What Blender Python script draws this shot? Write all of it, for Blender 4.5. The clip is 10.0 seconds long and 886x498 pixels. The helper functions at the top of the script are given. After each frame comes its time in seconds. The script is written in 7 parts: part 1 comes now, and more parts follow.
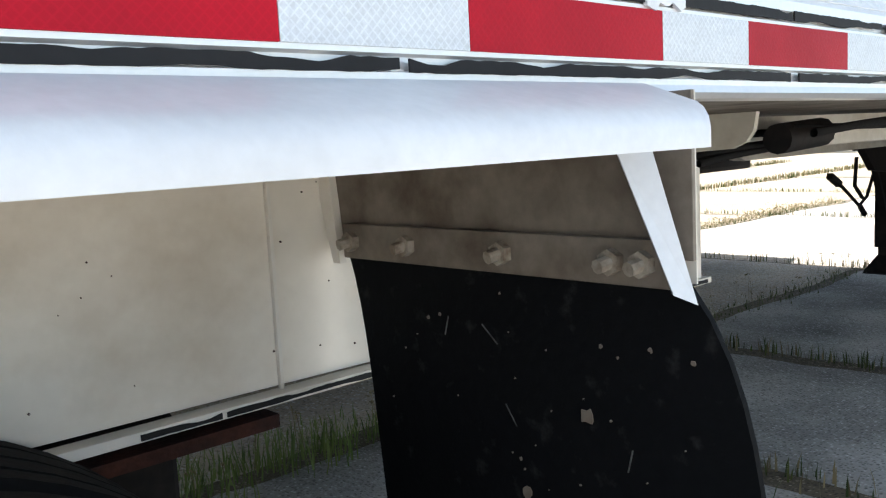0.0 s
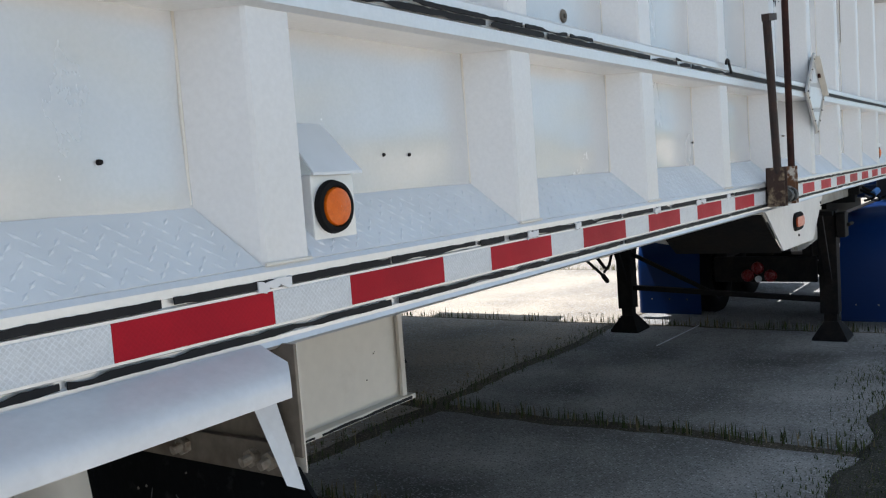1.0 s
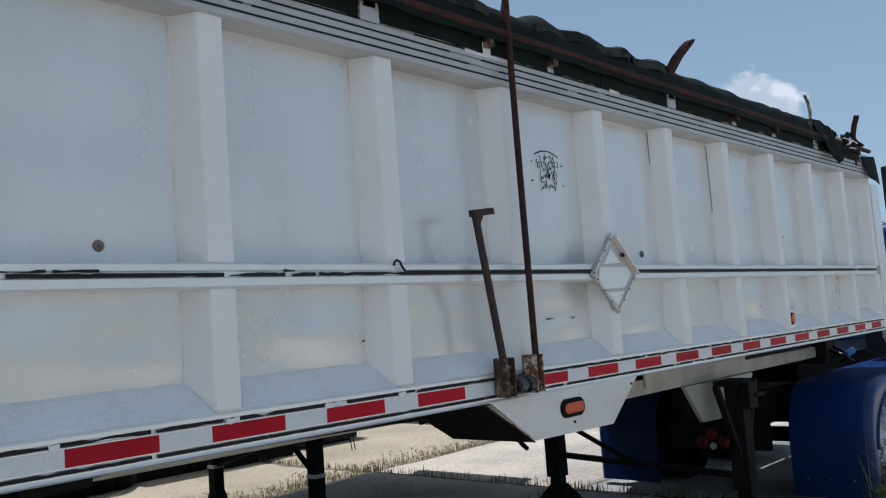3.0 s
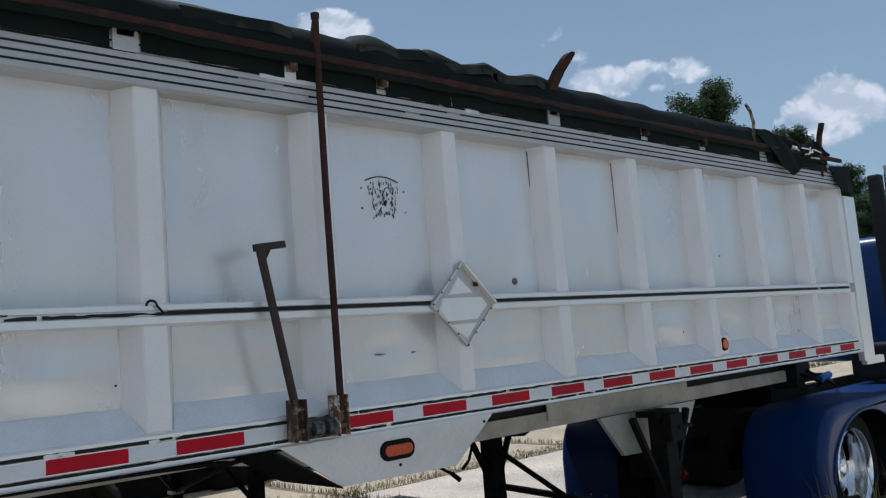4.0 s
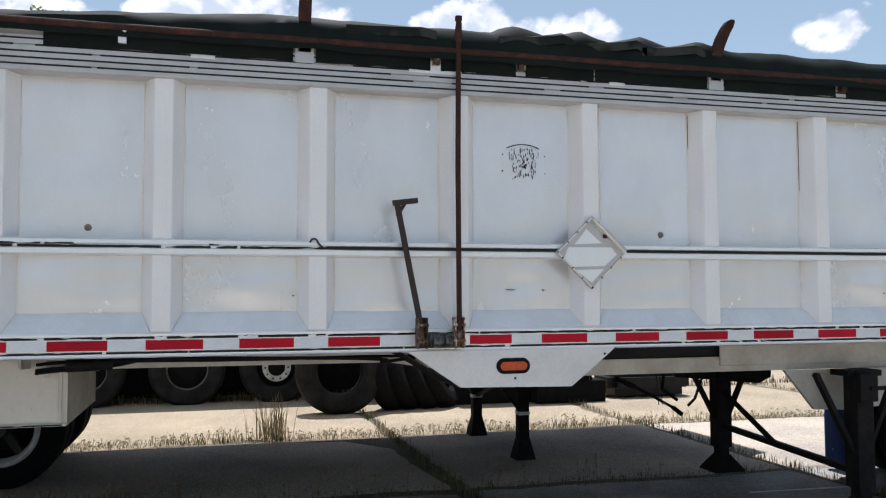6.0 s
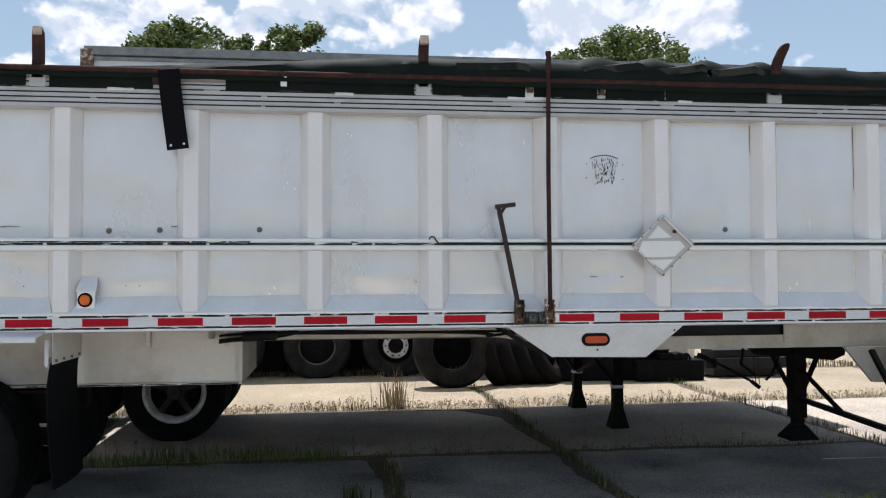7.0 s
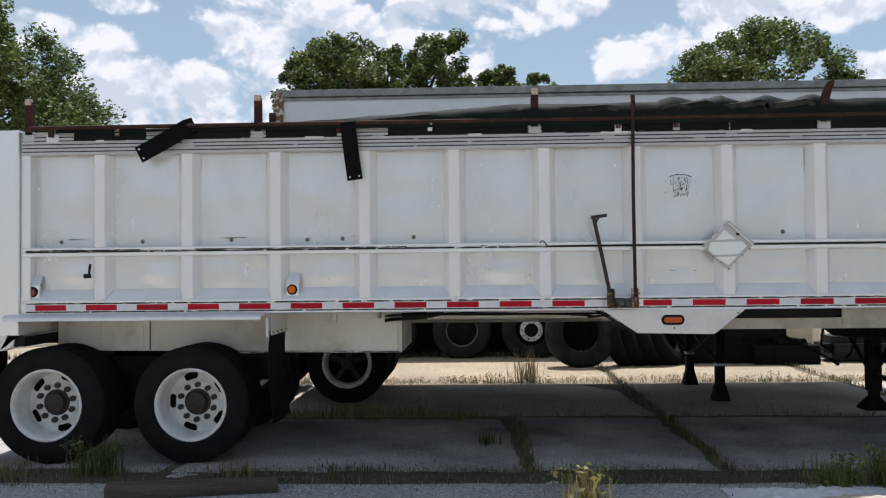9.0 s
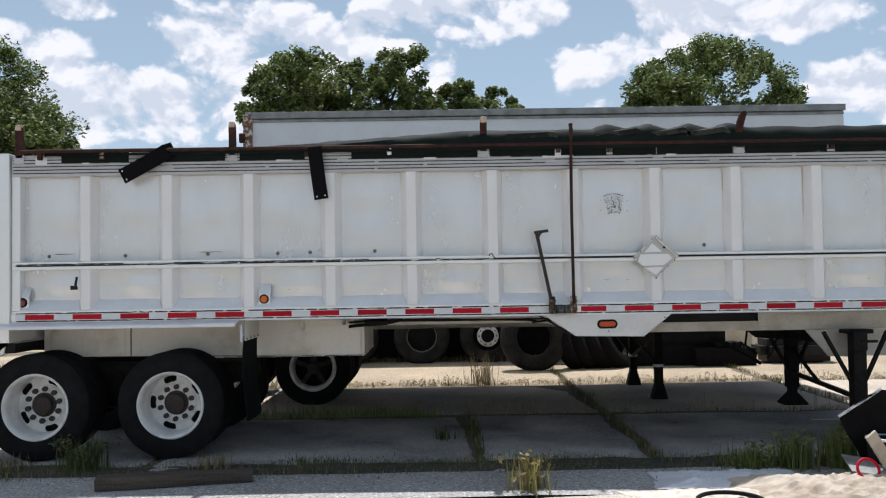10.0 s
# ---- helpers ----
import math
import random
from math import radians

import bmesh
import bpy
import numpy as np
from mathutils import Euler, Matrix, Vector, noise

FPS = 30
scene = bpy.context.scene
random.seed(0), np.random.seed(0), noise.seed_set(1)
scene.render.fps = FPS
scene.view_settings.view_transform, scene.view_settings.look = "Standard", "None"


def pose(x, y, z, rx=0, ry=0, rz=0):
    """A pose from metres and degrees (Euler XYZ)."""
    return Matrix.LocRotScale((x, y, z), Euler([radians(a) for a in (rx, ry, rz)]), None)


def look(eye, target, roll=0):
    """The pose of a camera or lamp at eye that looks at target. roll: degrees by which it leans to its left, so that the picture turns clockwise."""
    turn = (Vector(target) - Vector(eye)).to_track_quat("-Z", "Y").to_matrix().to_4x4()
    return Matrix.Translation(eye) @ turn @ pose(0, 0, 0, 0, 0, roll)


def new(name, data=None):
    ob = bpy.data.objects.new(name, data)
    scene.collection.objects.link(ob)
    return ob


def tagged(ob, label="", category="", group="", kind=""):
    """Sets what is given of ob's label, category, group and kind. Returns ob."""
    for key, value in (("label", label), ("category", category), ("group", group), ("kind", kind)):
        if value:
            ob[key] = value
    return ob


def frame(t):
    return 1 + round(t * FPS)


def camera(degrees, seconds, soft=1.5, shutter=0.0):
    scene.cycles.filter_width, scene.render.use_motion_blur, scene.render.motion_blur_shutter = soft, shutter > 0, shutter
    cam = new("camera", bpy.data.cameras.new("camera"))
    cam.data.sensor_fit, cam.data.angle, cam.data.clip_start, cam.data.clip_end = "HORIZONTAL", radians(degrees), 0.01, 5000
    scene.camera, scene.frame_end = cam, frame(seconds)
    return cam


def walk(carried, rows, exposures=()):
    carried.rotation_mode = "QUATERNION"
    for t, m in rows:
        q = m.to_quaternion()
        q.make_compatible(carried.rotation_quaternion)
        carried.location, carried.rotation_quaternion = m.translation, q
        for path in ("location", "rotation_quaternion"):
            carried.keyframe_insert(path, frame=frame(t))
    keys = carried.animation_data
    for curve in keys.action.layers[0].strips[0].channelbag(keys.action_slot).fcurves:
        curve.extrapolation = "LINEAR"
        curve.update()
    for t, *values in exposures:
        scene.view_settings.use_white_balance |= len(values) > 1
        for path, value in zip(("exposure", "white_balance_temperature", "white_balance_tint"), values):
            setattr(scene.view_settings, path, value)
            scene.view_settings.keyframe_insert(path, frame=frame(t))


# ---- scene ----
cam = camera(54.6, 10.0, soft=1.2)
PATH = [
    (0, (-0.778, -0.498, 1.263), (0.569, 0.961, 1.021), -3.0),
    (0.5, (-0.767, -0.691, 1.379), (0.724, 0.628, 1.183), -4.3),
    (0.6, (-0.787, -0.741, 1.405), (0.735, 0.543, 1.221), -4.4),
    (1, (-0.911, -0.947, 1.533), (0.729, 0.185, 1.375), -4.2),
    (1.5, (-0.914, -1.26, 1.59), (0.796, -0.224, 1.519), -4.6),
    (2, (-0.733, -1.645, 1.636), (0.935, -0.542, 1.646), -3.9),
    (3.5, (0.547, -2.705, 1.646), (1.946, -1.294, 1.869), -4.9),
    (4, (1.039, -3.046, 1.661), (2.394, -1.592, 1.88), -4.7),
    (4.5, (1.487, -3.327, 1.651), (2.738, -1.775, 1.81), -3.7),
    (5, (1.835, -3.601, 1.687), (2.882, -1.902, 1.814), -1.6),
    (5.5, (1.952, -4.041, 1.616), (2.705, -2.193, 1.749), -0.2),
    (6, (1.877, -4.556, 1.6), (2.392, -2.627, 1.71), -0.2),
    (7.5, (1.691, -6.103, 1.652), (1.85, -4.111, 1.716), -0.4),
    (8, (1.704, -6.499, 1.69), (1.745, -4.501, 1.75), -0.7),
    (8.5, (1.747, -6.951, 1.672), (1.723, -4.953, 1.732), -0.6),
    (9, (1.82, -7.478, 1.65), (1.74, -5.48, 1.702), -0.6),
    (9.5, (1.862, -7.924, 1.645), (1.787, -5.925, 1.683), -1.2),
    (10, (1.89, -8.286, 1.673), (1.898, -6.287, 1.742), -0.9),
]
walk(cam, [(t, look(eye, target, roll)) for t, eye, target, roll in PATH],
     exposures=((0.0, 1.43, 5980, 12), (0.5, 1.0, 5850, 12), (1.0, 0.45, 5830, 12), (1.5, 0.22, 5800, 12), (2.0, -0.08, 5760, 12), (3.5, -0.18, 5560, 11), (4.0, -0.27, 5560, 12), (4.5, 0.15, 5780, 14), (5.5, 0.3, 5870, 15), (7.5, 0.25, 5990, 15), (8.5, 0.16, 6020, 15), (10.0, 0.18, 6050, 15)))

# ---- sky and sun ----
SUN_EL, SUN_AZ = 68.0, 0.0   # degrees; azimuth from +y
world = bpy.data.worlds.new("sky")
scene.world = world
world.use_nodes = True
wn, wl = world.node_tree.nodes, world.node_tree.links
wn.clear()
w_out = wn.new("ShaderNodeOutputWorld")
w_bg = wn.new("ShaderNodeBackground")
w_sky = wn.new("ShaderNodeTexSky")
w_sky.sky_type, w_sky.sun_disc = "NISHITA", False
w_sky.sun_elevation, w_sky.sun_rotation = radians(SUN_EL), radians(SUN_AZ)
w_sky.air_density, w_sky.dust_density, w_sky.ozone_density = 1.0, 1.6, 1.0
w_co = wn.new("ShaderNodeTexCoord")
# cumulus: banks of cloud named by azimuth and elevation, broken up by noise
w_sep = wn.new("ShaderNodeSeparateXYZ")
wl.new(w_co.outputs["Generated"], w_sep.inputs[0])


def w_math(op, a, b=None, c=None):
    """One math node of the sky; numbers or sockets."""
    k = wn.new("ShaderNodeMath")
    k.operation = op
    for i, v in enumerate((a, b, c)):
        if isinstance(v, (int, float)):
            k.inputs[i].default_value = v
        elif v is not None:
            wl.new(v, k.inputs[i])
    return k.outputs[0]


def w_step(v, lo, hi):
    k = wn.new("ShaderNodeMapRange")
    k.interpolation_type = "SMOOTHSTEP"
    k.inputs["From Min"].default_value, k.inputs["From Max"].default_value = lo, hi
    wl.new(v, k.inputs["Value"])
    return k.outputs[0]


w_az = w_math("MULTIPLY", w_math("ARCTAN2", w_sep.outputs["Y"], w_sep.outputs["X"]), 57.2958)
w_alt = w_math("MULTIPLY", w_math("ARCSINE", w_sep.outputs["Z"]), 57.2958)
# azimuth from +x, elevation, half width and half height of each bank, in degrees
BANKS = ((101, 15.2, 8.5, 3.2), (88, 17.6, 8.0, 2.8), (91, 14.3, 3.0, 2.4), (74, 15.8, 6.0, 3.2), (79.5, 14, 3.6, 1.8), (67, 16.4, 5.0, 2.2), (64.6, 11.2, 2.6, 1.9),
         (109, 11, 8.5, 2.8), (116, 14.3, 4.5, 1.7), (113, 16.8, 2.6, 1.1), (61, 10.2, 3.0, 2.0), (33, 16.0, 5.4, 1.3), (22, 12.0, 4.6, 2.2), (53.5, 21.2, 3.2, 1.2),
         (8, 9.0, 2.8, 2.2), (6, 5.6, 2.0, 0.9), (50.5, 15.9, 2.4, 1.3), (44, 14.6, 2.6, 1.3), (100, 27, 14, 4.5), (70, 25, 10, 3.5))
w_bank = None
for a, e, w, h in BANKS:
    k = w_math("ADD", w_math("POWER", w_math("DIVIDE", w_math("SUBTRACT", w_az, a), w), 2), w_math("POWER", w_math("DIVIDE", w_math("SUBTRACT", w_alt, e), h), 2))
    k = w_step(k, 1.5, 0.1)
    w_bank = k if w_bank is None else w_math("MAXIMUM", w_bank, k)
# clear blue between the banks of the sunny side; unseen cloud added towards -x and behind to light the trailer unevenly
w_open = w_math("MULTIPLY", w_step(w_math("ABSOLUTE", w_math("SUBTRACT", w_az, 55.0)), 85.0, 65.0), w_step(w_alt, 45.0, 25.0))
w_cov = w_math("ADD", w_math("MULTIPLY", w_bank, 0.27), w_math("MULTIPLY", w_open, -0.12))
w_cov = w_math("ADD", w_cov, w_math("MULTIPLY", w_math("MULTIPLY", w_sep.outputs["X"], -0.07), w_math("SUBTRACT", 1.0, w_open)))


def w_heap(rise, detail):
    """Height of the cloud: broad noise with rounded heads on it, looked up a little higher or lower."""
    mp = wn.new("ShaderNodeMapping")
    mp.inputs["Scale"].default_value, mp.inputs["Location"].default_value = (1.0, 1.0, 1.25), (0.9, 0.4, 0.7 + rise)
    wl.new(w_co.outputs["Generated"], mp.inputs[0])
    t = wn.new("ShaderNodeTexNoise")
    t.inputs["Scale"].default_value, t.inputs["Detail"].default_value, t.inputs["Roughness"].default_value = 9.0, detail, 0.55
    wl.new(mp.outputs[0], t.inputs["Vector"])
    # the heads are bent by the same noise so that none is a plain round
    bend = wn.new("ShaderNodeVectorMath"); bend.operation = "MULTIPLY_ADD"
    bend.inputs[1].default_value = (0.10, 0.10, 0.10)
    wl.new(t.outputs["Color"], bend.inputs[0]); wl.new(mp.outputs[0], bend.inputs[2])
    v = wn.new("ShaderNodeTexVoronoi")
    v.feature = "SMOOTH_F1"
    v.inputs["Scale"].default_value, v.inputs["Smoothness"].default_value = 19.0, 0.45
    v.inputs["Detail"].default_value, v.inputs["Roughness"].default_value = 3.0, 0.5
    wl.new(bend.outputs[0], v.inputs["Vector"])
    return w_math("ADD", w_math("MULTIPLY", t.outputs["Fac"], 0.72), w_math("MULTIPLY", w_math("SUBTRACT", 1.0, v.outputs["Distance"]), 0.26))


w_n1 = w_heap(0.0, 7.0)
w_body = w_step(w_math("ADD", w_n1, w_cov), 0.385, 0.505)
# where a cloud thins out upwards its top is lit, underneath it is grey
w_lit = w_step(w_math("ADD", w_math("SUBTRACT", w_n1, w_heap(0.016, 4.0)), 0.5), 0.43, 0.57)
w_tone = wn.new("ShaderNodeMix"); w_tone.data_type = "RGBA"
w_tone.inputs["A"].default_value, w_tone.inputs["B"].default_value = (10.0, 10.8, 11.5, 1), (14.6, 14.6, 14.4, 1)
wl.new(w_lit, w_tone.inputs["Factor"])
w_mix = wn.new("ShaderNodeMix"); w_mix.data_type = "RGBA"
wl.new(w_body, w_mix.inputs["Factor"])
# thin haze under the blue
w_hz = wn.new("ShaderNodeMix"); w_hz.data_type = "RGBA"
w_hz.inputs["Factor"].default_value, w_hz.inputs["B"].default_value = 0.42, (8.9, 11.7, 13.1, 1)
w_el = wn.new("ShaderNodeMapRange")
w_el.inputs["From Min"].default_value, w_el.inputs["From Max"].default_value = 0.10, 0.50
w_el.inputs["To Min"].default_value, w_el.inputs["To Max"].default_value = 0.66, 0.26
wl.new(w_sep.outputs["Z"], w_el.inputs["Value"]); wl.new(w_el.outputs[0], w_hz.inputs["Factor"])
wl.new(w_sky.outputs[0], w_hz.inputs["A"])
wl.new(w_hz.outputs["Result"], w_mix.inputs["A"]); wl.new(w_tone.outputs["Result"], w_mix.inputs["B"])
wl.new(w_mix.outputs["Result"], w_bg.inputs["Color"])
w_bg.inputs["Strength"].default_value = 0.058
wl.new(w_bg.outputs[0], w_out.inputs["Surface"])

sun = new("sun", bpy.data.lights.new("sun", "SUN"))
sun.data.energy, sun.data.angle, sun.data.color = 5.0, radians(0.6), (1.0, 0.955, 0.88)
sd = Vector((math.cos(radians(SUN_EL)) * math.sin(radians(SUN_AZ)), math.cos(radians(SUN_EL)) * math.cos(radians(SUN_AZ)), math.sin(radians(SUN_EL))))
sun.matrix_world = look(sd * 50, (0, 0, 0))

# ---- materials ----
def mat(name, base, rough=0.6, metal=0.0, dark=None, scale=3.0, amount=0.5, bump=0.15, fine=40.0, vary=0.0, sheen=None, coat=0.0, lo=0.4, hi=0.65, stretch=(1, 1, 1), spec=0.5):
    """A painted, mineral or metal surface: base colour mixed with a second one by large stains, fine grain in the bump."""
    m = bpy.data.materials.new(name)
    m.use_nodes = True
    n, l = m.node_tree.nodes, m.node_tree.links
    b = n["Principled BSDF"]
    co = n.new("ShaderNodeTexCoord")
    mp = n.new("ShaderNodeMapping")
    mp.inputs["Scale"].default_value = stretch
    l.new(co.outputs["Object"], mp.inputs[0])
    big = n.new("ShaderNodeTexNoise")
    big.inputs["Scale"].default_value, big.inputs["Detail"].default_value, big.inputs["Roughness"].default_value = scale, 7.0, 0.6
    l.new(mp.outputs[0], big.inputs["Vector"])
    ramp = n.new("ShaderNodeValToRGB")
    ramp.color_ramp.elements[0].position, ramp.color_ramp.elements[1].position = lo, hi
    l.new(big.outputs["Fac"], ramp.inputs[0])
    mul = n.new("ShaderNodeMath"); mul.operation = "MULTIPLY"; mul.inputs[1].default_value = amount
    l.new(ramp.outputs[0], mul.inputs[0])
    mix = n.new("ShaderNodeMix"); mix.data_type = "RGBA"
    mix.inputs["A"].default_value = (*base, 1)
    mix.inputs["B"].default_value = (*(dark or tuple(c * 0.6 for c in base)), 1)
    l.new(mul.outputs[0], mix.inputs["Factor"])
    out = mix.outputs["Result"]
    small = n.new("ShaderNodeTexNoise")
    small.inputs["Scale"].default_value, small.inputs["Detail"].default_value = fine, 4.0
    l.new(co.outputs["Object"], small.inputs["Vector"])
    hsv = n.new("ShaderNodeHueSaturation")
    mr = n.new("ShaderNodeMapRange")
    mr.inputs["From Min"].default_value, mr.inputs["From Max"].default_value = 0.3, 0.7
    mr.inputs["To Min"].default_value, mr.inputs["To Max"].default_value = 1 - 0.35 * max(bump, 0.08), 1 + 0.35 * max(bump, 0.08)
    l.new(small.outputs["Fac"], mr.inputs["Value"])
    if vary:
        info = n.new("ShaderNodeObjectInfo")
        vr = n.new("ShaderNodeMapRange")
        vr.inputs["To Min"].default_value, vr.inputs["To Max"].default_value = 1 - vary, 1 + vary
        l.new(info.outputs["Random"], vr.inputs["Value"])
        vm = n.new("ShaderNodeMath"); vm.operation = "MULTIPLY"
        l.new(vr.outputs[0], vm.inputs[0]); l.new(mr.outputs[0], vm.inputs[1])
        l.new(vm.outputs[0], hsv.inputs["Value"])
    else:
        l.new(mr.outputs[0], hsv.inputs["Value"])
    l.new(out, hsv.inputs["Color"])
    l.new(hsv.outputs[0], b.inputs["Base Color"])
    rr = n.new("ShaderNodeMapRange")
    rr.inputs["To Min"].default_value, rr.inputs["To Max"].default_value = max(0.03, rough - 0.1), min(1, rough + 0.15)
    l.new(big.outputs["Fac"], rr.inputs["Value"])
    l.new(rr.outputs[0], b.inputs["Roughness"])
    b.inputs["Metallic"].default_value = metal
    b.inputs["Coat Weight"].default_value = coat
    b.inputs["Coat Roughness"].default_value = 0.22
    b.inputs["Specular IOR Level"].default_value = spec
    if bump:
        bp = n.new("ShaderNodeBump")
        bp.inputs["Strength"].default_value, bp.inputs["Distance"].default_value = bump, 0.004
        l.new(small.outputs["Fac"], bp.inputs["Height"])
        l.new(bp.outputs[0], b.inputs["Normal"])
    return m


M_WHITE = mat("white_paint", (0.80, 0.80, 0.80), 0.30, metal=0.5, dark=(0.66, 0.645, 0.61), scale=2.5, amount=0.25, bump=0.02, fine=110, coat=0.3, stretch=(1.4, 1, 0.6), lo=0.46, hi=0.74)
M_POST = mat("satin_white_post_paint", (0.76, 0.76, 0.765), 0.38, metal=0.08, dark=(0.62, 0.61, 0.58), scale=2.5, amount=0.3, bump=0.02, fine=110, coat=0.25, stretch=(1.4, 1, 0.6), lo=0.46, hi=0.74)
M_PANEL = mat("white_panel_paint", (0.73, 0.73, 0.735), 0.22, metal=0.32, dark=(0.54, 0.535, 0.525), scale=2.1, amount=0.55, bump=0.012, fine=140, coat=0.5, stretch=(1.2, 1, 0.6), lo=0.38, hi=0.8)
M_RAIL = mat("scuffed_grey_white_rail", (0.47, 0.47, 0.475), 0.4, metal=0.25, dark=(0.30, 0.29, 0.28), scale=5, amount=0.6, bump=0.06, fine=60, stretch=(0.6, 1, 3), lo=0.5, hi=0.72)
M_BOX = mat("water_stained_cream_paint", (0.76, 0.72, 0.645), 0.40, dark=(0.40, 0.32, 0.22), scale=1.9, amount=0.55, bump=0.05, fine=30, lo=0.50, hi=0.66)
M_WHITE_OLD = mat("grimy_white_paint", (0.74, 0.71, 0.65), 0.38, dark=(0.42, 0.34, 0.24), scale=3.2, amount=0.5, bump=0.05, fine=30, lo=0.5, hi=0.75)
M_SILVER = mat("brushed_silver_aluminium", (0.72, 0.73, 0.75), 0.42, metal=0.15, dark=(0.55, 0.56, 0.58), scale=8, amount=0.4, bump=0.06, fine=90)
M_ALU_DARK = mat("dirty_aluminium", (0.235, 0.205, 0.17), 0.6, metal=0.3, dark=(0.075, 0.05, 0.033), scale=9, amount=0.7, bump=0.2, fine=70)
M_BLACK = mat("flaking_black_paint", (0.012, 0.012, 0.014), 0.6, dark=(0.03, 0.03, 0.03), bump=0.2, spec=0.2)
M_FRAME = mat("cream_frame_paint", (0.60, 0.58, 0.52), 0.5, dark=(0.33, 0.28, 0.21), scale=3.5, amount=0.6, bump=0.15)
M_RUST = mat("rusted_steel", (0.030, 0.014, 0.012), 0.8, dark=(0.085, 0.030, 0.018), scale=14, amount=0.8, bump=0.5, fine=120, spec=0.25, lo=0.45, hi=0.7)
M_CRANK = mat("blackened_rusty_steel", (0.018, 0.012, 0.011), 0.7, dark=(0.05, 0.024, 0.017), scale=18, amount=0.7, bump=0.4, fine=120)
M_RUST_WHITE = mat("rust_through_white_paint", (0.60, 0.55, 0.48), 0.65, dark=(0.16, 0.07, 0.03), scale=22, amount=1.0, bump=0.4, fine=90, lo=0.42, hi=0.5)
M_RUST_YEL = mat("rust_stained_bracket", (0.34, 0.26, 0.16), 0.7, dark=(0.05, 0.026, 0.018), scale=24, amount=1.0, bump=0.4, fine=90, lo=0.36, hi=0.5)
M_RED = mat("red_retroreflective_tape", (0.40, 0.004, 0.017), 0.45, spec=0.15, dark=(0.27, 0.006, 0.017), scale=9, amount=0.5, bump=0.1, fine=300, vary=0.16)
M_SILVTAPE = mat("silver_retroreflective_tape", (0.62, 0.65, 0.69), 0.35, metal=0.15, dark=(0.52, 0.55, 0.58), scale=12, amount=0.5, bump=0.25, fine=260, stretch=(1, 1, 3))
# cell pattern moulded into the reflective tape
def cells(m, scale, depth):
    n, l = m.node_tree.nodes, m.node_tree.links
    co = n.new("ShaderNodeTexCoord")
    mp = n.new("ShaderNodeMapping")
    mp.inputs["Rotation"].default_value = (0, radians(45), 0)
    l.new(co.outputs["Object"], mp.inputs[0])
    v = n.new("ShaderNodeTexVoronoi")
    v.feature = "DISTANCE_TO_EDGE"
    v.inputs["Scale"].default_value, v.inputs["Randomness"].default_value = scale, 0.0
    l.new(mp.outputs[0], v.inputs["Vector"])
    r = n.new("ShaderNodeMapRange")
    r.inputs["From Min"].default_value, r.inputs["From Max"].default_value = 0.05, 0.16
    r.inputs["To Min"].default_value, r.inputs["To Max"].default_value = 1.0 + depth, 1.0 - depth * 0.5
    l.new(v.outputs["Distance"], r.inputs["Value"])
    h = [k for k in n if k.type == "HUE_SAT"][0]
    h2 = n.new("ShaderNodeHueSaturation")
    l.new(h.outputs[0], h2.inputs["Color"]); l.new(r.outputs[0], h2.inputs["Value"])
    l.new(h2.outputs[0], n["Principled BSDF"].inputs["Base Color"])


cells(M_SILVTAPE, 170, 0.09)
cells(M_RED, 170, 0.06)
M_RUBBER = mat("black_rubber", (0.009, 0.009, 0.010), 0.85, spec=0.12, dark=(0.020, 0.019, 0.018), scale=7, amount=0.6, bump=0.25, fine=80)
M_FLAP = mat("scuffed_black_rubber_flap", (0.0035, 0.004, 0.005), 0.75, spec=0.10, dark=(0.035, 0.035, 0.035), scale=26, amount=0.6, bump=0.3, fine=60, lo=0.58, hi=0.72)
M_RIM = mat("white_wheel_paint", (0.78, 0.78, 0.76), 0.45, dark=(0.5, 0.46, 0.4), scale=8, amount=0.5, bump=0.08)
M_HUB = mat("greasy_rusty_hub", (0.020, 0.015, 0.013), 0.65, dark=(0.05, 0.026, 0.018), scale=20, amount=0.7, bump=0.4)
M_DARKSTEEL = mat("dark_chassis_steel", (0.0085, 0.008, 0.0085), 0.7, spec=0.18, dark=(0.028, 0.022, 0.018), scale=10, amount=0.6, bump=0.3)
M_GEAR = mat("mottled_grey_casting", (0.10, 0.105, 0.10), 0.6, metal=0.3, dark=(0.018, 0.018, 0.018), scale=30, amount=0.9, bump=0.4, lo=0.45, hi=0.55)
M_TARP = mat("dark_green_tarpaulin", (0.006, 0.010, 0.0085), 0.7, dark=(0.014, 0.018, 0.016), scale=4, amount=0.6, bump=0.2, fine=200, spec=0.10)
# paler tarpaulin for the folds: pale underside, and sunlit edges put into the colour
M_TARP_PALE = mat("lit_fold_tarpaulin", (0.035, 0.038, 0.032), 0.75, dark=(0.010, 0.013, 0.012), scale=7, amount=0.9, bump=0.2, fine=200, spec=0.12, lo=0.46, hi=0.56)
# darker copy of the chassis steel; the far yard's shade is in its colour
M_SHADED_SCRAP = mat("dark_shaded_scrap", (0.005, 0.005, 0.0055), 0.8, spec=0.10, dark=(0.014, 0.012, 0.011), scale=9, amount=0.6, bump=0.3)
M_STRAP = mat("black_webbing", (0.006, 0.006, 0.008), 0.85, spec=0.1, bump=0.3, fine=250)
M_AMBER = mat("amber_lens", (0.76, 0.15, 0.002), 0.3, dark=(0.55, 0.085, 0.002), scale=60, amount=0.5, bump=0.2, fine=300, coat=0.2, spec=0.3)
M_AMBER_RED = mat("orange_red_lens", (0.52, 0.075, 0.010), 0.3, dark=(0.30, 0.030, 0.006), scale=60, amount=0.5, bump=0.2, fine=300, coat=0.2, spec=0.3)
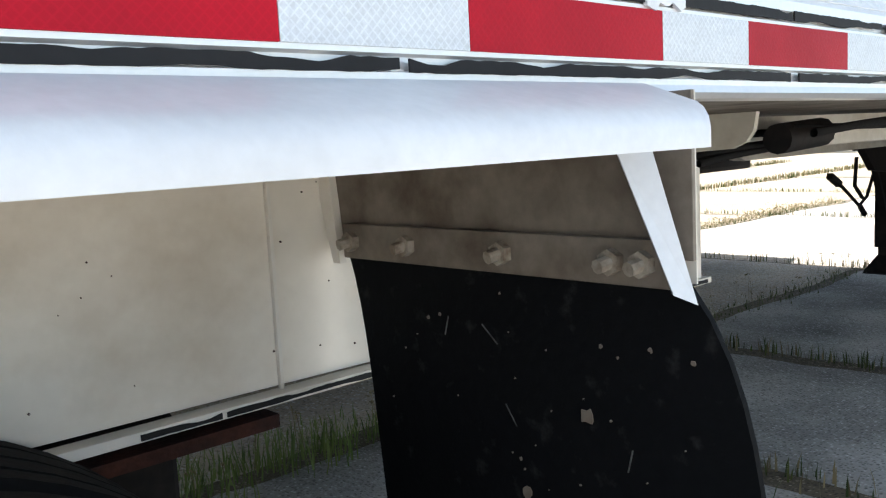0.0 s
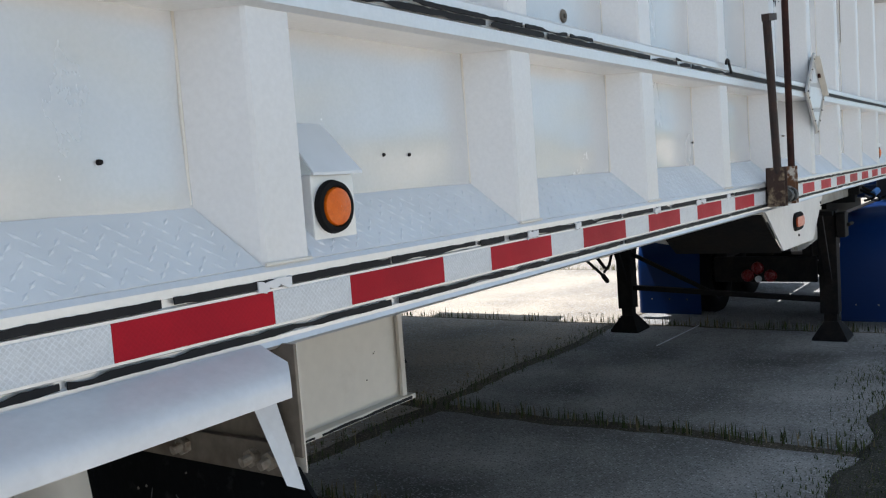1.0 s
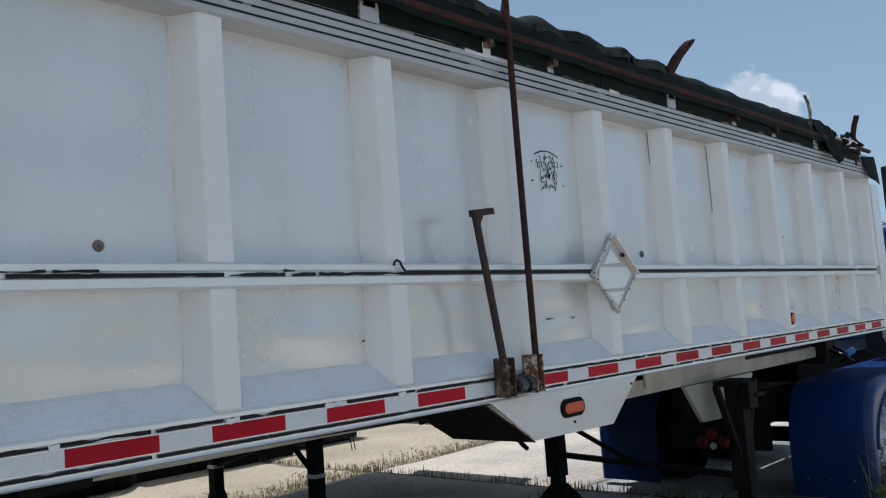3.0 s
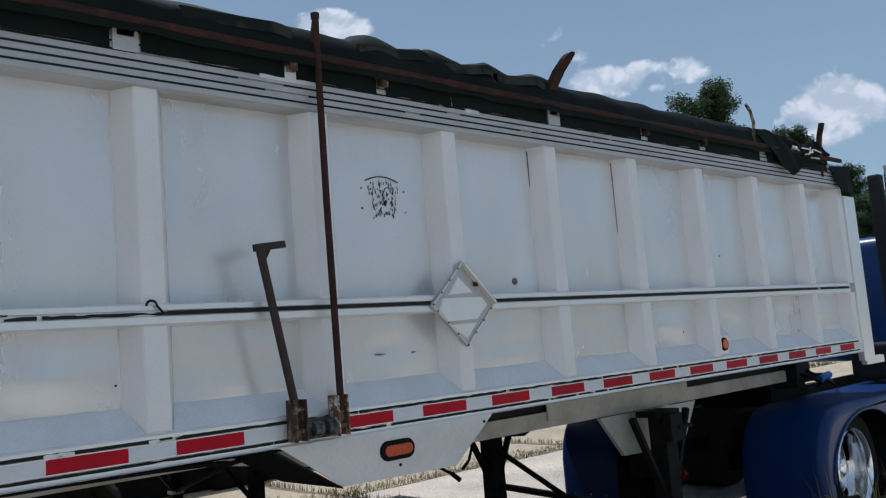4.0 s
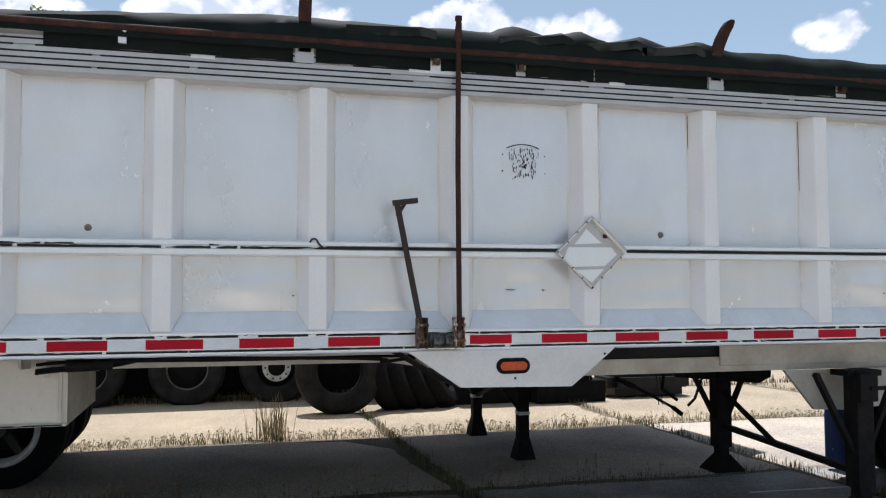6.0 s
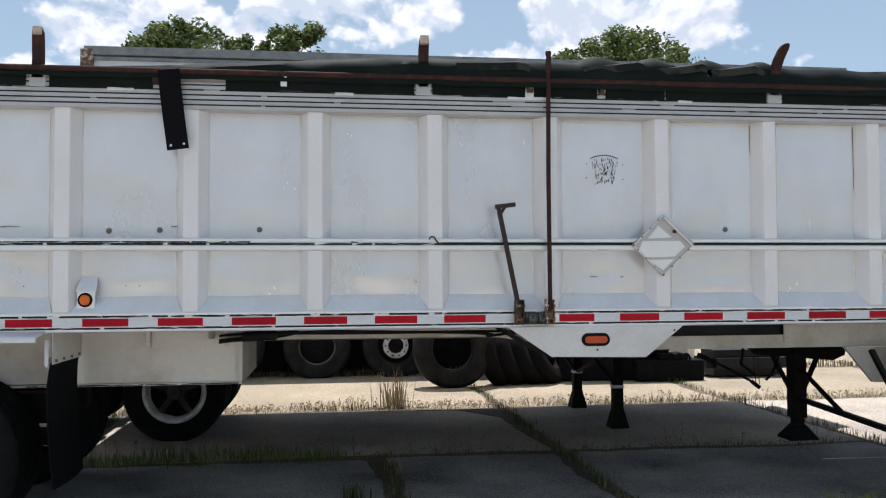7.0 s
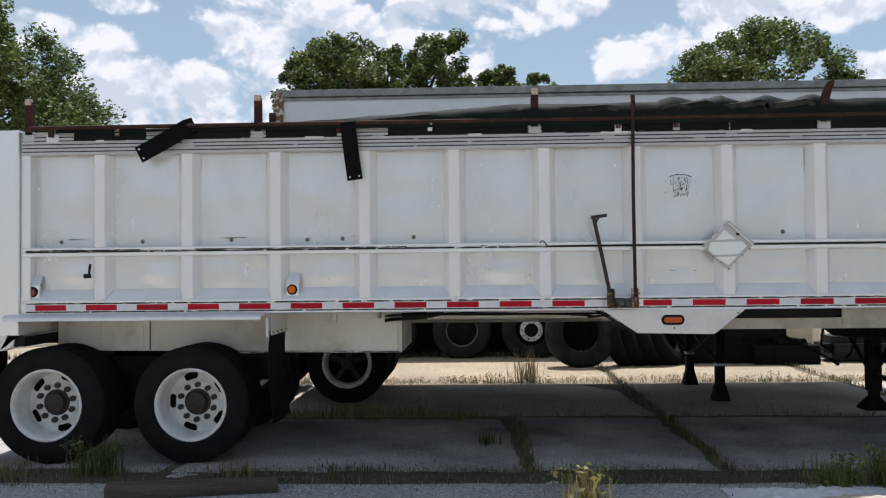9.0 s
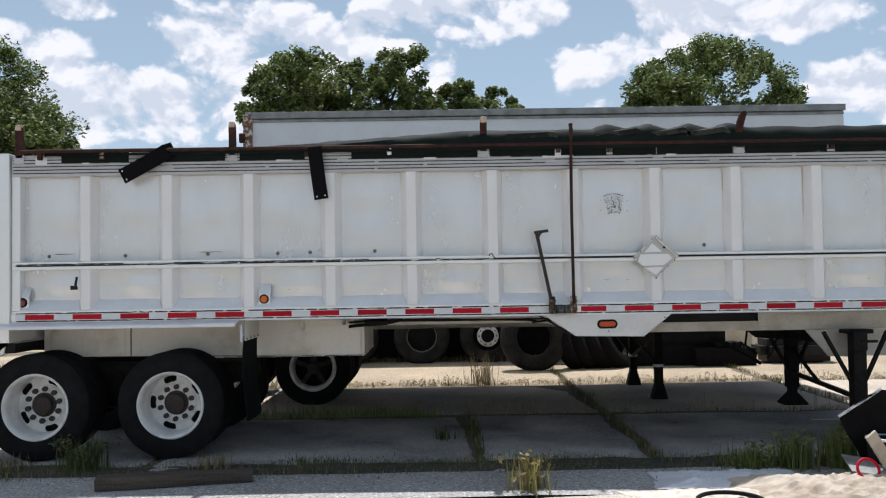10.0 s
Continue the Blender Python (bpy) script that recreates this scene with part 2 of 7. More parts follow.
M_REDLENS = mat("red_lens", (0.17, 0.010, 0.012), 0.25, dark=(0.16, 0.006, 0.008), scale=60, amount=0.4, bump=0.2, fine=300, coat=0.6)
M_BLUE = mat("deep_blue_truck_paint", (0.002, 0.024, 0.115), 0.36, dark=(0.002, 0.018, 0.085), scale=2, amount=0.5, bump=0.02, coat=0.2, spec=0.25)
M_SKYBLUE = mat("bright_blue_plastic", (0.02, 0.16, 0.50), 0.4, amount=0.4, scale=20)
M_CHROME = mat("chrome", (0.86, 0.86, 0.87), 0.10, metal=1.0, dark=(0.7, 0.7, 0.72), scale=6, amount=0.3, bump=0.02)
M_WOOD = mat("weathered_timber", (0.085, 0.066, 0.050), 0.85, dark=(0.03, 0.023, 0.018), scale=6, amount=0.8, bump=0.6, fine=60, stretch=(0.3, 6, 6))
M_CLOTH = mat("dirty_white_canvas", (0.47, 0.41, 0.33), 0.9, dark=(0.24, 0.185, 0.13), scale=5, amount=0.8, bump=0.12, fine=200)
M_BEIGE = mat("beige_panel", (0.74, 0.66, 0.50), 0.6, amount=0.4)
M_BARK = mat("bark", (0.10, 0.075, 0.055), 0.95, scale=6, bump=0.6, fine=30)


def leaf_mat(name, a, b):
    m = bpy.data.materials.new(name)
    m.use_nodes = True
    n, l = m.node_tree.nodes, m.node_tree.links
    p = n["Principled BSDF"]
    g = n.new("ShaderNodeNewGeometry")
    r = n.new("ShaderNodeValToRGB")
    r.color_ramp.elements[0].color, r.color_ramp.elements[1].color = (*a, 1), (*b, 1)
    l.new(g.outputs["Random Per Island"], r.inputs[0])
    l.new(r.outputs[0], p.inputs["Base Color"])
    p.inputs["Roughness"].default_value = 0.55
    t = n.new("ShaderNodeBsdfTranslucent")
    l.new(r.outputs[0], t.inputs["Color"])
    mx = n.new("ShaderNodeMixShader"); mx.inputs[0].default_value = 0.35
    l.new(p.outputs[0], mx.inputs[1]); l.new(t.outputs[0], mx.inputs[2])
    l.new(mx.outputs[0], n["Material Output"].inputs["Surface"])
    return m


M_LEAF = leaf_mat("broad_leaves", (0.024, 0.045, 0.011), (0.20, 0.255, 0.07))
M_PINE = leaf_mat("pine_needles", (0.018, 0.040, 0.015), (0.055, 0.095, 0.03))
M_GRASS = leaf_mat("green_weeds", (0.035, 0.055, 0.013), (0.12, 0.14, 0.04))
# lit copy of the joint weeds; their brightness under the box is colour
M_LUSH = leaf_mat("lit_lush_grass", (0.09, 0.15, 0.03), (0.24, 0.30, 0.08))
M_YELLOW_WEED = leaf_mat("yellowing_weed", (0.11, 0.10, 0.03), (0.34, 0.29, 0.11))
M_BUSH = leaf_mat("bushy_weeds", (0.06, 0.09, 0.02), (0.22, 0.25, 0.07))
M_DRY = leaf_mat("dry_grass", (0.12, 0.095, 0.045), (0.36, 0.285, 0.15))


def ground_mat(name, base, dark, peb, scale=1.0):
    """Weathered concrete or gravel: stains, pebbles at two sizes, bump."""
    m = bpy.data.materials.new(name)
    m.use_nodes = True
    n, l = m.node_tree.nodes, m.node_tree.links
    b = n["Principled BSDF"]
    g = n.new("ShaderNodeNewGeometry")
    big = n.new("ShaderNodeTexNoise"); big.inputs["Scale"].default_value = 0.9 * scale; big.inputs["Detail"].default_value = 8
    v = n.new("ShaderNodeTexVoronoi"); v.inputs["Scale"].default_value = 70 * scale
    v2 = n.new("ShaderNodeTexVoronoi"); v2.inputs["Scale"].default_value = 170 * scale
    for t in (big, v, v2):
        l.new(g.outputs["Position"], t.inputs["Vector"])
    r = n.new("ShaderNodeValToRGB")
    r.color_ramp.elements[0].position, r.color_ramp.elements[1].position = 0.35, 0.68
    r.color_ramp.elements[0].color, r.color_ramp.elements[1].color = (*base, 1), (*dark, 1)
    l.new(big.outputs["Fac"], r.inputs[0])
    pr = n.new("ShaderNodeValToRGB")
    pr.color_ramp.elements[0].color, pr.color_ramp.elements[1].color = tuple(c * 0.35 for c in peb) + (1,), tuple(min(0.8, c * 4.0) for c in peb) + (1,)
    pr.color_ramp.elements[0].position, pr.color_ramp.elements[1].position = 0.4, 0.92
    l.new(v.outputs["Color"], pr.inputs[0])
    fac = n.new("ShaderNodeMapRange")
    fac.inputs["From Min"].default_value, fac.inputs["From Max"].default_value = 0.55, 0.25
    fac.inputs["To Max"].default_value = 0.75
    l.new(v.outputs["Distance"], fac.inputs["Value"])
    mx = n.new("ShaderNodeMix"); mx.data_type = "RGBA"
    l.new(fac.outputs[0], mx.inputs["Factor"]); l.new(r.outputs[0], mx.inputs["A"]); l.new(pr.outputs[0], mx.inputs["B"])
    l.new(mx.outputs["Result"], b.inputs["Base Color"])
    b.inputs["Roughness"].default_value = 0.9
    ad = n.new("ShaderNodeMath"); ad.operation = "ADD"
    l.new(v.outputs["Distance"], ad.inputs[0]); l.new(v2.outputs["Distance"], ad.inputs[1])
    bp = n.new("ShaderNodeBump"); bp.inputs["Strength"].default_value, bp.inputs["Distance"].default_value = 0.6, 0.006
    bp.invert = True
    l.new(ad.outputs[0], bp.inputs["Height"]); l.new(bp.outputs[0], b.inputs["Normal"])
    return m


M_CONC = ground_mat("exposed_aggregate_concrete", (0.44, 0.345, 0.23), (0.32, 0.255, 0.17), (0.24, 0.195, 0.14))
# kept paler than the other slabs to bounce sunlight onto the trailer
M_APRON = ground_mat("pale_bounce_concrete", (0.60, 0.525, 0.425), (0.50, 0.44, 0.355), (0.28, 0.25, 0.20))
# copies for the trailers' shaded rows: stains, with the shade toned into the colour
M_CONC_SHADED = ground_mat("stained_shaded_concrete", (0.531, 0.508, 0.469), (0.136, 0.131, 0.124), (0.316, 0.305, 0.282), 1.0)
M_CONC_MID = ground_mat("tan_aggregate_concrete", (0.565, 0.475, 0.362), (0.305, 0.266, 0.215), (0.373, 0.328, 0.266), 0.8)
M_GRAVEL = ground_mat("grey_gravel", (0.38, 0.375, 0.36), (0.26, 0.257, 0.245), (0.24, 0.235, 0.225), 0.6)
M_SOIL = ground_mat("grassy_soil", (0.26, 0.22, 0.13), (0.10, 0.12, 0.045), (0.15, 0.14, 0.08), 0.6)
M_HUMUS = ground_mat("dark_humus", (0.075, 0.066, 0.045), (0.035, 0.034, 0.022), (0.05, 0.045, 0.034))
M_DIRT = ground_mat("dark_joint_dirt", (0.17, 0.135, 0.09), (0.075, 0.062, 0.04), (0.12, 0.10, 0.075))

# ---- building helpers ----
def box(bm, x0, x1, y0, y1, z0, z1, bevel=0.0):
    r = bmesh.ops.create_cube(bm, size=1.0, matrix=Matrix.Translation(((x0 + x1) / 2, (y0 + y1) / 2, (z0 + z1) / 2)) @ Matrix.Diagonal((x1 - x0, y1 - y0, z1 - z0, 1)))
    if bevel:
        es = list({e for v in r["verts"] for e in v.link_edges})
        bmesh.ops.bevel(bm, geom=es, offset=bevel, segments=2, affect="EDGES", profile=0.6)
    return bm


def tube(bm, p0, p1, r0, r1=None, seg=12):
    p0, p1 = Vector(p0), Vector(p1)
    d = p1 - p0
    m = Matrix.Translation((p0 + p1) / 2) @ d.to_track_quat("Z", "Y").to_matrix().to_4x4()
    bmesh.ops.create_cone(bm, cap_ends=True, segments=seg, radius1=r0, radius2=r0 if r1 is None else r1, depth=d.length, matrix=m)
    return bm


def bar(bm, p0, p1, w, h, roll=0.0):
    """A rectangular bar from p0 to p1."""
    p0, p1 = Vector(p0), Vector(p1)
    d = p1 - p0
    m = Matrix.Translation((p0 + p1) / 2) @ d.to_track_quat("Z", "Y").to_matrix().to_4x4() @ Matrix.Rotation(radians(roll), 4, "Z") @ Matrix.Diagonal((w, h, d.length, 1))
    bmesh.ops.create_cube(bm, size=1.0, matrix=m)
    return bm


def lathe(bm, profile, seg=40, m=None):
    """Turns a profile of (radius, y) about the y axis."""
    m = m or Matrix()
    rings = []
    for r, y in profile:
        rings.append([bm.verts.new(m @ Vector((r * math.cos(2 * math.pi * i / seg), y, r * math.sin(2 * math.pi * i / seg)))) for i in range(seg)])
    for a, b in zip(rings, rings[1:]):
        for i in range(seg):
            bm.faces.new((a[i], a[(i + 1) % seg], b[(i + 1) % seg], b[i]))
    return bm


def prism(bm, pts, axis, a, b):
    """Extrudes a polygon: axis 'x' takes (y, z) points, 'y' takes (x, z), 'z' takes (x, y)."""
    def at(p, h):
        return {"x": (h, p[0], p[1]), "y": (p[0], h, p[1]), "z": (p[0], p[1], h)}[axis]
    lo, hi = [bm.verts.new(at(p, a)) for p in pts], [bm.verts.new(at(p, b)) for p in pts]
    n = len(pts)
    bm.faces.new(lo), bm.faces.new(hi)
    for i in range(n):
        bm.faces.new((lo[i], lo[(i + 1) % n], hi[(i + 1) % n], hi[i]))
    bmesh.ops.recalc_face_normals(bm, faces=bm.faces)
    return bm


def to_mesh(name, bm, material, smooth=False):
    me = bpy.data.meshes.new(name)
    bmesh.ops.recalc_face_normals(bm, faces=bm.faces)
    bm.to_mesh(me)
    bm.free()
    me.materials.append(material)
    if smooth:
        me.shade_smooth()
        me.set_sharp_from_angle(angle=radians(35))
    return me


def part(name, bm, material, parent, label="", m=None, smooth=False):
    """One mesh object under a thing or a part; bm may be a mesh that is shared."""
    me = bm if isinstance(bm, bpy.types.Mesh) else to_mesh(name, bm, material, smooth)
    ob = new(name, me)
    ob.parent = parent
    if m is not None:
        ob.matrix_basis = m
    return tagged(ob, label)


def thing(name, label, category, at=(0, 0, 0), rz=0, group="", kind=""):
    ob = new(name)
    ob.empty_display_size = 0.2
    ob.matrix_basis = pose(*at, 0, 0, rz)
    return tagged(ob, label, category, group, kind)


def solo(name, bm, material, label, category, m=None, smooth=False, group="", kind=""):
    ob = new(name, bm if isinstance(bm, bpy.types.Mesh) else to_mesh(name, bm, material, smooth))
    if m is not None:
        ob.matrix_basis = m
    return tagged(ob, label, category, group, kind)


B = bmesh.new

# ---- ground ----
bm = B()
bmesh.ops.create_grid(bm, x_segments=120, y_segments=120, size=300.0)
for v in bm.verts:
    far = max(0.0, v.co.length - 25)
    v.co.z = -0.11 + 0.012 * noise.noise(v.co * 0.4) + min(far * 0.004, 0.35) * noise.noise(v.co * 0.03)
solo("ground", bm, M_SOIL, "sandy soil yard with patchy dry grass", "ground", kind="structure")

pavement = thing("pavement", "weathered exposed-aggregate concrete slabs with weedy joints", "pavement", kind="structure")
XJ = [-26.0, -20.5, -15.2, -9.8, -5.1, -0.9, 3.92, 7.22, 11.6, 16.2, 21.0, 26.0, 32.0, 38.0, 46.0]
YJ = [-0.55, 2.58, 5.52, 9.6, 14.0, 18.5, 23.5]


def slab(x0, x1, y0, y1, seed):
    """One slab with a worn, wandering edge and rounded rim."""
    bm = B()
    pts = []
    g = 0.028
    def wob(x, y, k):
        return 0.13 * noise.noise(Vector((x * 0.7, y * 0.7, k))) + 0.034 * noise.noise(Vector((x * 4, y * 4, k))) + 0.012 * noise.noise(Vector((x * 13, y * 13, k)))
    n = 40
    for i in range(n):
        f = i / n
        pts.append((x0 + g + (x1 - x0 - 2 * g) * f, y0 + g + wob(x0 + (x1 - x0) * f, y0, 1)))
    for i in range(n):
        f = i / n
        pts.append((x1 - g + wob(x1, y0 + (y1 - y0) * f, 5), y0 + g + (y1 - y0 - 2 * g) * f))
    for i in range(n):
        f = 1 - i / n
        pts.append((x0 + g + (x1 - x0 - 2 * g) * f, y1 - g + wob(x0 + (x1 - x0) * f, y1, 1)))
    for i in range(n):
        f = 1 - i / n
        pts.append((x0 + g + wob(x0, y0 + (y1 - y0) * f, 5), y0 + g + (y1 - y0 - 2 * g) * f))
    rnd = random.Random(seed)
    tilt = (rnd.uniform(-1, 1) * 0.006, rnd.uniform(-1, 1) * 0.006)
    cx, cy = (x0 + x1) / 2, (y0 + y1) / 2
    zz = rnd.uniform(-0.012, 0.0) - 0.035
    def ring(inset, z):
        out = []
        for x, y in pts:
            d = Vector((cx - x, cy - y)).normalized() * inset
            out.append(bm.verts.new((x + d.x, y + d.y, z + zz + tilt[0] * (x - cx) + tilt[1] * (y - cy))))
        return out
    a, b, b2, c = ring(0, -0.12), ring(0.012, -0.026), ring(0.06, -0.008), ring(0.15, 0.0)
    for p, q in ((a, b), (b, b2), (b2, c)):
        for i in range(len(p)):
            bm.faces.new((p[i], p[(i + 1) % len(p)], q[(i + 1) % len(q)], q[i]))
    bm.faces.new(c)
    return bm


k = 0
for i in range(len(XJ) - 1):
    for j in range(len(YJ) - 1):
        k += 1
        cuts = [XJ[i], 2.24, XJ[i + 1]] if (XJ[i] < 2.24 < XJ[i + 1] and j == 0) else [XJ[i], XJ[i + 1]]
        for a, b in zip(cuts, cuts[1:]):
            # two shaded rows in their own tones, sunlit rows beyond in M_CONC
            part("slab", slab(a, b, YJ[j], YJ[j + 1], k), (M_CONC_SHADED, M_CONC_MID)[j] if j < 2 else M_CONC, pavement)

# dirt in the joints
bm = B()
box(bm, XJ[0], XJ[-1], YJ[0] - 0.1, YJ[-1], -0.25, -0.058)
part("joint_fill", bm, M_DIRT, pavement, "dark soil packed in the joints")

# gravel strip beside the slabs, and the pale concrete before it
bm = B()
bmesh.ops.create_grid(bm, x_segments=90, y_segments=8, size=1.0)
for v in bm.verts:
    x, y = v.co.x * 40, -0.98 + v.co.y * 0.46
    edge = 0.06 * noise.noise(Vector((x * 0.9, y, 0))) if abs(v.co.y) > 0.9 else 0
    v.co = Vector((x, y + edge, -0.052 + 0.014 * noise.noise(Vector((x * 2, y * 2, 3)))))
gravel = solo("gravel_strip", bm, M_GRAVEL, "strip of loose grey gravel along the slabs", "gravel", kind="structure")
gravel.data.flip_normals()
# dark soil and leaf litter washed over the slabs' near edge
bm = B()
bmesh.ops.create_grid(bm, x_segments=120, y_segments=12, size=1.0)
for v in bm.verts:
    x, w = 1.0 + v.co.x * 6.4, v.co.y
    near, far = -0.60 + 0.05 * noise.noise(Vector((x * 1.3, 0, 1))), -0.12 + 0.26 * noise.noise(Vector((x * 0.8, 3, 1))) + 0.08 * noise.noise(Vector((x * 3, 3, 5)))
    rim = min(1.0, (1 - abs(w)) * 2.5, (1 - abs(v.co.x)) * 20)
    v.co = Vector((x, near + (far - near) * (w + 1) / 2, -0.075 + 0.048 * rim + 0.012 * rim * noise.noise(Vector((x * 5, w * 3, 2)))))
solo("soil_strip", bm, M_HUMUS, "dark soil and dead litter along the slabs' edge", "soil", kind="structure")
# only the near edge shows; the further rows are added as a light bounce
apron = thing("apron", "pale concrete apron before the trailer, extended unseen to bounce sunlight", "pavement", kind="structure")
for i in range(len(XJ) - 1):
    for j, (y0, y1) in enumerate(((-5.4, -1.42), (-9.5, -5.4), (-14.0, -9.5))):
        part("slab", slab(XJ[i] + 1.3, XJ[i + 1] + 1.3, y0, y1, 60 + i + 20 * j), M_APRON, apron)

# ---- the white dump trailer ----
trailer = thing("dump_trailer", "white aluminium end-dump trailer with ribbed sides and peeling trim", "trailer")
REAR, FRONT, WIDE = -2.24, 8.72, 2.62
POSTS = [-1.579 + 0.7875 * k for k in range(13)]
Z_RAIL0, Z_RAIL1, Z_MID0, Z_MID1, Z_TOP0, Z_TOP1 = 1.300, 1.422, 1.812, 1.897, 2.718, 2.885
PANEL = 0.10

# bottom rail: extrusion with two grooves
bm = B()
prism(bm, [(0, 1.312), (0, 1.318), (0.006, 1.320), (0.006, 1.330), (0, 1.332), (0, 1.390), (0.006, 1.392), (0.006, 1.402), (0, 1.404), (0, 1.416),
           (0.006, 1.424), (0.10, 1.424), (0.10, 1.412), (0.012, 1.412), (0.012, 1.306), (0.055, 1.306), (0.055, 1.298), (0.004, 1.298), (-0.004, 1.304)], "x", REAR, FRONT)
part("bottom_rail", bm, M_WHITE, trailer)


def peel_runs(x0, x1, zc, y, h, seed, fill, name, parent):
    """A black stripe showing where white paint has flaked: ragged runs, each a piece, with chips bitten out."""
    rnd = random.Random(seed)
    x = x0
    while x < x1 - 0.03:
        end = min(x1, x + rnd.choice((0.12, 0.25, 0.5, 0.9)) * rnd.uniform(0.7, 1.3))
        if rnd.random() < fill:
            bm = B()
            n = max(4, int((end - x) / 0.009))
            ph = rnd.uniform(0, 50)
            vs = []
            for i in range(n + 1):
                u = x + (end - x) * i / n
                chip = max(0.0, noise.noise(Vector((u * 14, ph, 0))) - 0.12) * 1.5 + 0.14 * rnd.random()
                bite = max(0.0, noise.noise(Vector((u * 11, ph + 9, 0))) - 0.15) * 1.4 + 0.14 * rnd.random()
                t, b = zc + h / 2 * (1 - min(1.5, chip * 1.4)), zc - h / 2 * (1 - min(0.9, bite))
                vs.append((u, max(t, b + 0.0006), b))
            up, dn = [bm.verts.new((a, y, t)) for a, t, _ in vs], [bm.verts.new((a, y, b)) for a, _, b in vs]
            ub, db = [bm.verts.new((a, y + 0.0022, t)) for a, t, _ in vs], [bm.verts.new((a, y + 0.0022, b)) for a, _, b in vs]
            for i in range(n):
                bm.faces.new((dn[i], dn[i + 1], up[i + 1], up[i]))
                bm.faces.new((up[i], up[i + 1], ub[i + 1], ub[i]))
                bm.faces.new((db[i], db[i + 1], dn[i + 1], dn[i]))
            bm.faces.new((dn[0], up[0], ub[0], db[0])); bm.faces.new((dn[-1], up[-1], ub[-1], db[-1]))
            part(name, bm, M_BLACK, parent)
        x = end + rnd.uniform(0.004, 0.03)


peel_runs(REAR + 0.05, FRONT - 0.1, 1.3985, -0.0016, 0.013, 3, 0.99, "upper_trim_strip", trailer)
peel_runs(REAR + 0.05, FRONT - 0.1, 1.3235, -0.0016, 0.012, 5, 0.99, "lower_trim_strip", trailer)

# reflective tape: 279 mm red, 178 mm white
tape_meshes = {}
def tape(x0, x1, red):
    key = (round(x1 - x0, 3), red)
    if key not in tape_meshes:
        tape_meshes[key] = to_mesh("tape", box(B(), 0, x1 - x0, -0.0018, 0.0004, 1.336, 1.386, 0.0006), M_RED if red else M_SILVTAPE)
    part("red_reflector_tape" if red else "white_reflector_tape", tape_meshes[key], None, trailer, m=Matrix.Translation((x0, 0, 0)))


for k in range(-4, 7):
    tape(k * 0.457 - 0.278, k * 0.457, True)
    tape(k * 0.457 + 0.0005, k * 0.457 + 0.1785, False)
tape(-2.2, -2.108, False)
for k in range(0, 12):
    e = 3.489 + k * 0.457
    tape(max(3.245, e - 0.278), e, True)
    if e + 0.1785 < FRONT - 0.02:
        tape(e + 0.0005, e + 0.1785, False)

# side skin, bay by bay, with a faint bulge
def skin(x0, x1, z0, z1, seed, dent=0.010):
    bm = B()
    nx, nz = 12, 16
    grid = [[None] * (nz + 1) for _ in range(nx + 1)]
    for i in range(nx + 1):
        for j in range(nz + 1):
            u, w = i / nx, j / nz
            amp = math.sin(math.pi * u) * math.sin(math.pi * w)
            y = PANEL + dent * amp * (noise.noise(Vector((x0 * 3 + u * 2.6, z0 * 2 + w * 3.0, seed))) * 1.5 + noise.noise(Vector((x0 * 3 + u * 6, z0 * 2 + w * 7, seed))) * 0.3 - 0.3)
            grid[i][j] = bm.verts.new((x0 + (x1 - x0) * u, y, z0 + (z1 - z0) * w))
    for i in range(nx):
        for j in range(nz):
            bm.faces.new((grid[i][j], grid[i + 1][j], grid[i + 1][j + 1], grid[i][j + 1]))
    geom = bmesh.ops.extrude_face_region(bm, geom=bm.faces[:])
    bmesh.ops.translate(bm, verts=[g for g in geom["geom"] if isinstance(g, bmesh.types.BMVert)], vec=(0, 0.012, 0))
    return bm


edges = [REAR + 0.03] + [p + 0.05 for p in POSTS] + [FRONT - 0.02]
for i, (a, b) in enumerate(zip(edges, edges[1:])):
    part("upper_panel", skin(a, b, Z_MID1 - 0.03, Z_TOP0 + 0.02, i), M_PANEL, trailer, smooth=True)
    part("lower_panel", skin(a, b, 1.43, Z_MID0 + 0.03, i + 50), M_PANEL, trailer, smooth=True)

# posts: folded trapezoid channel, above and below the middle rail
def post_mesh(z0, z1, foot):
    bm = B()
    pr = [(-0.050, PANEL), (0.0, 0.012), (0.006, 0.006), (0.094, 0.006), (0.100, 0.012), (0.150, PANEL), (0.150, PANEL + 0.004), (-0.050, PANEL + 0.004)]
    prism(bm, pr, "z", z0, z1)
    return to_mesh("post", bm, M_POST)


post_hi, post_lo = post_mesh(Z_MID1 - 0.004, Z_TOP0 + 0.004, False), post_mesh(1.4245, Z_MID0 + 0.004, True)
weld = to_mesh("weld_bead", tube(B(), (0, 0, 0), (0.1, 0, 0), 0.003, seg=6), M_WHITE_OLD)
for p in POSTS + [FRONT - 0.13]:
    part("upper_post", post_hi, None, trailer, m=Matrix.Translation((p, 0, 0)))
    lo = part("lower_post", post_lo, None, trailer, m=Matrix.Translation((p, 0, 0)))
    part("weld_bead", weld, None, lo, m=Matrix.Translation((0, 0.004, 1.4265)))
# sealant in the joints between skin and posts
for tag, za, zb in (("upper", Z_MID1, Z_TOP0), ("lower", 1.524, Z_MID0)):
    bead = to_mesh("sealant_bead", tube(B(), (0, PANEL - 0.0005, za), (0, PANEL - 0.0005, zb), 0.0032, seg=6), M_WHITE_OLD)
    for p in POSTS:
        for dx in (-0.052, 0.152):
            part("sealant_bead", bead, None, trailer, m=Matrix.Translation((p + dx, 0, 0)))
bm = B()
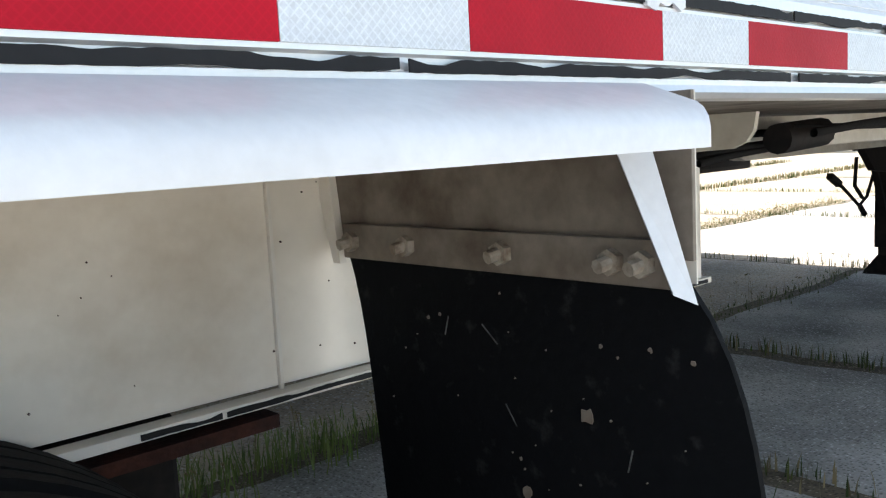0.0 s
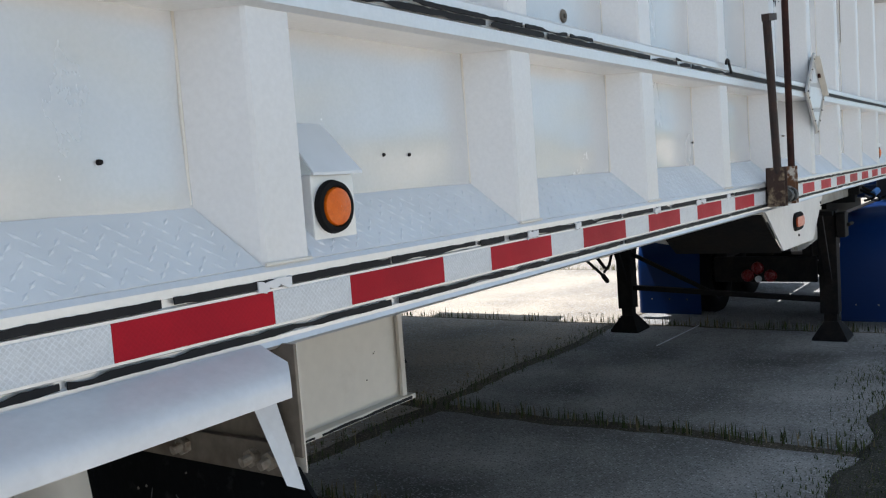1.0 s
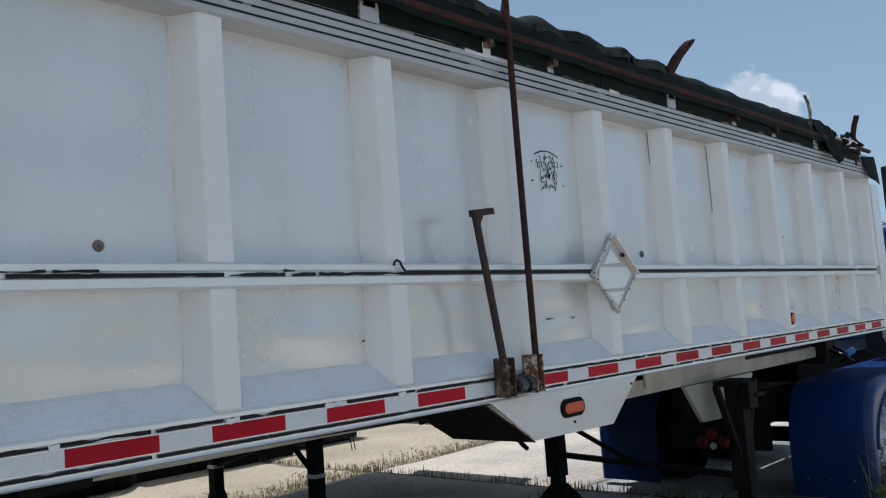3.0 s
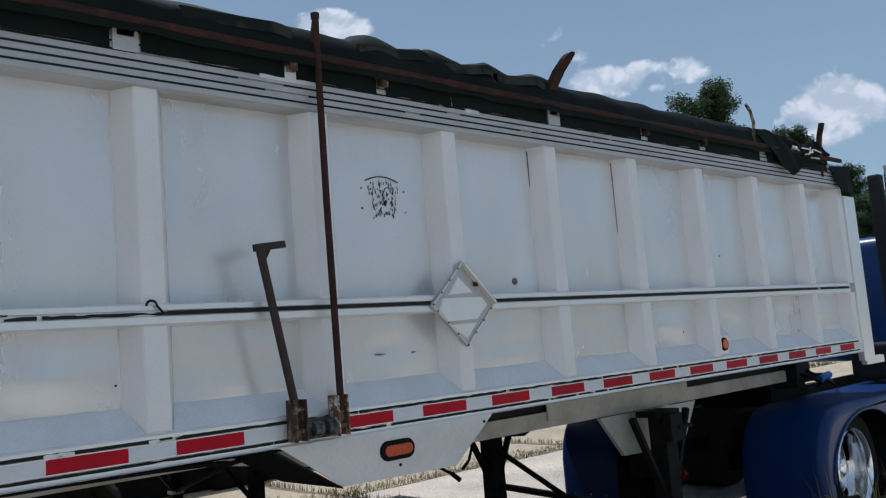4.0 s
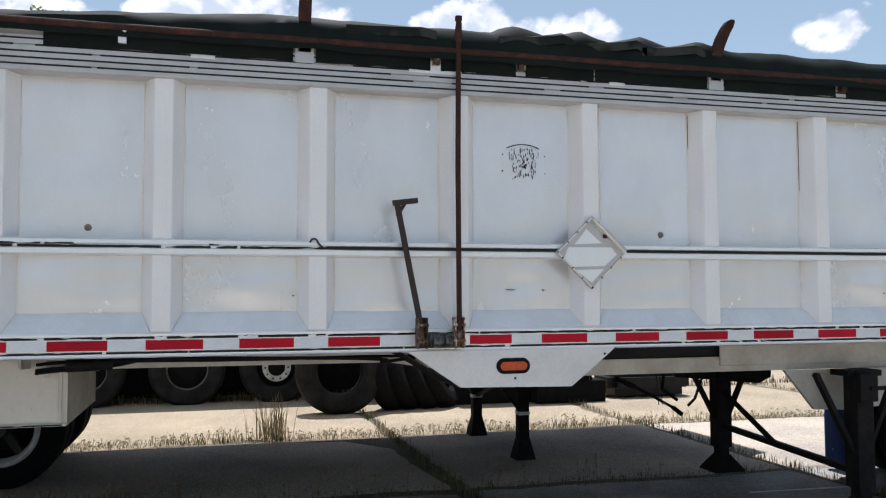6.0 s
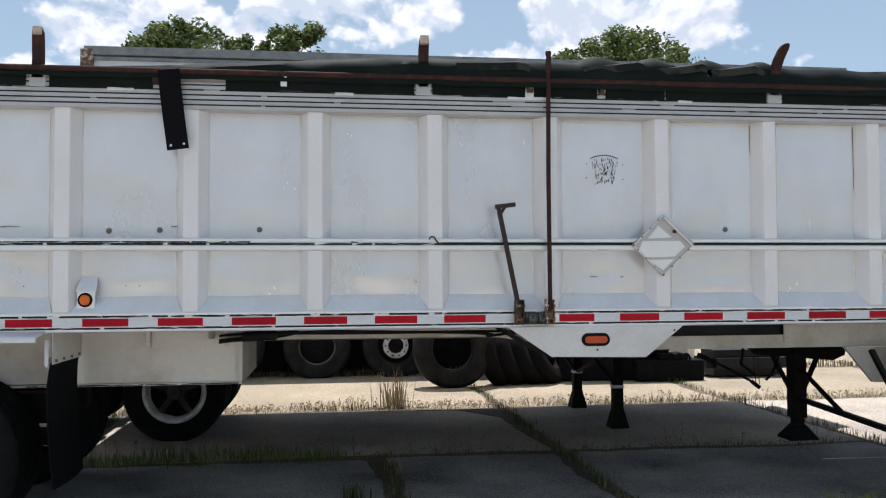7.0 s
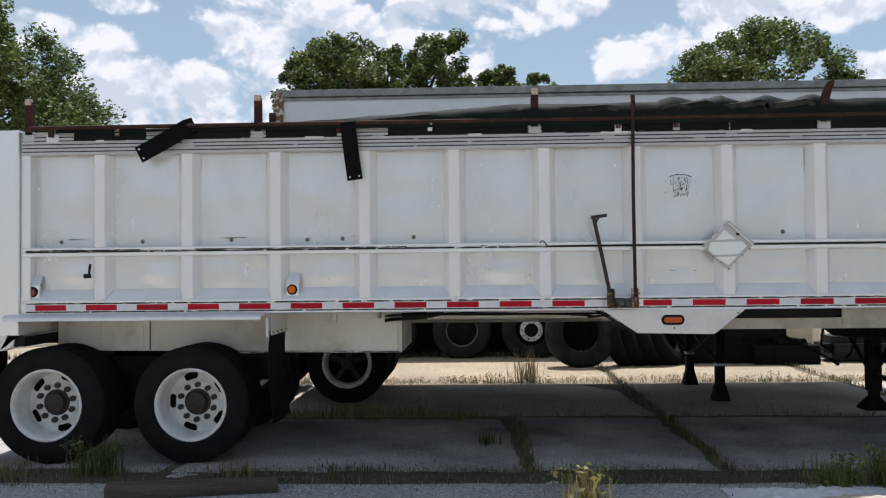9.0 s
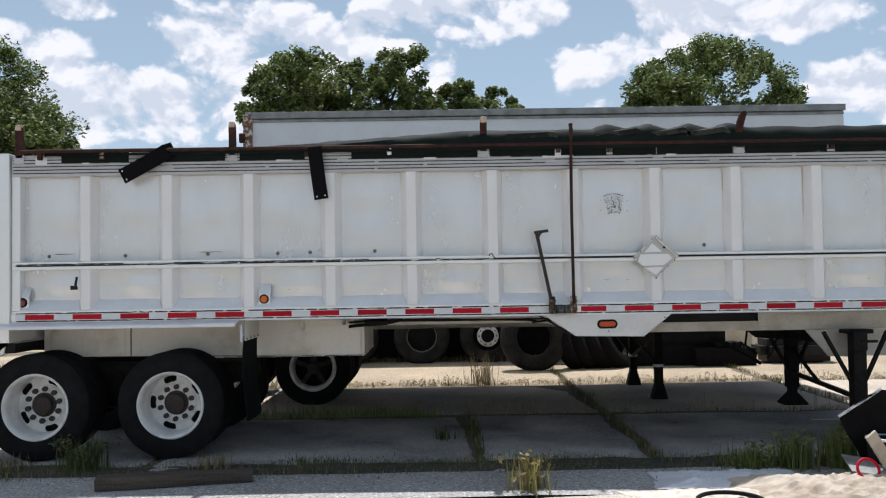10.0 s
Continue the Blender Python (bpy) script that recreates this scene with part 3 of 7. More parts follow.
box(bm, REAR, REAR + 0.085, 0.004, PANEL + 0.01, 1.425, Z_TOP0 + 0.01, 0.006)
part("rear_corner_post", bm, M_WHITE, trailer)

# open seams where skin and posts part
for k, z0, z1 in ((8, 2.5, 2.70), (9, 2.26, 2.70)):
    bm = B()
    n = 14
    x = POSTS[k] - 0.049
    le = [(x - 0.0004 + 0.0006 * noise.noise(Vector((k, i * 0.7, 0))), z0 + (z1 - z0) * i / n) for i in range(n + 1)]
    ri = [(x + 0.0003 + 0.0018 * max(0.0, noise.noise(Vector((k, i * 0.6, 9)))), z0 + (z1 - z0) * i / n) for i in range(n + 1)]
    prism(bm, le + ri[::-1], "y", PANEL - 0.008, PANEL)
    part("open_seam", bm, M_ALU_DARK, trailer, "dark open seam")

# sloped tread-plate between the posts
M_TREAD = mat("white_painted_tread_plate", (0.74, 0.77, 0.80), 0.33, dark=(0.58, 0.60, 0.62), scale=5, amount=0.4, bump=0.05, coat=0.2)
def tread(x0, x1):
    """Inclined plate with raised lozenges, its ends following the posts' flanks."""
    bm = B()
    y0, z0, y1, z1 = 0.006, 1.426, PANEL - 0.001, 1.522
    vs = [bm.verts.new(c) for c in ((x0 + 0.004, y0, z0), (x1 - 0.004, y0, z0), (x1 - 0.050, y1, z1), (x0 + 0.050, y1, z1))]
    bm.faces.new(vs)
    bk = [bm.verts.new(c) for c in ((x0, y0 + 0.004, z0 - 0.004), (x1, y0 + 0.004, z0 - 0.004), (x1 - 0.05, y1, z1 - 0.006), (x0 + 0.05, y1, z1 - 0.006))]
    for i in range(4):
        bm.faces.new((vs[i], vs[(i + 1) % 4], bk[(i + 1) % 4], bk[i]))
    n = Vector((0, -(z1 - z0), (y1 - y0))).normalized()
    up = Vector((0, y1 - y0, z1 - z0)).normalized()
    L = math.hypot(y1 - y0, z1 - z0)
    r = 0
    s = 0.012
    while s < L - 0.01:
        x = x0 + 0.03 + (0.016 if r % 2 else 0)
        f = s / L
        while x < x1 - 0.03:
            if x0 + 0.008 + 0.05 * f < x - 0.01 and x + 0.01 < x1 - 0.008 - 0.05 * f:
                c = Vector((x, y0, z0)) + up * s
                a = (Vector((1, 0, 0)) + up * (1 if (r + int((x - x0) / 0.032)) % 2 else -1)).normalized()
                b = n.cross(a)
                q = [bm.verts.new(c - a * 0.011), bm.verts.new(c + b * 0.004), bm.verts.new(c + a * 0.011), bm.verts.new(c - b * 0.004)]
                t = bm.verts.new(c + n * 0.0022)
                for i in range(4):
                    bm.faces.new((q[i], q[(i + 1) % 4], t))
            x += 0.032
        s += 0.016
        r += 1
    return bm


tread_std = to_mesh("tread_plate", tread(0.100, 0.7875), M_TREAD)
for p in POSTS[:-1]:
    part("tread_plate", tread_std, None, trailer, m=Matrix.Translation((p, 0, 0)))
part("tread_plate", tread(REAR + 0.08, POSTS[0]), M_TREAD, trailer)
part("tread_plate", tread(POSTS[-1] + 0.1, FRONT - 0.13), M_TREAD, trailer)

# middle rail: two ridges with a dark groove
bm = B()
prism(bm, [(PANEL, Z_MID0), (0.004, Z_MID0), (-0.006, Z_MID0 + 0.008), (-0.006, 1.846), (0.0, 1.850), (0.0, 1.866), (-0.006, 1.870), (-0.006, Z_MID1 - 0.008), (0.004, Z_MID1), (PANEL, Z_MID1)], "x", REAR + 0.01, FRONT - 0.14)
part("middle_rail", bm, M_WHITE, trailer)
peel_runs(REAR + 0.05, 2.45, 1.856, -0.0085, 0.014, 11, 0.95, "middle_trim_strip", trailer)
peel_runs(REAR + 0.05, 1.9, 1.869, -0.0088, 0.010, 12, 0.55, "middle_trim_strip", trailer)
for a, b in ((2.45, 7.95), (8.0, 8.55)):
    part("middle_trim_strip", box(B(), a, b, -0.0085, -0.0062, 1.850, 1.866), M_BLACK, trailer, "solid black trim strip")

# top rail: ribbed extrusion
bm = B()
pr = [(PANEL, Z_TOP0), (0.004, Z_TOP0), (-0.012, Z_TOP0 + 0.004)]
z = Z_TOP0 + 0.004
for i in range(5):
    pr += [(-0.012, z + 0.022), (-0.002, z + 0.024), (-0.002, z + 0.030), (-0.012, z + 0.032)]
    z += 0.032
pr += [(-0.012, Z_TOP1 + 0.01), (-0.004, Z_TOP1 + 0.014), (-0.004, 2.925), (0.06, 2.93), (PANEL, 2.93)]
prism(bm, pr, "x", REAR + 0.01, FRONT - 0.02)
part("top_rail", bm, M_RAIL, trailer, "scuffed grey-white ribbed top rail")
rnd = random.Random(88)
for i in range(5):
    x = REAR + 0.02
    while x < FRONT - 0.1:
        worn = i < 1 or x > 5.0
        end = min(FRONT - 0.03, x + (rnd.uniform(2.5, 5.0) if worn else rnd.uniform(0.35, 1.5)))
        part("groove_strip", box(B(), x, end, -0.0105, -0.0024, Z_TOP0 + 0.0246 + 0.032 * i, Z_TOP0 + 0.0384 + 0.032 * i), M_BLACK, trailer)
        x = end + (rnd.uniform(0.02, 0.05) if worn else rnd.choice((0.04, 0.10, 0.22)))

# far side, front and tail walls, floor
bm = B()
box(bm, REAR, FRONT, WIDE - 0.1, WIDE, 1.30, 2.93, 0.01)
part("far_side_wall", bm, M_WHITE, trailer)
bm = B()
box(bm, FRONT - 0.06, FRONT, PANEL + 0.01, WIDE - 0.11, 1.30, 2.9)
box(bm, FRONT - 0.02, FRONT + 0.20, -0.006, 0.05, 1.22, 2.66, 0.008)
box(bm, FRONT + 0.02, FRONT + 0.40, -0.004, 0.048, 1.185, 1.25, 0.008)
part("front_wall", bm, M_WHITE, trailer)
bm = B()
box(bm, REAR + 0.05, FRONT - 0.07, 0.014, WIDE - 0.11, 1.302, 1.34)
part("body_floor", bm, M_ALU_DARK, trailer)
tail = part("tailgate", box(B(), -2.72, REAR - 0.004, -0.03, WIDE + 0.03, 1.12, 2.945, 0.012), M_WHITE, trailer, "white tailgate frame")
bm = B()
prism(bm, [(-2.42, 1.12), (REAR - 0.004, 1.12), (REAR - 0.02, 1.28), (-2.30, 1.02), (-2.42, 0.98)], "y", -0.02, 0.2)
part("tail_latch", bar(B(), (-2.68, -0.036, 1.615), (-2.53, -0.036, 1.655), 0.03, 0.012), M_BLACK, tail, "black latch bar")
part("tail_bracket", bm, M_WHITE_OLD, tail)

# stake pockets and rusted cover pipe along the top
PIPE_Z = 2.955
M_WORN_TIP = mat("pale_worn_primer", (0.50, 0.40, 0.32), 0.7, dark=(0.22, 0.11, 0.07), scale=14, amount=0.7, bump=0.2)
bm = B()
tube(bm, (REAR + 0.1, -0.045, PIPE_Z), (FRONT - 0.1, -0.045, PIPE_Z), 0.019, seg=14)
part("cover_pipe", bm, M_RUST, trailer, "rusted steel tarp pipe")
for x, lean in ((-2.158, 0.15), (-0.10, 0.1), (2.33, 0.8), (4.805, 1.7)):
    pts = [(0.0, 2.90, 1), (0.0, 2.99, 1), (-0.012, 3.06, 1), (-0.05, 3.14, 1), (-0.085, 3.19, 0.95), (-0.10, 3.21, 0.75), (-0.107, 3.218, 0.4)]
    bm = B()
    rows = []
    for y, z, k in pts:
        rows.append([bm.verts.new((x + dx, y * lean + dy - 0.02, z)) for dx, dy in ((-0.033 * k, 0), (0.033 * k, 0), (0.033 * k, 0.042), (-0.033 * k, 0.042))])
    for a, b in zip(rows, rows[1:]):
        for i in range(4):
            bm.faces.new((a[i], a[(i + 1) % 4], b[(i + 1) % 4], b[i]))
    bm.faces.new(rows[0]); bm.faces.new(rows[-1])
    bmesh.ops.bevel(bm, geom=[e for e in bm.edges if len(e.link_faces) == 2 and e.calc_face_angle(0) > 1.0], offset=0.008, segments=2, affect="EDGES")
    st = part("stake", bm, M_RUST, trailer, "curved rusty tarp stop")
    if lean < 1:
        tip = box(B(), x - 0.030, x + 0.030, -0.107 * lean - 0.026, -0.078 * lean + 0.012, 3.165, 3.222, 0.012)
        part("worn_tip", tip, M_WORN_TIP, st, "rust worn through to pale primer")
    part("stake_bracket", box(B(), x - 0.05, x + 0.05, -0.020, -0.0125, 2.842, 2.925, 0.003), M_RAIL, st, "bare metal bracket")
rnd = random.Random(4)
for x in (-1.95, -1.35, 0.62, 1.42, 3.05, 3.55, 5.7, 6.4, 7.9):
    part("pipe_hanger", box(B(), x - 0.02, x + 0.02, -0.05, -0.0125, 2.875, 2.945, 0.003), rnd.choice([M_RUST, M_RUST_YEL, M_SILVER]), trailer)
for x, w in ((-2.0, 0.11), (-1.55, 0.07), (0.32, 0.16), (1.75, 0.12), (2.9, 0.30), (4.1, 0.1)):
    part("patch_plate", box(B(), x, x + w, -0.0155, -0.0122, 2.83, 2.90, 0.001), M_SILVER, trailer, "scuffed bare metal patch")

# marker lamps on hooded brackets
def marker(x, lens, lab, proud=0.0):
    z = 1.507
    bm = B()
    box(bm, x - 0.054, x + 0.054, 0.030 - proud, 0.060, z - 0.070, z + 0.052, 0.003)
    body = part("lamp_bracket", bm, M_WHITE, trailer)
    bm = B()
    vs = [(x - 0.058, 0.018 - proud, z + 0.050), (x + 0.066, 0.018 - proud, z + 0.050), (x + 0.056, PANEL - 0.002, z + 0.138), (x - 0.046, PANEL - 0.002, z + 0.138)]
    lo = [bm.verts.new(v) for v in vs]
    hi = [bm.verts.new((a, b, c + 0.005)) for a, b, c in vs]
    bm.faces.new(lo); bm.faces.new(hi)
    for i in range(4):
        bm.faces.new((lo[i], lo[(i + 1) % 4], hi[(i + 1) % 4], hi[i]))
    part("hood", bm, M_TREAD, body, "tread-plate hood")
    m = Matrix.Translation((x - 0.004, 0.030 - proud, z - 0.004))
    part("grommet", lathe(B(), [(0.030, -0.004), (0.036, -0.012), (0.043, -0.010), (0.046, 0.0)], 32, m), M_RUBBER, body, "black rubber ring", smooth=True)
    part("lens", lathe(B(), [(0.0005, -0.020), (0.022, -0.0185), (0.031, -0.014), (0.034, -0.003)], 32, m), lens, body, lab, smooth=True)


marker(0.190, M_AMBER, "round amber lens")
marker(6.445, M_AMBER, "round amber lens", 0.012)
marker(-2.14, M_REDLENS, "round red lens")

# diamond placard holder
bm = B()
c = Vector((3.972, -0.018, 1.846))
for r, t0, t1 in ((0.218, 0.0, 0.010),):
    prism(bm, [(c.x - r - 0.006, c.z), (c.x, c.z - r + 0.008), (c.x + r + 0.01, c.z + 0.02), (c.x + 0.008, c.z + r - 0.004)], "y", c.y, c.y + 0.008)
pl = part("placard_holder", bm, M_RAIL, trailer, "white painted diamond placard holder")
def dia(s, t):
    """A point on the holder: s and t run along its two upper directions, from -1 to 1."""
    return Vector((c.x + 0.108 * (s - t), c.y, c.z + 0.104 * (s + t)))
for s0, t0, s1, t1 in ((-1, -1, 1, -1), (-1, 1, 1, 1), (-1, -1, -1, 1)):
    a, b = dia(s0 * 0.97, t0 * 0.97), dia(s1 * 0.97, t1 * 0.97)
    part("holder_rim", bar(B(), a + Vector((0, -0.002, 0)), b + Vector((0, -0.002, 0)), 0.014, 0.006), M_WHITE_OLD, pl)
part("hinged_flap", bar(B(), dia(0.93, -0.95) + Vector((0, -0.005, 0)), dia(0.93, 0.9) + Vector((0, -0.005, 0)), 0.050, 0.010), M_WHITE_OLD, pl, "grubby white hinged flap")
for pts in (((-0.15, 0.66), (0.3, 0.27), (-0.50, 0.23)), ((-0.68, 0.15), (0.58, 0.16), (0.74, -0.04), (0.38, -0.36), (-0.56, -0.39), (-0.80, -0.14)), ((-0.50, -0.47), (0.36, -0.45), (0.0, -0.82))):
    bm = prism(B(), [(c.x + 0.213 * u, c.z + 0.208 * v) for u, v in pts], "y", c.y - 0.006, c.y + 0.001)
    bmesh.ops.bevel(bm, geom=[e for e in bm.edges if all(v.co.y < c.y - 0.005 for v in e.verts)], offset=0.004, segments=2, affect="EDGES")
    part("blank_card", bm, M_WHITE, pl, "blank white card")
rivet = to_mesh("rivet", lathe(B(), [(0.0004, -0.005), (0.004, -0.004), (0.006, 0)], 10), M_BLACK)
for s in (-0.95, -0.4, 0.15, 0.7):
    for p in (dia(s, -0.97), dia(s, 0.97), dia(-0.97, s), dia(0.97, s)):
        part("rivet", rivet, None, pl, m=Matrix.Translation((p.x, p.y - 0.006, p.z)))
part("latch", box(B(), c.x + 0.07, c.x + 0.095, -0.032, -0.02, c.z + 0.085, c.z + 0.107, 0.003), M_RUST, pl, "rusty latch")

# outline of a removed emblem: worn arch and drips on the panel, four bolt holes
rnd = random.Random(8)
bm = B()
for i in range(150):
    u = rnd.uniform(-1, 1)
    top = 2.462 - 0.02 * u * u
    z = top - 0.165 * rnd.random() ** 1.2
    w, h = rnd.uniform(0.0012, 0.0035), rnd.uniform(0.005, 0.020)
    x = 3.602 + u * 0.095 * (1 - (top - z) * 1.8)
    box(bm, x, x + w, PANEL - 0.0108, PANEL - 0.009, z - h, z)
for i in range(22):
    u = -1 + 2 * i / 21
    x, z = 3.60 + u * 0.095, 2.476 - 0.022 * u * u
    box(bm, x - 0.006, x + 0.006, PANEL - 0.0108, PANEL - 0.009, z - 0.0015, z + 0.0025)
ghost = part("emblem_ghost", bm, M_DARKSTEEL, trailer)
tagged(ghost, "worn dark outline of a removed emblem", kind="stuff")
hole = to_mesh("bolt_hole", lathe(B(), [(0.0004, -0.003), (0.0035, -0.0022), (0.0045, 0.006)], 10), M_DARKSTEEL)
for x, z in ((3.475, 2.415), (3.735, 2.412), (3.475, 2.32), (3.735, 2.31), (0.418, 1.592), (0.502, 1.591), (-0.204, 1.592), (2.288, 1.607), (6.08, 1.61), (1.70, 1.58)):
    part("bolt_hole", hole, None, trailer, m=Matrix.Translation((x, PANEL - 0.006, z)))
washer = to_mesh("washer", lathe(B(), [(0.0004, -0.009), (0.006, -0.008), (0.0065, -0.003), (0.017, -0.0025), (0.019, 0.004)], 18), M_ALU_DARK)
for x, z in ((-1.92, 1.949), (-1.177, 1.945), (-0.373, 1.95), (0.31, 1.945), (0.625, 1.95), (1.258, 1.955), (4.48, 1.965)):
    part("washer", washer, None, trailer, "grey bolt with washer", m=Matrix.Translation((x, PANEL - 0.004, z)))
# scratches and scrapes on the panels
rnd = random.Random(61)
for x, z, w in ((3.494, 1.634, 0.05), (3.712, 1.632, 0.02), (-1.85, 1.965, 0.16), (-0.45, 1.967, 0.22), (6.64, 2.12, 0.02), (0.70, 1.97, 0.10), (2.05, 1.497, 0.03)):
    bm = B()
    for k in range(5):
        a = x + w * k / 5
        box(bm, a, a + w / 5.5, PANEL - 0.0125, PANEL + 0.004, z + rnd.uniform(-0.003, 0.003), z + rnd.uniform(0.003, 0.007))
    part("scrape", bm, M_ALU_DARK, trailer, "scraped bare-metal scratch")
# knocked places on the rail where the tape is torn
for x, w in ((2.00, 0.10), (1.60, 0.05), (-0.03, 0.07), (0.80, 0.05), (1.05, 0.03), (2.36, 0.04)):
    bm = B()
    n = 9
    top = [(x + w * i / n, 1.400 + 0.006 * rnd.random()) for i in range(n + 1)]
    bot = [(x + w * i / n, 1.383 + 0.012 * rnd.random()) for i in range(n + 1)]
    prism(bm, top + bot[::-1], "y", -0.0042, 0.001)
    part("dent_patch", bm, M_SILVER, trailer, "bare dented spot with torn tape")

# gusset plate with the oval lamp
M_GUSSET = mat("dull_tread_plate", (0.66, 0.66, 0.65), 0.42, metal=0.15, dark=(0.48, 0.47, 0.45), scale=3, amount=0.4, bump=0.12, fine=60)
bm = B()
prism(bm, [(2.86, 1.302), (2.90, 1.296), (3.19, 1.100), (3.845, 1.088), (4.11, 1.296), (4.11, 1.304)], "y", -0.0065, 0.002)
gus = part("gusset_plate", bm, M_GUSSET, trailer, "dull aluminium tread-plate gusset")
bm = B()
prism(bm, [(2.88, 1.29), (3.19, 1.100), (3.20, 1.09), (2.86, 1.29)], "y", 0.003, 0.5)
part("gusset_return", bm, M_DARKSTEEL, gus)
def oval(rx, rz, d, x, z, y, seg=32):
    bm = B()
    pts = []
    for i in range(seg):
        a = 2 * math.pi * i / seg
        cx = (rx - rz) * (1 if math.cos(a) > 0 else -1)
        pts.append((x + cx + rz * math.cos(a), z + rz * math.sin(a)))
    prism(bm, pts, "y", y - d, y)
    bmesh.ops.bevel(bm, geom=[e for e in bm.edges if all(abs(v.co.y - (y - d)) < 1e-5 for v in e.verts)], offset=d * 0.45, segments=2, affect="EDGES")
    return bm
lamp = part("oval_lamp", oval(0.098, 0.044, 0.012, 3.494, 1.212, -0.0062), M_RUBBER, gus, "oval lamp in black rubber ring", smooth=True)
part("oval_lens", oval(0.086, 0.032, 0.018, 3.494, 1.212, -0.0063), M_AMBER_RED, gus, "orange-red ribbed oval lens", smooth=True)
for x, z in ((3.505, 1.143), (4.05, 1.268)):
    part("bolt", hole, None, gus, m=Matrix.Translation((x, -0.008, z)) @ Matrix.Scale(1.8, 4))

# tarp crank and upright pipe, with their brackets
bm = B()
tube(bm, (2.957, -0.05, 1.43), (2.822, -0.062, 2.10), 0.017, seg=10)
bar(bm, (2.800, -0.062, 2.100), (2.935, -0.062, 2.117), 0.030, 0.028)
bar(bm, (2.822, -0.062, 2.03), (2.865, -0.062, 2.10), 0.008, 0.02)
part("crank_handle", bm, M_CRANK, trailer, "dark rusted tarp crank", smooth=True)
bm = B()
tube(bm, (3.168, -0.06, 1.42), (3.164, -0.06, 2.3), 0.0150, seg=12)
tube(bm, (3.164, -0.06, 2.3), (3.172, -0.055, 3.13), 0.0150, seg=12)
tube(bm, (3.172, -0.055, 3.125), (3.172, -0.055, 3.15), 0.020, seg=10)
tube(bm, (3.172, -0.02, 2.93), (3.176, -0.05, 3.12), 0.030, 0.016, seg=10)
part("roll_pipe", bm, M_RUST, trailer, "brown rusted upright roll-tarp pipe", smooth=True)
def bracket(x, mt):
    bm = B()
    box(bm, x - 0.027, x - 0.021, -0.080, -0.004, 1.318, 1.485, 0.002)
    box(bm, x + 0.021, x + 0.027, -0.080, -0.004, 1.318, 1.485, 0.002)
    box(bm, x - 0.027, x + 0.027, -0.011, -0.004, 1.318, 1.485, 0.002)
    tube(bm, (x - 0.034, -0.06, 1.445), (x + 0.034, -0.06, 1.445), 0.009, seg=8)
    tube(bm, (x - 0.034, -0.06, 1.36), (x + 0.034, -0.06, 1.36), 0.009, seg=8)
    return part("pipe_bracket", bm, mt, trailer, "rust-streaked channel bracket")
bracket(2.962, M_RUST_YEL); bracket(3.168, M_RUST_WHITE)
bm = B()
box(bm, 3.0, 3.13, -0.055, -0.004, 1.32, 1.40, 0.008)
tube(bm, (3.02, -0.062, 1.36), (3.06, -0.062, 1.36), 0.03)
tube(bm, (3.085, -0.066, 1.36), (3.12, -0.066, 1.36), 0.032)
part("gearbox", bm, M_GEAR, trailer, "mottled grey and black crank gearbox", smooth=True)
# hook and strap on the middle rail
bm = B()
for i in range(8):
    a0, a1 = math.pi * i / 8, math.pi * (i + 1) / 8
    tube(bm, (2.385 + 0.02 * math.cos(a0), -0.02, 1.885 + 0.02 * math.sin(a0)), (2.385 + 0.02 * math.cos(a1), -0.02, 1.885 + 0.02 * math.sin(a1)), 0.005, seg=6)
tube(bm, (2.405, -0.02, 1.885), (2.43, -0.02, 1.858), 0.005, seg=6)
part("rail_hook", bm, M_BLACK, trailer)
bm = B()
tube(bm, (-1.617, -0.02, 1.64), (-1.600, -0.02, 1.745), 0.012, seg=8)
box(bm, -1.66, -1.60, -0.03, 0.0, 1.62, 1.66, 0.004)
part("gate_latch_handle", bm, M_BLACK, trailer, "black latch handle")

# ---- under the trailer ----
for y, lab in ((0.55, "cream-painted frame rail"), (1.78, "cream-painted frame rail")):
    bm = B()
    prism(bm, [(1.0, 1.205), (2.9, 1.205), (3.6, 1.09), (8.35, 1.09), (8.42, 1.188), (3.85, 1.188), (3.4, 1.290), (1.0, 1.290)], "y", y, y + 0.09)
    part("frame_rail", bm, M_FRAME, trailer, lab)
bm = B()
box(bm, 3.5, 8.5, 0.575, 0.62, 1.150, 1.296)
part("rail_pad", bm, M_BLACK, trailer)
part("doubler_plate", box(B(), 5.15, 6.75, 0.535, 0.549, 1.13, 1.285, 0.004), M_FRAME, trailer, "cream doubler plate")
xm = to_mesh("cross_member", box(B(), 0, 0.06, 0.65, 1.77, 1.20, 1.288, 0.004), M_DARKSTEEL)
for x in (1.6, 2.6, 3.6, 4.6, 5.6, 6.6, 7.6):
    part("cross_member", xm, None, trailer, m=Matrix.Translation((x, 0, 0)))
bm = B()
prism(bm, [(0.355, 1.296), (0.61, 1.296), (0.61, 1.212), (0.41, 1.222), (0.378, 1.236), (0.362, 1.258)], "x", 0.895, 0.91)
part("outrigger", bm, M_FRAME, trailer, "cream outrigger bracket with rounded end")

# white side box behind the fender and over the axles
bm = B()
prism(bm, [(-2.2, 0.93), (1.10, 0.905), (1.10, 1.296), (-2.2, 1.296)], "y", 0.61, 0.63)
boxw = part("side_box", bm, M_BOX, trailer, "cream stained metal side box")
bm = B()
box(bm, 1.085, 1.10, 0.62, 1.8, 0.893, 1.296, 0.002)
part("end_panel", bm, M_FRAME, boxw)
part("bottom_flange", box(B(), -0.46, 1.10, 0.578, 0.612, 0.895, 0.910, 0.002), M_WHITE_OLD, boxw)
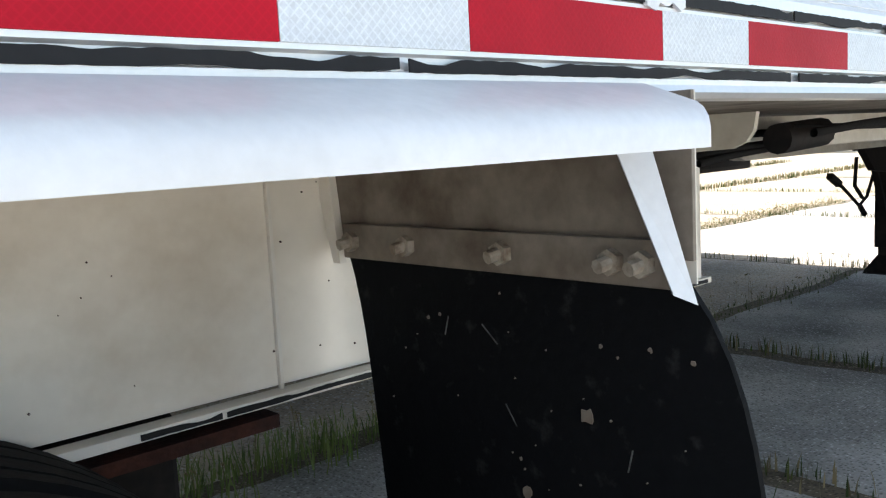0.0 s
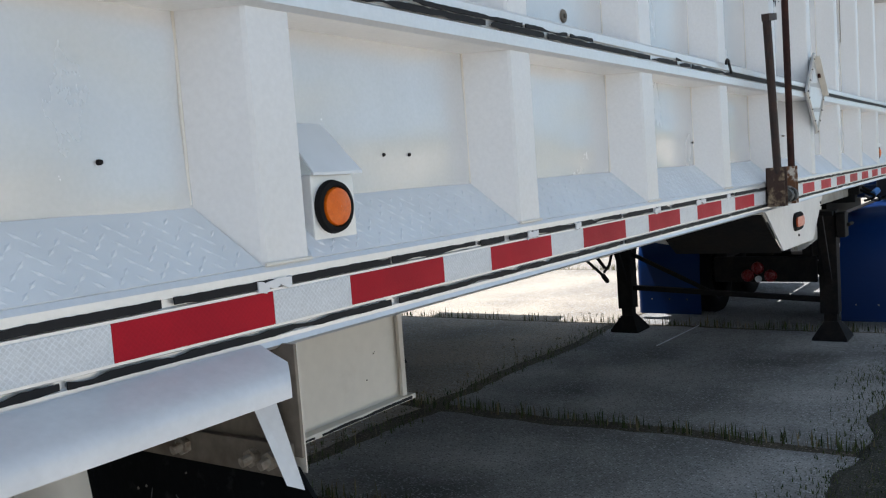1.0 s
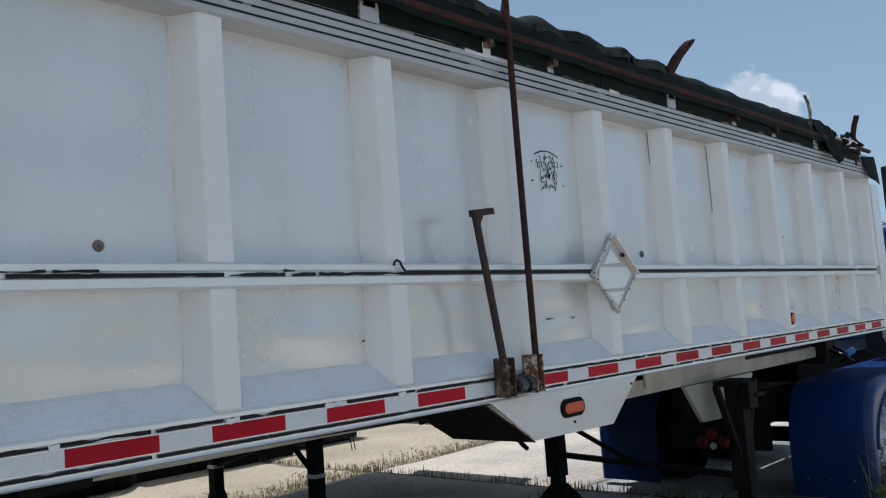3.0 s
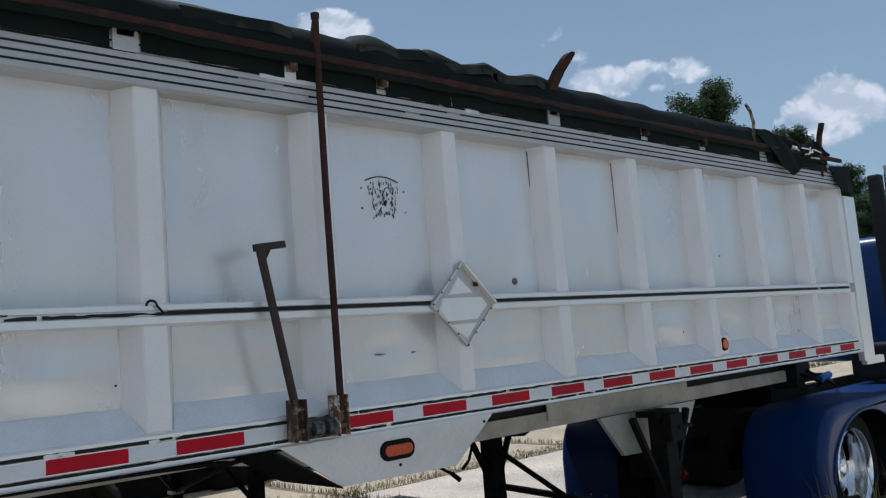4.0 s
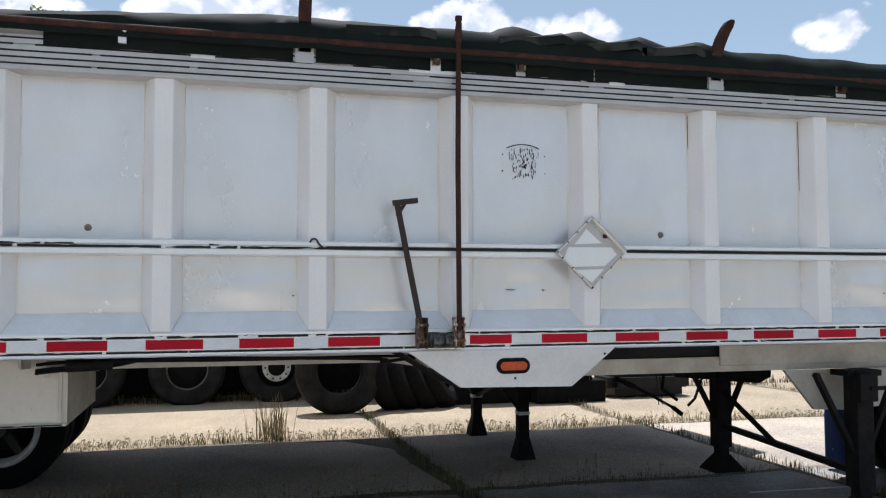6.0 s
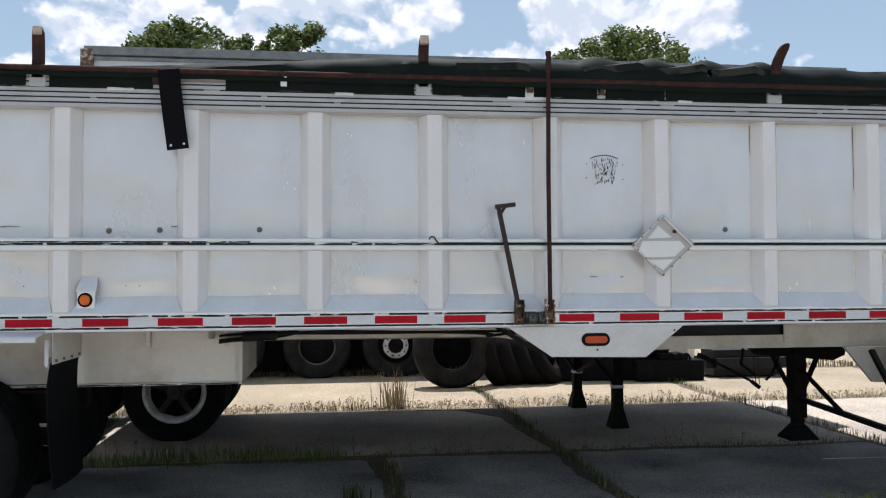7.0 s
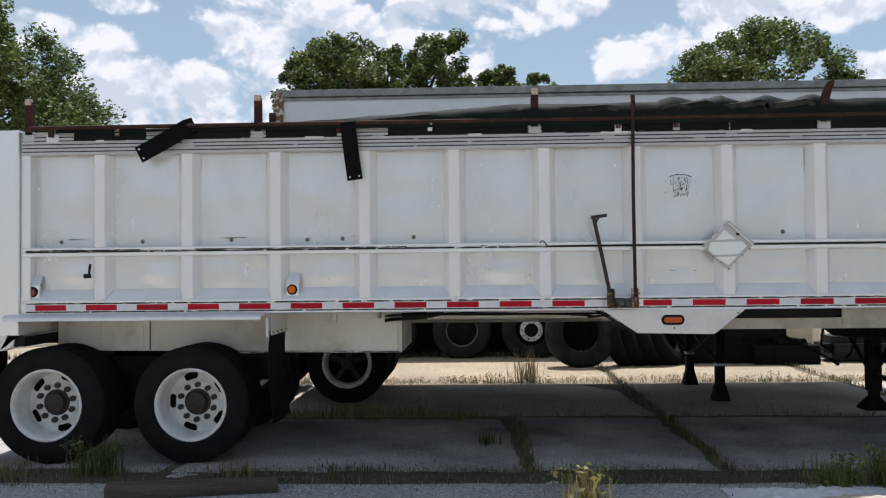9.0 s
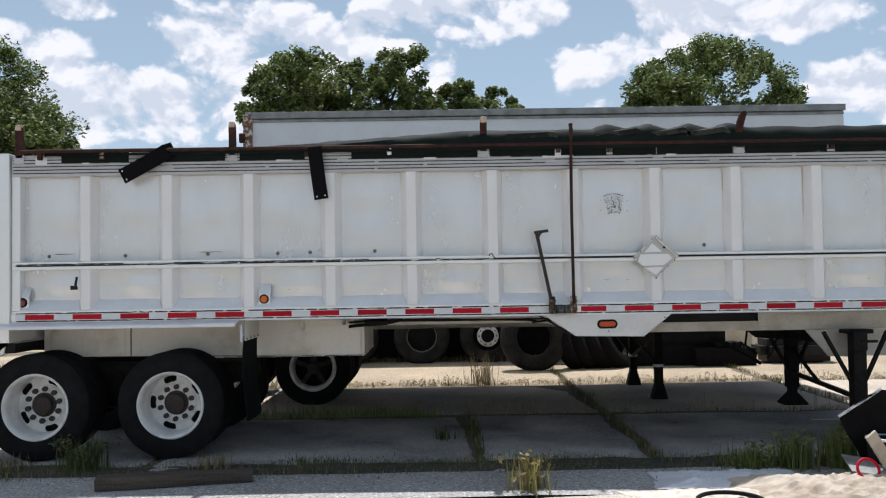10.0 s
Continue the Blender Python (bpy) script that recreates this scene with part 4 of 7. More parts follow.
peel_runs(-0.34, 1.08, 0.902, 0.5755, 0.009, 31, 0.9, "flange_strip", boxw)
part("seam_strip", box(B(), -0.110, -0.104, 0.600, 0.609, 0.905, 1.295, 0.001), M_WHITE_OLD, boxw)
part("corner_strip", box(B(), 1.055, 1.075, 0.590, 0.602, 0.905, 1.29, 0.002), M_WHITE_OLD, boxw)
for x in (-2.14, -1.79, -1.375):
    part("seam_strip", box(B(), x, x + 0.008, 0.600, 0.609, 0.93, 1.295, 0.001), M_WHITE_OLD, boxw)
part("seam_gap", box(B(), -1.312, -1.302, 0.603, 0.6095, 0.93, 1.295, 0.001), M_BLACK, boxw, "dark gap between two panels")
speck = to_mesh("speck", lathe(B(), [(0.0004, -0.002), (0.002, -0.0016), (0.0028, 0.002)], 8), M_RUST)
rnd = random.Random(23)
for k in range(34):
    part("rust_speck", speck, None, boxw, m=Matrix.Translation((rnd.uniform(-0.5, 1.0), 0.609, rnd.uniform(0.93, 1.28))) @ Matrix.Scale(rnd.uniform(0.35, 0.8), 4))
for x in (0.45, 0.98):
    part("brace", prism(B(), [(0.60, 1.29), (0.55, 1.29), (0.56, 1.2), (0.60, 1.16)], "x", x, x + 0.03), M_WHITE_OLD, boxw)
part("rub_bar", bar(B(), (-0.44, 0.62, 0.865), (-0.12, 0.62, 0.865), 0.05, 0.02), M_RUST, trailer, "rusted bar")
bm = B()
tube(bm, (1.12, 0.42, 1.235), (1.35, 0.42, 1.245), 0.035, seg=12)
part("air_valve", bm, M_DARKSTEEL, trailer, smooth=True)

# fender: flat sheet with a rolled lip
bm = B()
prof = [(-0.005, 1.3125), (-0.065, 1.291), (-0.080, 1.285), (-0.090, 1.276), (-0.094, 1.266), (-0.094, 1.248), (-0.0905, 1.248), (-0.0905, 1.265), (-0.087, 1.2735), (-0.078, 1.2815), (-0.065, 1.2875), (-0.005, 1.309)]
prism(bm, prof, "x", -2.36, -0.040)
for v in bm.verts:
    if v.co.x > -1:
        v.co.x -= 0.030 * min(1.0, max(0.0, (-v.co.y - 0.06) / 0.034))
fender = part("fender", bm, M_SILVER, trailer, "dull silver sheet-metal fender with rolled lip", smooth=True)
bm = B()
lo4 = [bm.verts.new(c) for c in ((-0.052, 0.026, 1.256), (-0.020, 0.004, 1.256), (-0.012, -0.044, 1.088), (-0.034, -0.030, 1.100))]
hi4 = [bm.verts.new(v.co + Vector((0.004, 0.004, 0.0))) for v in lo4]
bm.faces.new(lo4); bm.faces.new(hi4)
for i in range(4):
    bm.faces.new((lo4[i], lo4[(i + 1) % 4], hi4[(i + 1) % 4], hi4[i]))
part("fender_stay", bm, M_SILVER, fender, "flat metal stay")

# mud-flap hanger, clamp bar and flap
hang = part("flap_hanger", box(B(), 0.004, 0.010, -0.030, 0.60, 1.130, 1.305, 0.001), M_ALU_DARK, trailer, "grimy sheet hanger with rust stains")
part("hanger_face", box(B(), 0.0102, 0.0125, -0.030, 0.598, 1.105, 1.305, 0.0005), M_BOX, hang, "cream-painted front of the hanger sheet")
for y in (0.03, 0.19, 0.36, 0.53):
    part("face_bolt", tube(B(), (0.0125, y, 1.126), (0.024, y, 1.126), 0.010, seg=6), M_ALU_DARK, hang)
part("hanger_flange", prism(B(), [(0.592, 1.305), (0.640, 1.305), (0.585, 1.090), (0.568, 1.090)], "x", -0.010, 0.003), M_WHITE_OLD, hang)
part("clamp_bar", box(B(), -0.010, 0.0035, -0.015, 0.556, 1.100, 1.152, 0.002), M_ALU_DARK, hang, "bolted clamp bar")
M_BOLT = mat("pale_seized_bolt", (0.42, 0.38, 0.32), 0.6, metal=0.3, dark=(0.12, 0.08, 0.05), scale=40, amount=0.8, bump=0.4)
for y in (0.020, 0.060, 0.225, 0.405, 0.530):
    bm = B()
    tube(bm, (-0.022, y, 1.126), (-0.009, y, 1.126), 0.015, seg=6)
    tube(bm, (-0.036, y + 0.003, 1.123), (-0.020, y, 1.126), 0.0085, seg=8)
    part("clamp_bolt", bm, M_BOLT, hang, "bolt with seized nut")
bm = B()
nu, nv = 10, 18
g = []
for i in range(nu + 1):
    u = i / nu
    row = []
    for j in range(nv + 1):
        w = j / nv
        f = 1 - math.exp(-w * 7.0)
        y = 0.556 - 0.576 * u - (0.044 + 0.052 * u) * f
        x = -0.003 + 0.05 * w * w + 0.02 * w * math.sin(math.pi * u)
        row.append(bm.verts.new((x, y, 1.115 - 0.76 * w)))
    g.append(row)
for i in range(nu):
    for j in range(nv):
        bm.faces.new((g[i][j], g[i + 1][j], g[i + 1][j + 1], g[i][j + 1]))
ge = bmesh.ops.extrude_face_region(bm, geom=bm.faces[:])
bmesh.ops.translate(bm, verts=[v for v in ge["geom"] if isinstance(v, bmesh.types.BMVert)], vec=(0.009, 0, 0))
flap = solo("mud_flap", bm, M_FLAP, "scuffed black rubber mud flap hanging from the clamp bar", "mud flap", smooth=True)

def flap_point(u, w):
    f = 1 - math.exp(-w * 7.0)
    return Vector((-0.003 + 0.05 * w * w + 0.02 * w * math.sin(math.pi * u), 0.556 - 0.576 * u - (0.044 + 0.052 * u) * f, 1.115 - 0.76 * w))
rnd = random.Random(17)
for k in range(46):
    u, w, r = rnd.uniform(0.06, 0.94), rnd.uniform(0.05, 0.75), rnd.choice((0.0010, 0.0012, 0.0016, 0.0026))
    if k < 3:
        u, w, r = ((0.66, 0.235, 0.011), (0.47, 0.40, 0.009), (0.93, 0.12, 0.003))[k]
    bm, m = B(), 9
    pts = [(r * rnd.uniform(0.6, 1.2) * math.cos(2 * math.pi * i / m), r * rnd.uniform(0.6, 1.25) * math.sin(2 * math.pi * i / m)) for i in range(m)]
    prism(bm, pts, "x", -0.0018, 0.003)
    part("pale_spot", bm, M_ALU_DARK, flap, "dried pale spatter" if k < 3 else "", m=Matrix.Translation(flap_point(u, w)))
for k in range(9):
    u, w, a = rnd.uniform(0.05, 0.9), rnd.uniform(0.1, 0.7), rnd.uniform(0, 3)
    p0 = flap_point(u, w)
    p1 = flap_point(min(0.97, u + 0.05 * math.cos(a)), w + 0.04 * math.sin(a))
    part("scratch", bar(B(), p0 - Vector((0.0006, 0, 0)), p1 - Vector((0.0006, 0, 0)), 0.0014, 0.0014), M_GEAR, flap)

# ---- wheels ----
def wheel_meshes(tag, rim_mat, hub_mat, R=0.52, W=0.27, rim=0.30, dish=0.155, hubr=0.112):
    """Meshes about the axle along y; the outer sidewall lies at y = 0 and the wheel runs to +y."""
    ty = lathe(B(), [(rim + 0.005, 0.028), (rim + 0.012, 0.010), (rim + 0.05, -0.004), (R - 0.10, -0.008), (R - 0.055, 0.002), (R - 0.03, 0.010), (R - 0.012, 0.020), (R, 0.034),
                     (R, 0.070), (R - 0.010, 0.072), (R - 0.010, 0.080), (R, 0.082), (R, 0.130), (R - 0.010, 0.132), (R - 0.010, 0.140), (R, 0.142), (R, 0.190), (R - 0.010, 0.192), (R - 0.010, 0.200), (R, 0.202),
                     (R, W - 0.034), (R - 0.03, W - 0.01), (R - 0.10, W + 0.008), (rim + 0.05, W + 0.004), (rim + 0.005, W - 0.02)], 64)
    ri = lathe(B(), [(rim + 0.02, 0.022), (rim + 0.026, 0.004), (rim + 0.016, -0.004), (rim + 0.004, 0.004), (rim - 0.006, 0.026), (rim - 0.012, 0.045), (rim - 0.016, 0.110), (rim - 0.022, dish + 0.012)], 120)
    # bowl-shaped disc with five hand holes
    bm2 = ri
    seg = 120
    def ringpts(r, y):
        return [bm2.verts.new((r * math.cos(2 * math.pi * i / seg), y, r * math.sin(2 * math.pi * i / seg))) for i in range(seg)]
    rs = [ringpts(r, y) for r, y in ((rim - 0.022, dish + 0.012), (rim - 0.027, dish + 0.016), (rim - 0.036, dish + 0.013), (rim - 0.057, dish + 0.005), (rim - 0.080, dish - 0.003), (rim - 0.090, dish - 0.006), (0.196, dish - 0.012), (0.187, dish - 0.026), (0.12, dish - 0.026), (hubr - 0.01, dish - 0.022))]
    skip = {1: 7, 2: 10, 3: 10, 4: 7}
    for k, (p, q) in enumerate(zip(rs, rs[1:])):
        for i in range(seg):
            c = i % 24 - 12
            if k in skip and -skip[k] / 2 <= c + 0.5 <= skip[k] / 2:
                continue
            bm2.faces.new((p[i], p[(i + 1) % seg], q[(i + 1) % seg], q[i]))
    hb = lathe(B(), [(0.0005, dish - 0.10), (hubr * 0.55, dish - 0.098), (hubr * 0.72, dish - 0.088), (hubr * 0.78, dish - 0.04), (hubr * 0.95, dish - 0.035), (hubr, dish - 0.008), (hubr, dish + 0.05)], 24)
    nut = tube(B(), (0, dish - 0.062, 0), (0, dish - 0.024, 0), 0.027, seg=6)
    back = lathe(B(), [(0.004, dish + 0.03), (0.2, dish + 0.03), (0.21, dish + 0.06), (rim - 0.005, dish + 0.08)], 24)
    return (to_mesh(tag + "_tyre", ty, M_RUBBER, True), to_mesh(tag + "_rim", ri, rim_mat, True), to_mesh(tag + "_hub", hb, hub_mat, True), to_mesh(tag + "_nut", nut, hub_mat), to_mesh(tag + "_drum", back, M_DARKSTEEL))


W_OLD = wheel_meshes("old", M_RIM, M_HUB, dish=0.235, hubr=0.125)


def mount(parent, set_, x, y, z, turn=0.0, outward=-1, nuts=10, dish=0.155, label=""):
    """A wheel with its parts; outward -1 faces -y."""
    m = Matrix.Translation((x, y, z)) @ (Matrix() if outward < 0 else Matrix.Rotation(math.pi, 4, "Z")) @ Matrix.Rotation(radians(turn), 4, "Y")
    w = part("wheel", set_[1], None, parent, label, m=m)
    part("tyre", set_[0], None, w)
    part("hub", set_[2], None, w)
    part("brake_drum", set_[4], None, w)
    for k in range(nuts):
        a = 2 * math.pi * k / nuts + 0.3
        part("wheel_nut", set_[3], None, w, m=Matrix.Translation((0.158 * math.cos(a), 0, 0.158 * math.sin(a))))
    return w


for i, x in enumerate((-2.055, -0.745)):
    mount(trailer, W_OLD, x, 0.085, 0.485, 40 + 33 * i, label="white-painted dual wheel with hand holes")
    part("inner_tyre", W_OLD[0], None, trailer, m=Matrix.Translation((x, 0.338, 0.485)))
    part("inner_tyre", W_OLD[0], None, trailer, m=Matrix.Translation((x, 1.77, 0.485)))
    part("inner_tyre", W_OLD[0], None, trailer, m=Matrix.Translation((x, 2.09, 0.485)))
    part("axle", tube(B(), (x, 0.3, 0.50), (x, 2.2, 0.50), 0.065), M_DARKSTEEL, trailer)
bm = B()
box(bm, -2.6, -0.2, 0.78, 0.92, 0.62, 0.86, 0.01); box(bm, -2.6, -0.2, 1.55, 1.69, 0.62, 0.86, 0.01)
tube(bm, (-1.5, 0.75, 0.62), (-1.5, 0.98, 0.62), 0.09)
box(bm, -2.5, 0.9, 0.9, 1.6, 0.98, 1.28)
box(bm, -1.85, -0.95, 1.0, 1.5, 0.34, 0.98, 0.03)
part("suspension", bm, M_DARKSTEEL, trailer, "grimy axle suspension and hopper underside")

part("rear_mud_flap", box(B(), -2.69, -2.68, -0.02, 0.58, 0.25, 1.02, 0.002), M_FLAP, trailer, "black rubber rear mud flap")
part("rear_mud_flap", box(B(), -2.69, -2.68, 2.0, 2.6, 0.25, 1.02, 0.002), M_FLAP, trailer, "black rubber rear mud flap")
part("rear_frame", box(B(), -2.70, -2.2, 0.0, 2.6, 1.02, 1.118, 0.01), M_DARKSTEEL, trailer)

# landing gear, wound up clear of the ground
for y in (0.32, 1.95):
    bm = B()
    box(bm, 5.99, 6.12, y - 0.06, y + 0.07, 0.32, 1.10, 0.006)
    box(bm, 6.01, 6.10, y - 0.045, y + 0.05, 0.16, 0.34, 0.004)
    leg = part("landing_leg", bm, M_DARKSTEEL, trailer, "black steel landing leg")
    bm = B()
    a = [bm.verts.new((6.055 + dx * 0.05, y + dy * 0.05, 0.26)) for dx, dy in ((-1, -1), (1, -1), (1, 1), (-1, 1))]
    b = [bm.verts.new((6.055 + dx * 0.135, y + dy * 0.12, 0.145)) for dx, dy in ((-1, -1), (1, -1), (1, 1), (-1, 1))]
    c4 = [bm.verts.new((6.055 + dx * 0.14, y + dy * 0.125, 0.125)) for dx, dy in ((-1, -1), (1, -1), (1, 1), (-1, 1))]
    for p, q in ((a, b), (b, c4)):
        for i in range(4):
            bm.faces.new((p[i], p[(i + 1) % 4], q[(i + 1) % 4], q[i]))
    bm.faces.new(a); bm.faces.new(c4)
    part("foot", bm, M_DARKSTEEL, leg)
    part("gearbox", box(B(), 5.96, 6.10, y - 0.13, y - 0.065, 0.90, 1.085, 0.01), M_DARKSTEEL, leg)
    part("crank_stub", tube(B(), (6.03, y - 0.14, 0.99), (6.19, y - 0.14, 0.99), 0.014, seg=8), M_DARKSTEEL, leg)
    part("leg_brace", bar(B(), (5.72, y, 1.08), (6.02, y, 0.52), 0.045, 0.03), M_DARKSTEEL, leg)
    part("leg_brace", bar(B(), (6.36, y, 1.08), (6.09, y, 0.52), 0.045, 0.03), M_DARKSTEEL, leg)
    part("leg_bracket", box(B(), 5.93 if y < 1 else 5.70, 6.2 if y < 1 else 6.42, y - 0.05, y + 0.12, 1.06, 1.10, 0.004), M_DARKSTEEL, leg)
part("leg_mount_plate", prism(B(), [(5.42, 1.08), (6.52, 1.08), (6.50, 0.90), (6.38, 0.85), (5.62, 0.92)], "y", 1.88, 1.93), M_DARKSTEEL, trailer, "black mounting plate of the landing gear")
bm = B()
bar(bm, (6.05, 0.36, 0.42), (6.05, 1.92, 0.50), 0.05, 0.04)
bar(bm, (6.05, 1.22, 0.465), (6.05, 1.92, 0.80), 0.03, 0.03)
part("leg_cross_brace", bm, M_DARKSTEEL, trailer)
bm = B()
prism(bm, [(5.62, 1.09), (6.78, 1.09), (6.60, 0.84), (6.10, 0.81), (5.85, 0.82)], "y", 0.50, 0.53)
part("leg_gusset", bm, M_FRAME, trailer, "cream gusset plate above the landing leg")
bm = B()
tube(bm, (5.93, 1.98, 0.98), (5.85, 2.02, 0.72), 0.012, seg=8); tube(bm, (5.85, 2.02, 0.72), (5.80, 2.05, 0.66), 0.012, seg=8); tube(bm, (5.93, 1.98, 0.98), (5.90, 1.96, 1.08), 0.012, seg=8)
bar(bm, (5.10, 1.98, 0.915), (5.26, 1.98, 0.845), 0.04, 0.04)
tube(bm, (5.26, 1.98, 0.85), (5.62, 1.98, 0.66), 0.012, seg=8)
tube(bm, (5.62, 1.98, 0.66), (5.70, 1.98, 0.60), 0.02, seg=8)
tube(bm, (5.55, 1.98, 1.02), (5.52, 1.98, 0.82), 0.014, seg=8)
tube(bm, (5.52, 1.98, 0.82), (5.66, 1.98, 0.72), 0.014, seg=8)
part("gear_crank", bm, M_DARKSTEEL, trailer)
bm = B()
box(bm, 8.36, 8.62, 0.45, 2.2, 1.10, 1.29, 0.01)
box(bm, 8.44, 8.58, 0.50, 2.0, 1.02, 1.11, 0.01)
part("front_sill", bm, M_BLACK, trailer)
# hoses below the rail
def hose(pts, r, name, mt, parent):
    cu = bpy.data.curves.new(name, "CURVE")
    cu.dimensions, cu.bevel_depth, cu.bevel_resolution = "3D", r, 2
    sp = cu.splines.new("NURBS")
    sp.points.add(len(pts) - 1)
    for q, p in zip(sp.points, pts):
        q.co = (*p, 1)
    sp.use_endpoint_u, sp.order_u = True, 3
    cu.materials.append(mt)
    ob = new(name, cu)
    ob.parent = parent
    return ob
for k, dz in enumerate((0.0, 0.014, 0.044)):
    hose([(0.95, 0.52 + 0.02 * k, 1.19 + dz), (1.05, 0.50, 1.205 + dz), (1.28, 0.48, 1.215 + dz * 0.8), (1.45, 0.52, 1.24 + dz * 0.4), (1.55, 0.60, 1.27), (1.6, 0.75, 1.28)], 0.009, "air_hose", M_RUBBER, trailer)
part("hose_clip", tube(B(), (1.26, 0.48, 1.228), (1.30, 0.48, 1.232), 0.028, seg=12), M_SILVER, trailer, "pale hose clip", smooth=True)
hose([(1.15, 0.35, 1.245), (1.6, 0.33, 1.275), (2.1, 0.3, 1.262), (2.6, 0.3, 1.255), (2.9, 0.32, 1.235), (2.75, 0.34, 1.215), (3.1, 0.4, 1.25)], 0.010, "air_hose", M_RUBBER, trailer)
hose([(1.15, 0.40, 1.26), (2.0, 0.38, 1.245), (2.8, 0.36, 1.262), (3.4, 0.4, 1.24)], 0.008, "air_hose", M_RUBBER, trailer)

# ---- tarpaulin on top, hanging straps ----
bm = B()
nx, ns = 240, 12
x0, x1 = -1.9, 8.35
rows = []
for i in range(nx + 1):
    x = x0 + (x1 - x0) * i / nx
    grow = min(1.0, max(0.0, (x + 0.3) / 2.4)) * min(1.0, max(0.15, (8.0 - x) / 0.9))
    bump = 0.5 + 0.5 * noise.noise(Vector((x * 1.5, 0, 2)))
    peak = 0.015 + 0.152 * grow + 0.02 * grow * bump
    if 3.4 < x < 5.0:
        peak += 0.05 * max(0.0, 1 - abs(((x - 3.4) * 2.5) % 1 - 0.35) * 2.2)
    if x > 5.0:
        peak += 0.05 * noise.noise(Vector((x * 2.6, 3, 0)))
    row = []
    for j in range(ns + 1):
        a = math.pi * (1.12 - 1.12 * j / ns)
        ry, rz = 0.13 + 0.03 * bump, peak
        y = 0.10 - ry * math.cos(math.pi * j / ns) * 1.0 + 0.012 * noise.noise(Vector((x * 5, j * 0.7, 0)))
        z = 2.905 + (rz + 0.03) * math.sin(math.pi * min(1, j / ns)) ** 0.6 + 0.012 * noise.noise(Vector((x * 4, j * 0.8, 7)))
        row.append(bm.verts.new((x, y - 0.01, z)))
    rows.append(row)
for a, b in zip(rows, rows[1:]):
    for j in range(ns):
        bm.faces.new((a[j], b[j], b[j + 1], a[j + 1]))
bm.faces.new(rows[0]); bm.faces.new(rows[-1])
roll = solo("rolled_tarpaulin", bm, M_TARP, "dark green tarpaulin bunched loosely along the trailer's top rail", "tarpaulin", smooth=True)
for x, w, h in ((3.42, 0.46, 0.07), (3.93, 0.40, 0.075), (4.30, 0.42, 0.07), (2.55, 0.5, 0.03)):
    bm, g = B(), []
    for i in range(13):
        u = i / 12
        crest = h * (u ** 1.6) * (1 if u < 0.86 else (1 - u) / 0.14)
        g.append([bm.verts.new((x + w * u + 0.03 * crest / h * (j / 6), -0.045 + 0.17 * j / 6, 3.075 + crest * math.sin(math.pi * (0.25 + 0.6 * j / 6)) - 0.05 * abs(j / 6 - 0.45) ** 1.5)) for j in range(7)])
    for a, b in zip(g, g[1:]):
        for j in range(6):
            bm.faces.new((a[j], b[j], b[j + 1], a[j + 1]))
    ge = bmesh.ops.extrude_face_region(bm, geom=bm.faces[:])
    bmesh.ops.translate(bm, verts=[v for v in ge["geom"] if isinstance(v, bmesh.types.BMVert)], vec=(0, 0.0, -0.05))
    part("fold", bm, M_TARP_PALE, roll, "curled fold with pale underside, its lit edge in the colour", smooth=True)
# dark tarp edge below the pipe, between the brackets
for k, (a, b) in enumerate(((-1.75, -1.1), (-0.9, -0.17), (-0.03, 0.60), (1.05, 2.27), (2.39, 3.02), (3.08, 3.52), (3.58, 4.0), (4.01, 4.745), (4.865, 5.66), (5.74, 6.36), (6.44, 7.22), (7.34, 7.86), (7.94, 8.4))):
    bm = B()
    for v in bmesh.ops.create_grid(bm, x_segments=18, y_segments=3, size=1.0)["verts"]:
        u, w = v.co.x, v.co.y
        v.co = Vector(((a + b) / 2 + (b - a) / 2 * u, -0.018 - 0.008 * (1 - u * u), 2.903 + 0.045 * w - 0.012 * (1 + noise.noise(Vector((a + u * 2, 0, 1)))) * (1 if w < 0 else 0)))
    ge = bmesh.ops.extrude_face_region(bm, geom=bm.faces[:])
    bmesh.ops.translate(bm, verts=[v for v in ge["geom"] if isinstance(v, bmesh.types.BMVert)], vec=(0, 0.004, 0))
    solo("tarp_skirt", bm, M_TARP, "dark tarpaulin edge tucked under the rusty pipe", "tarpaulin", group="tarp edges")
# unseen roll added on the far rail to narrow the sun gap between trailers
bm = B()
for i in range(40):
    a, b = -1.9 + 0.256 * i, -1.9 + 0.256 * (i + 1)
    tube(bm, (a, WIDE + 0.03, 2.96 + 0.02 * noise.noise(Vector((a, 0, 0)))), (b, WIDE + 0.03, 2.96 + 0.02 * noise.noise(Vector((b, 0, 0)))), 0.085, seg=10)
solo("rolled_tarpaulin", bm, M_TARP, "unseen tarpaulin roll added on the far top rail to block sun", "tarpaulin", smooth=True)


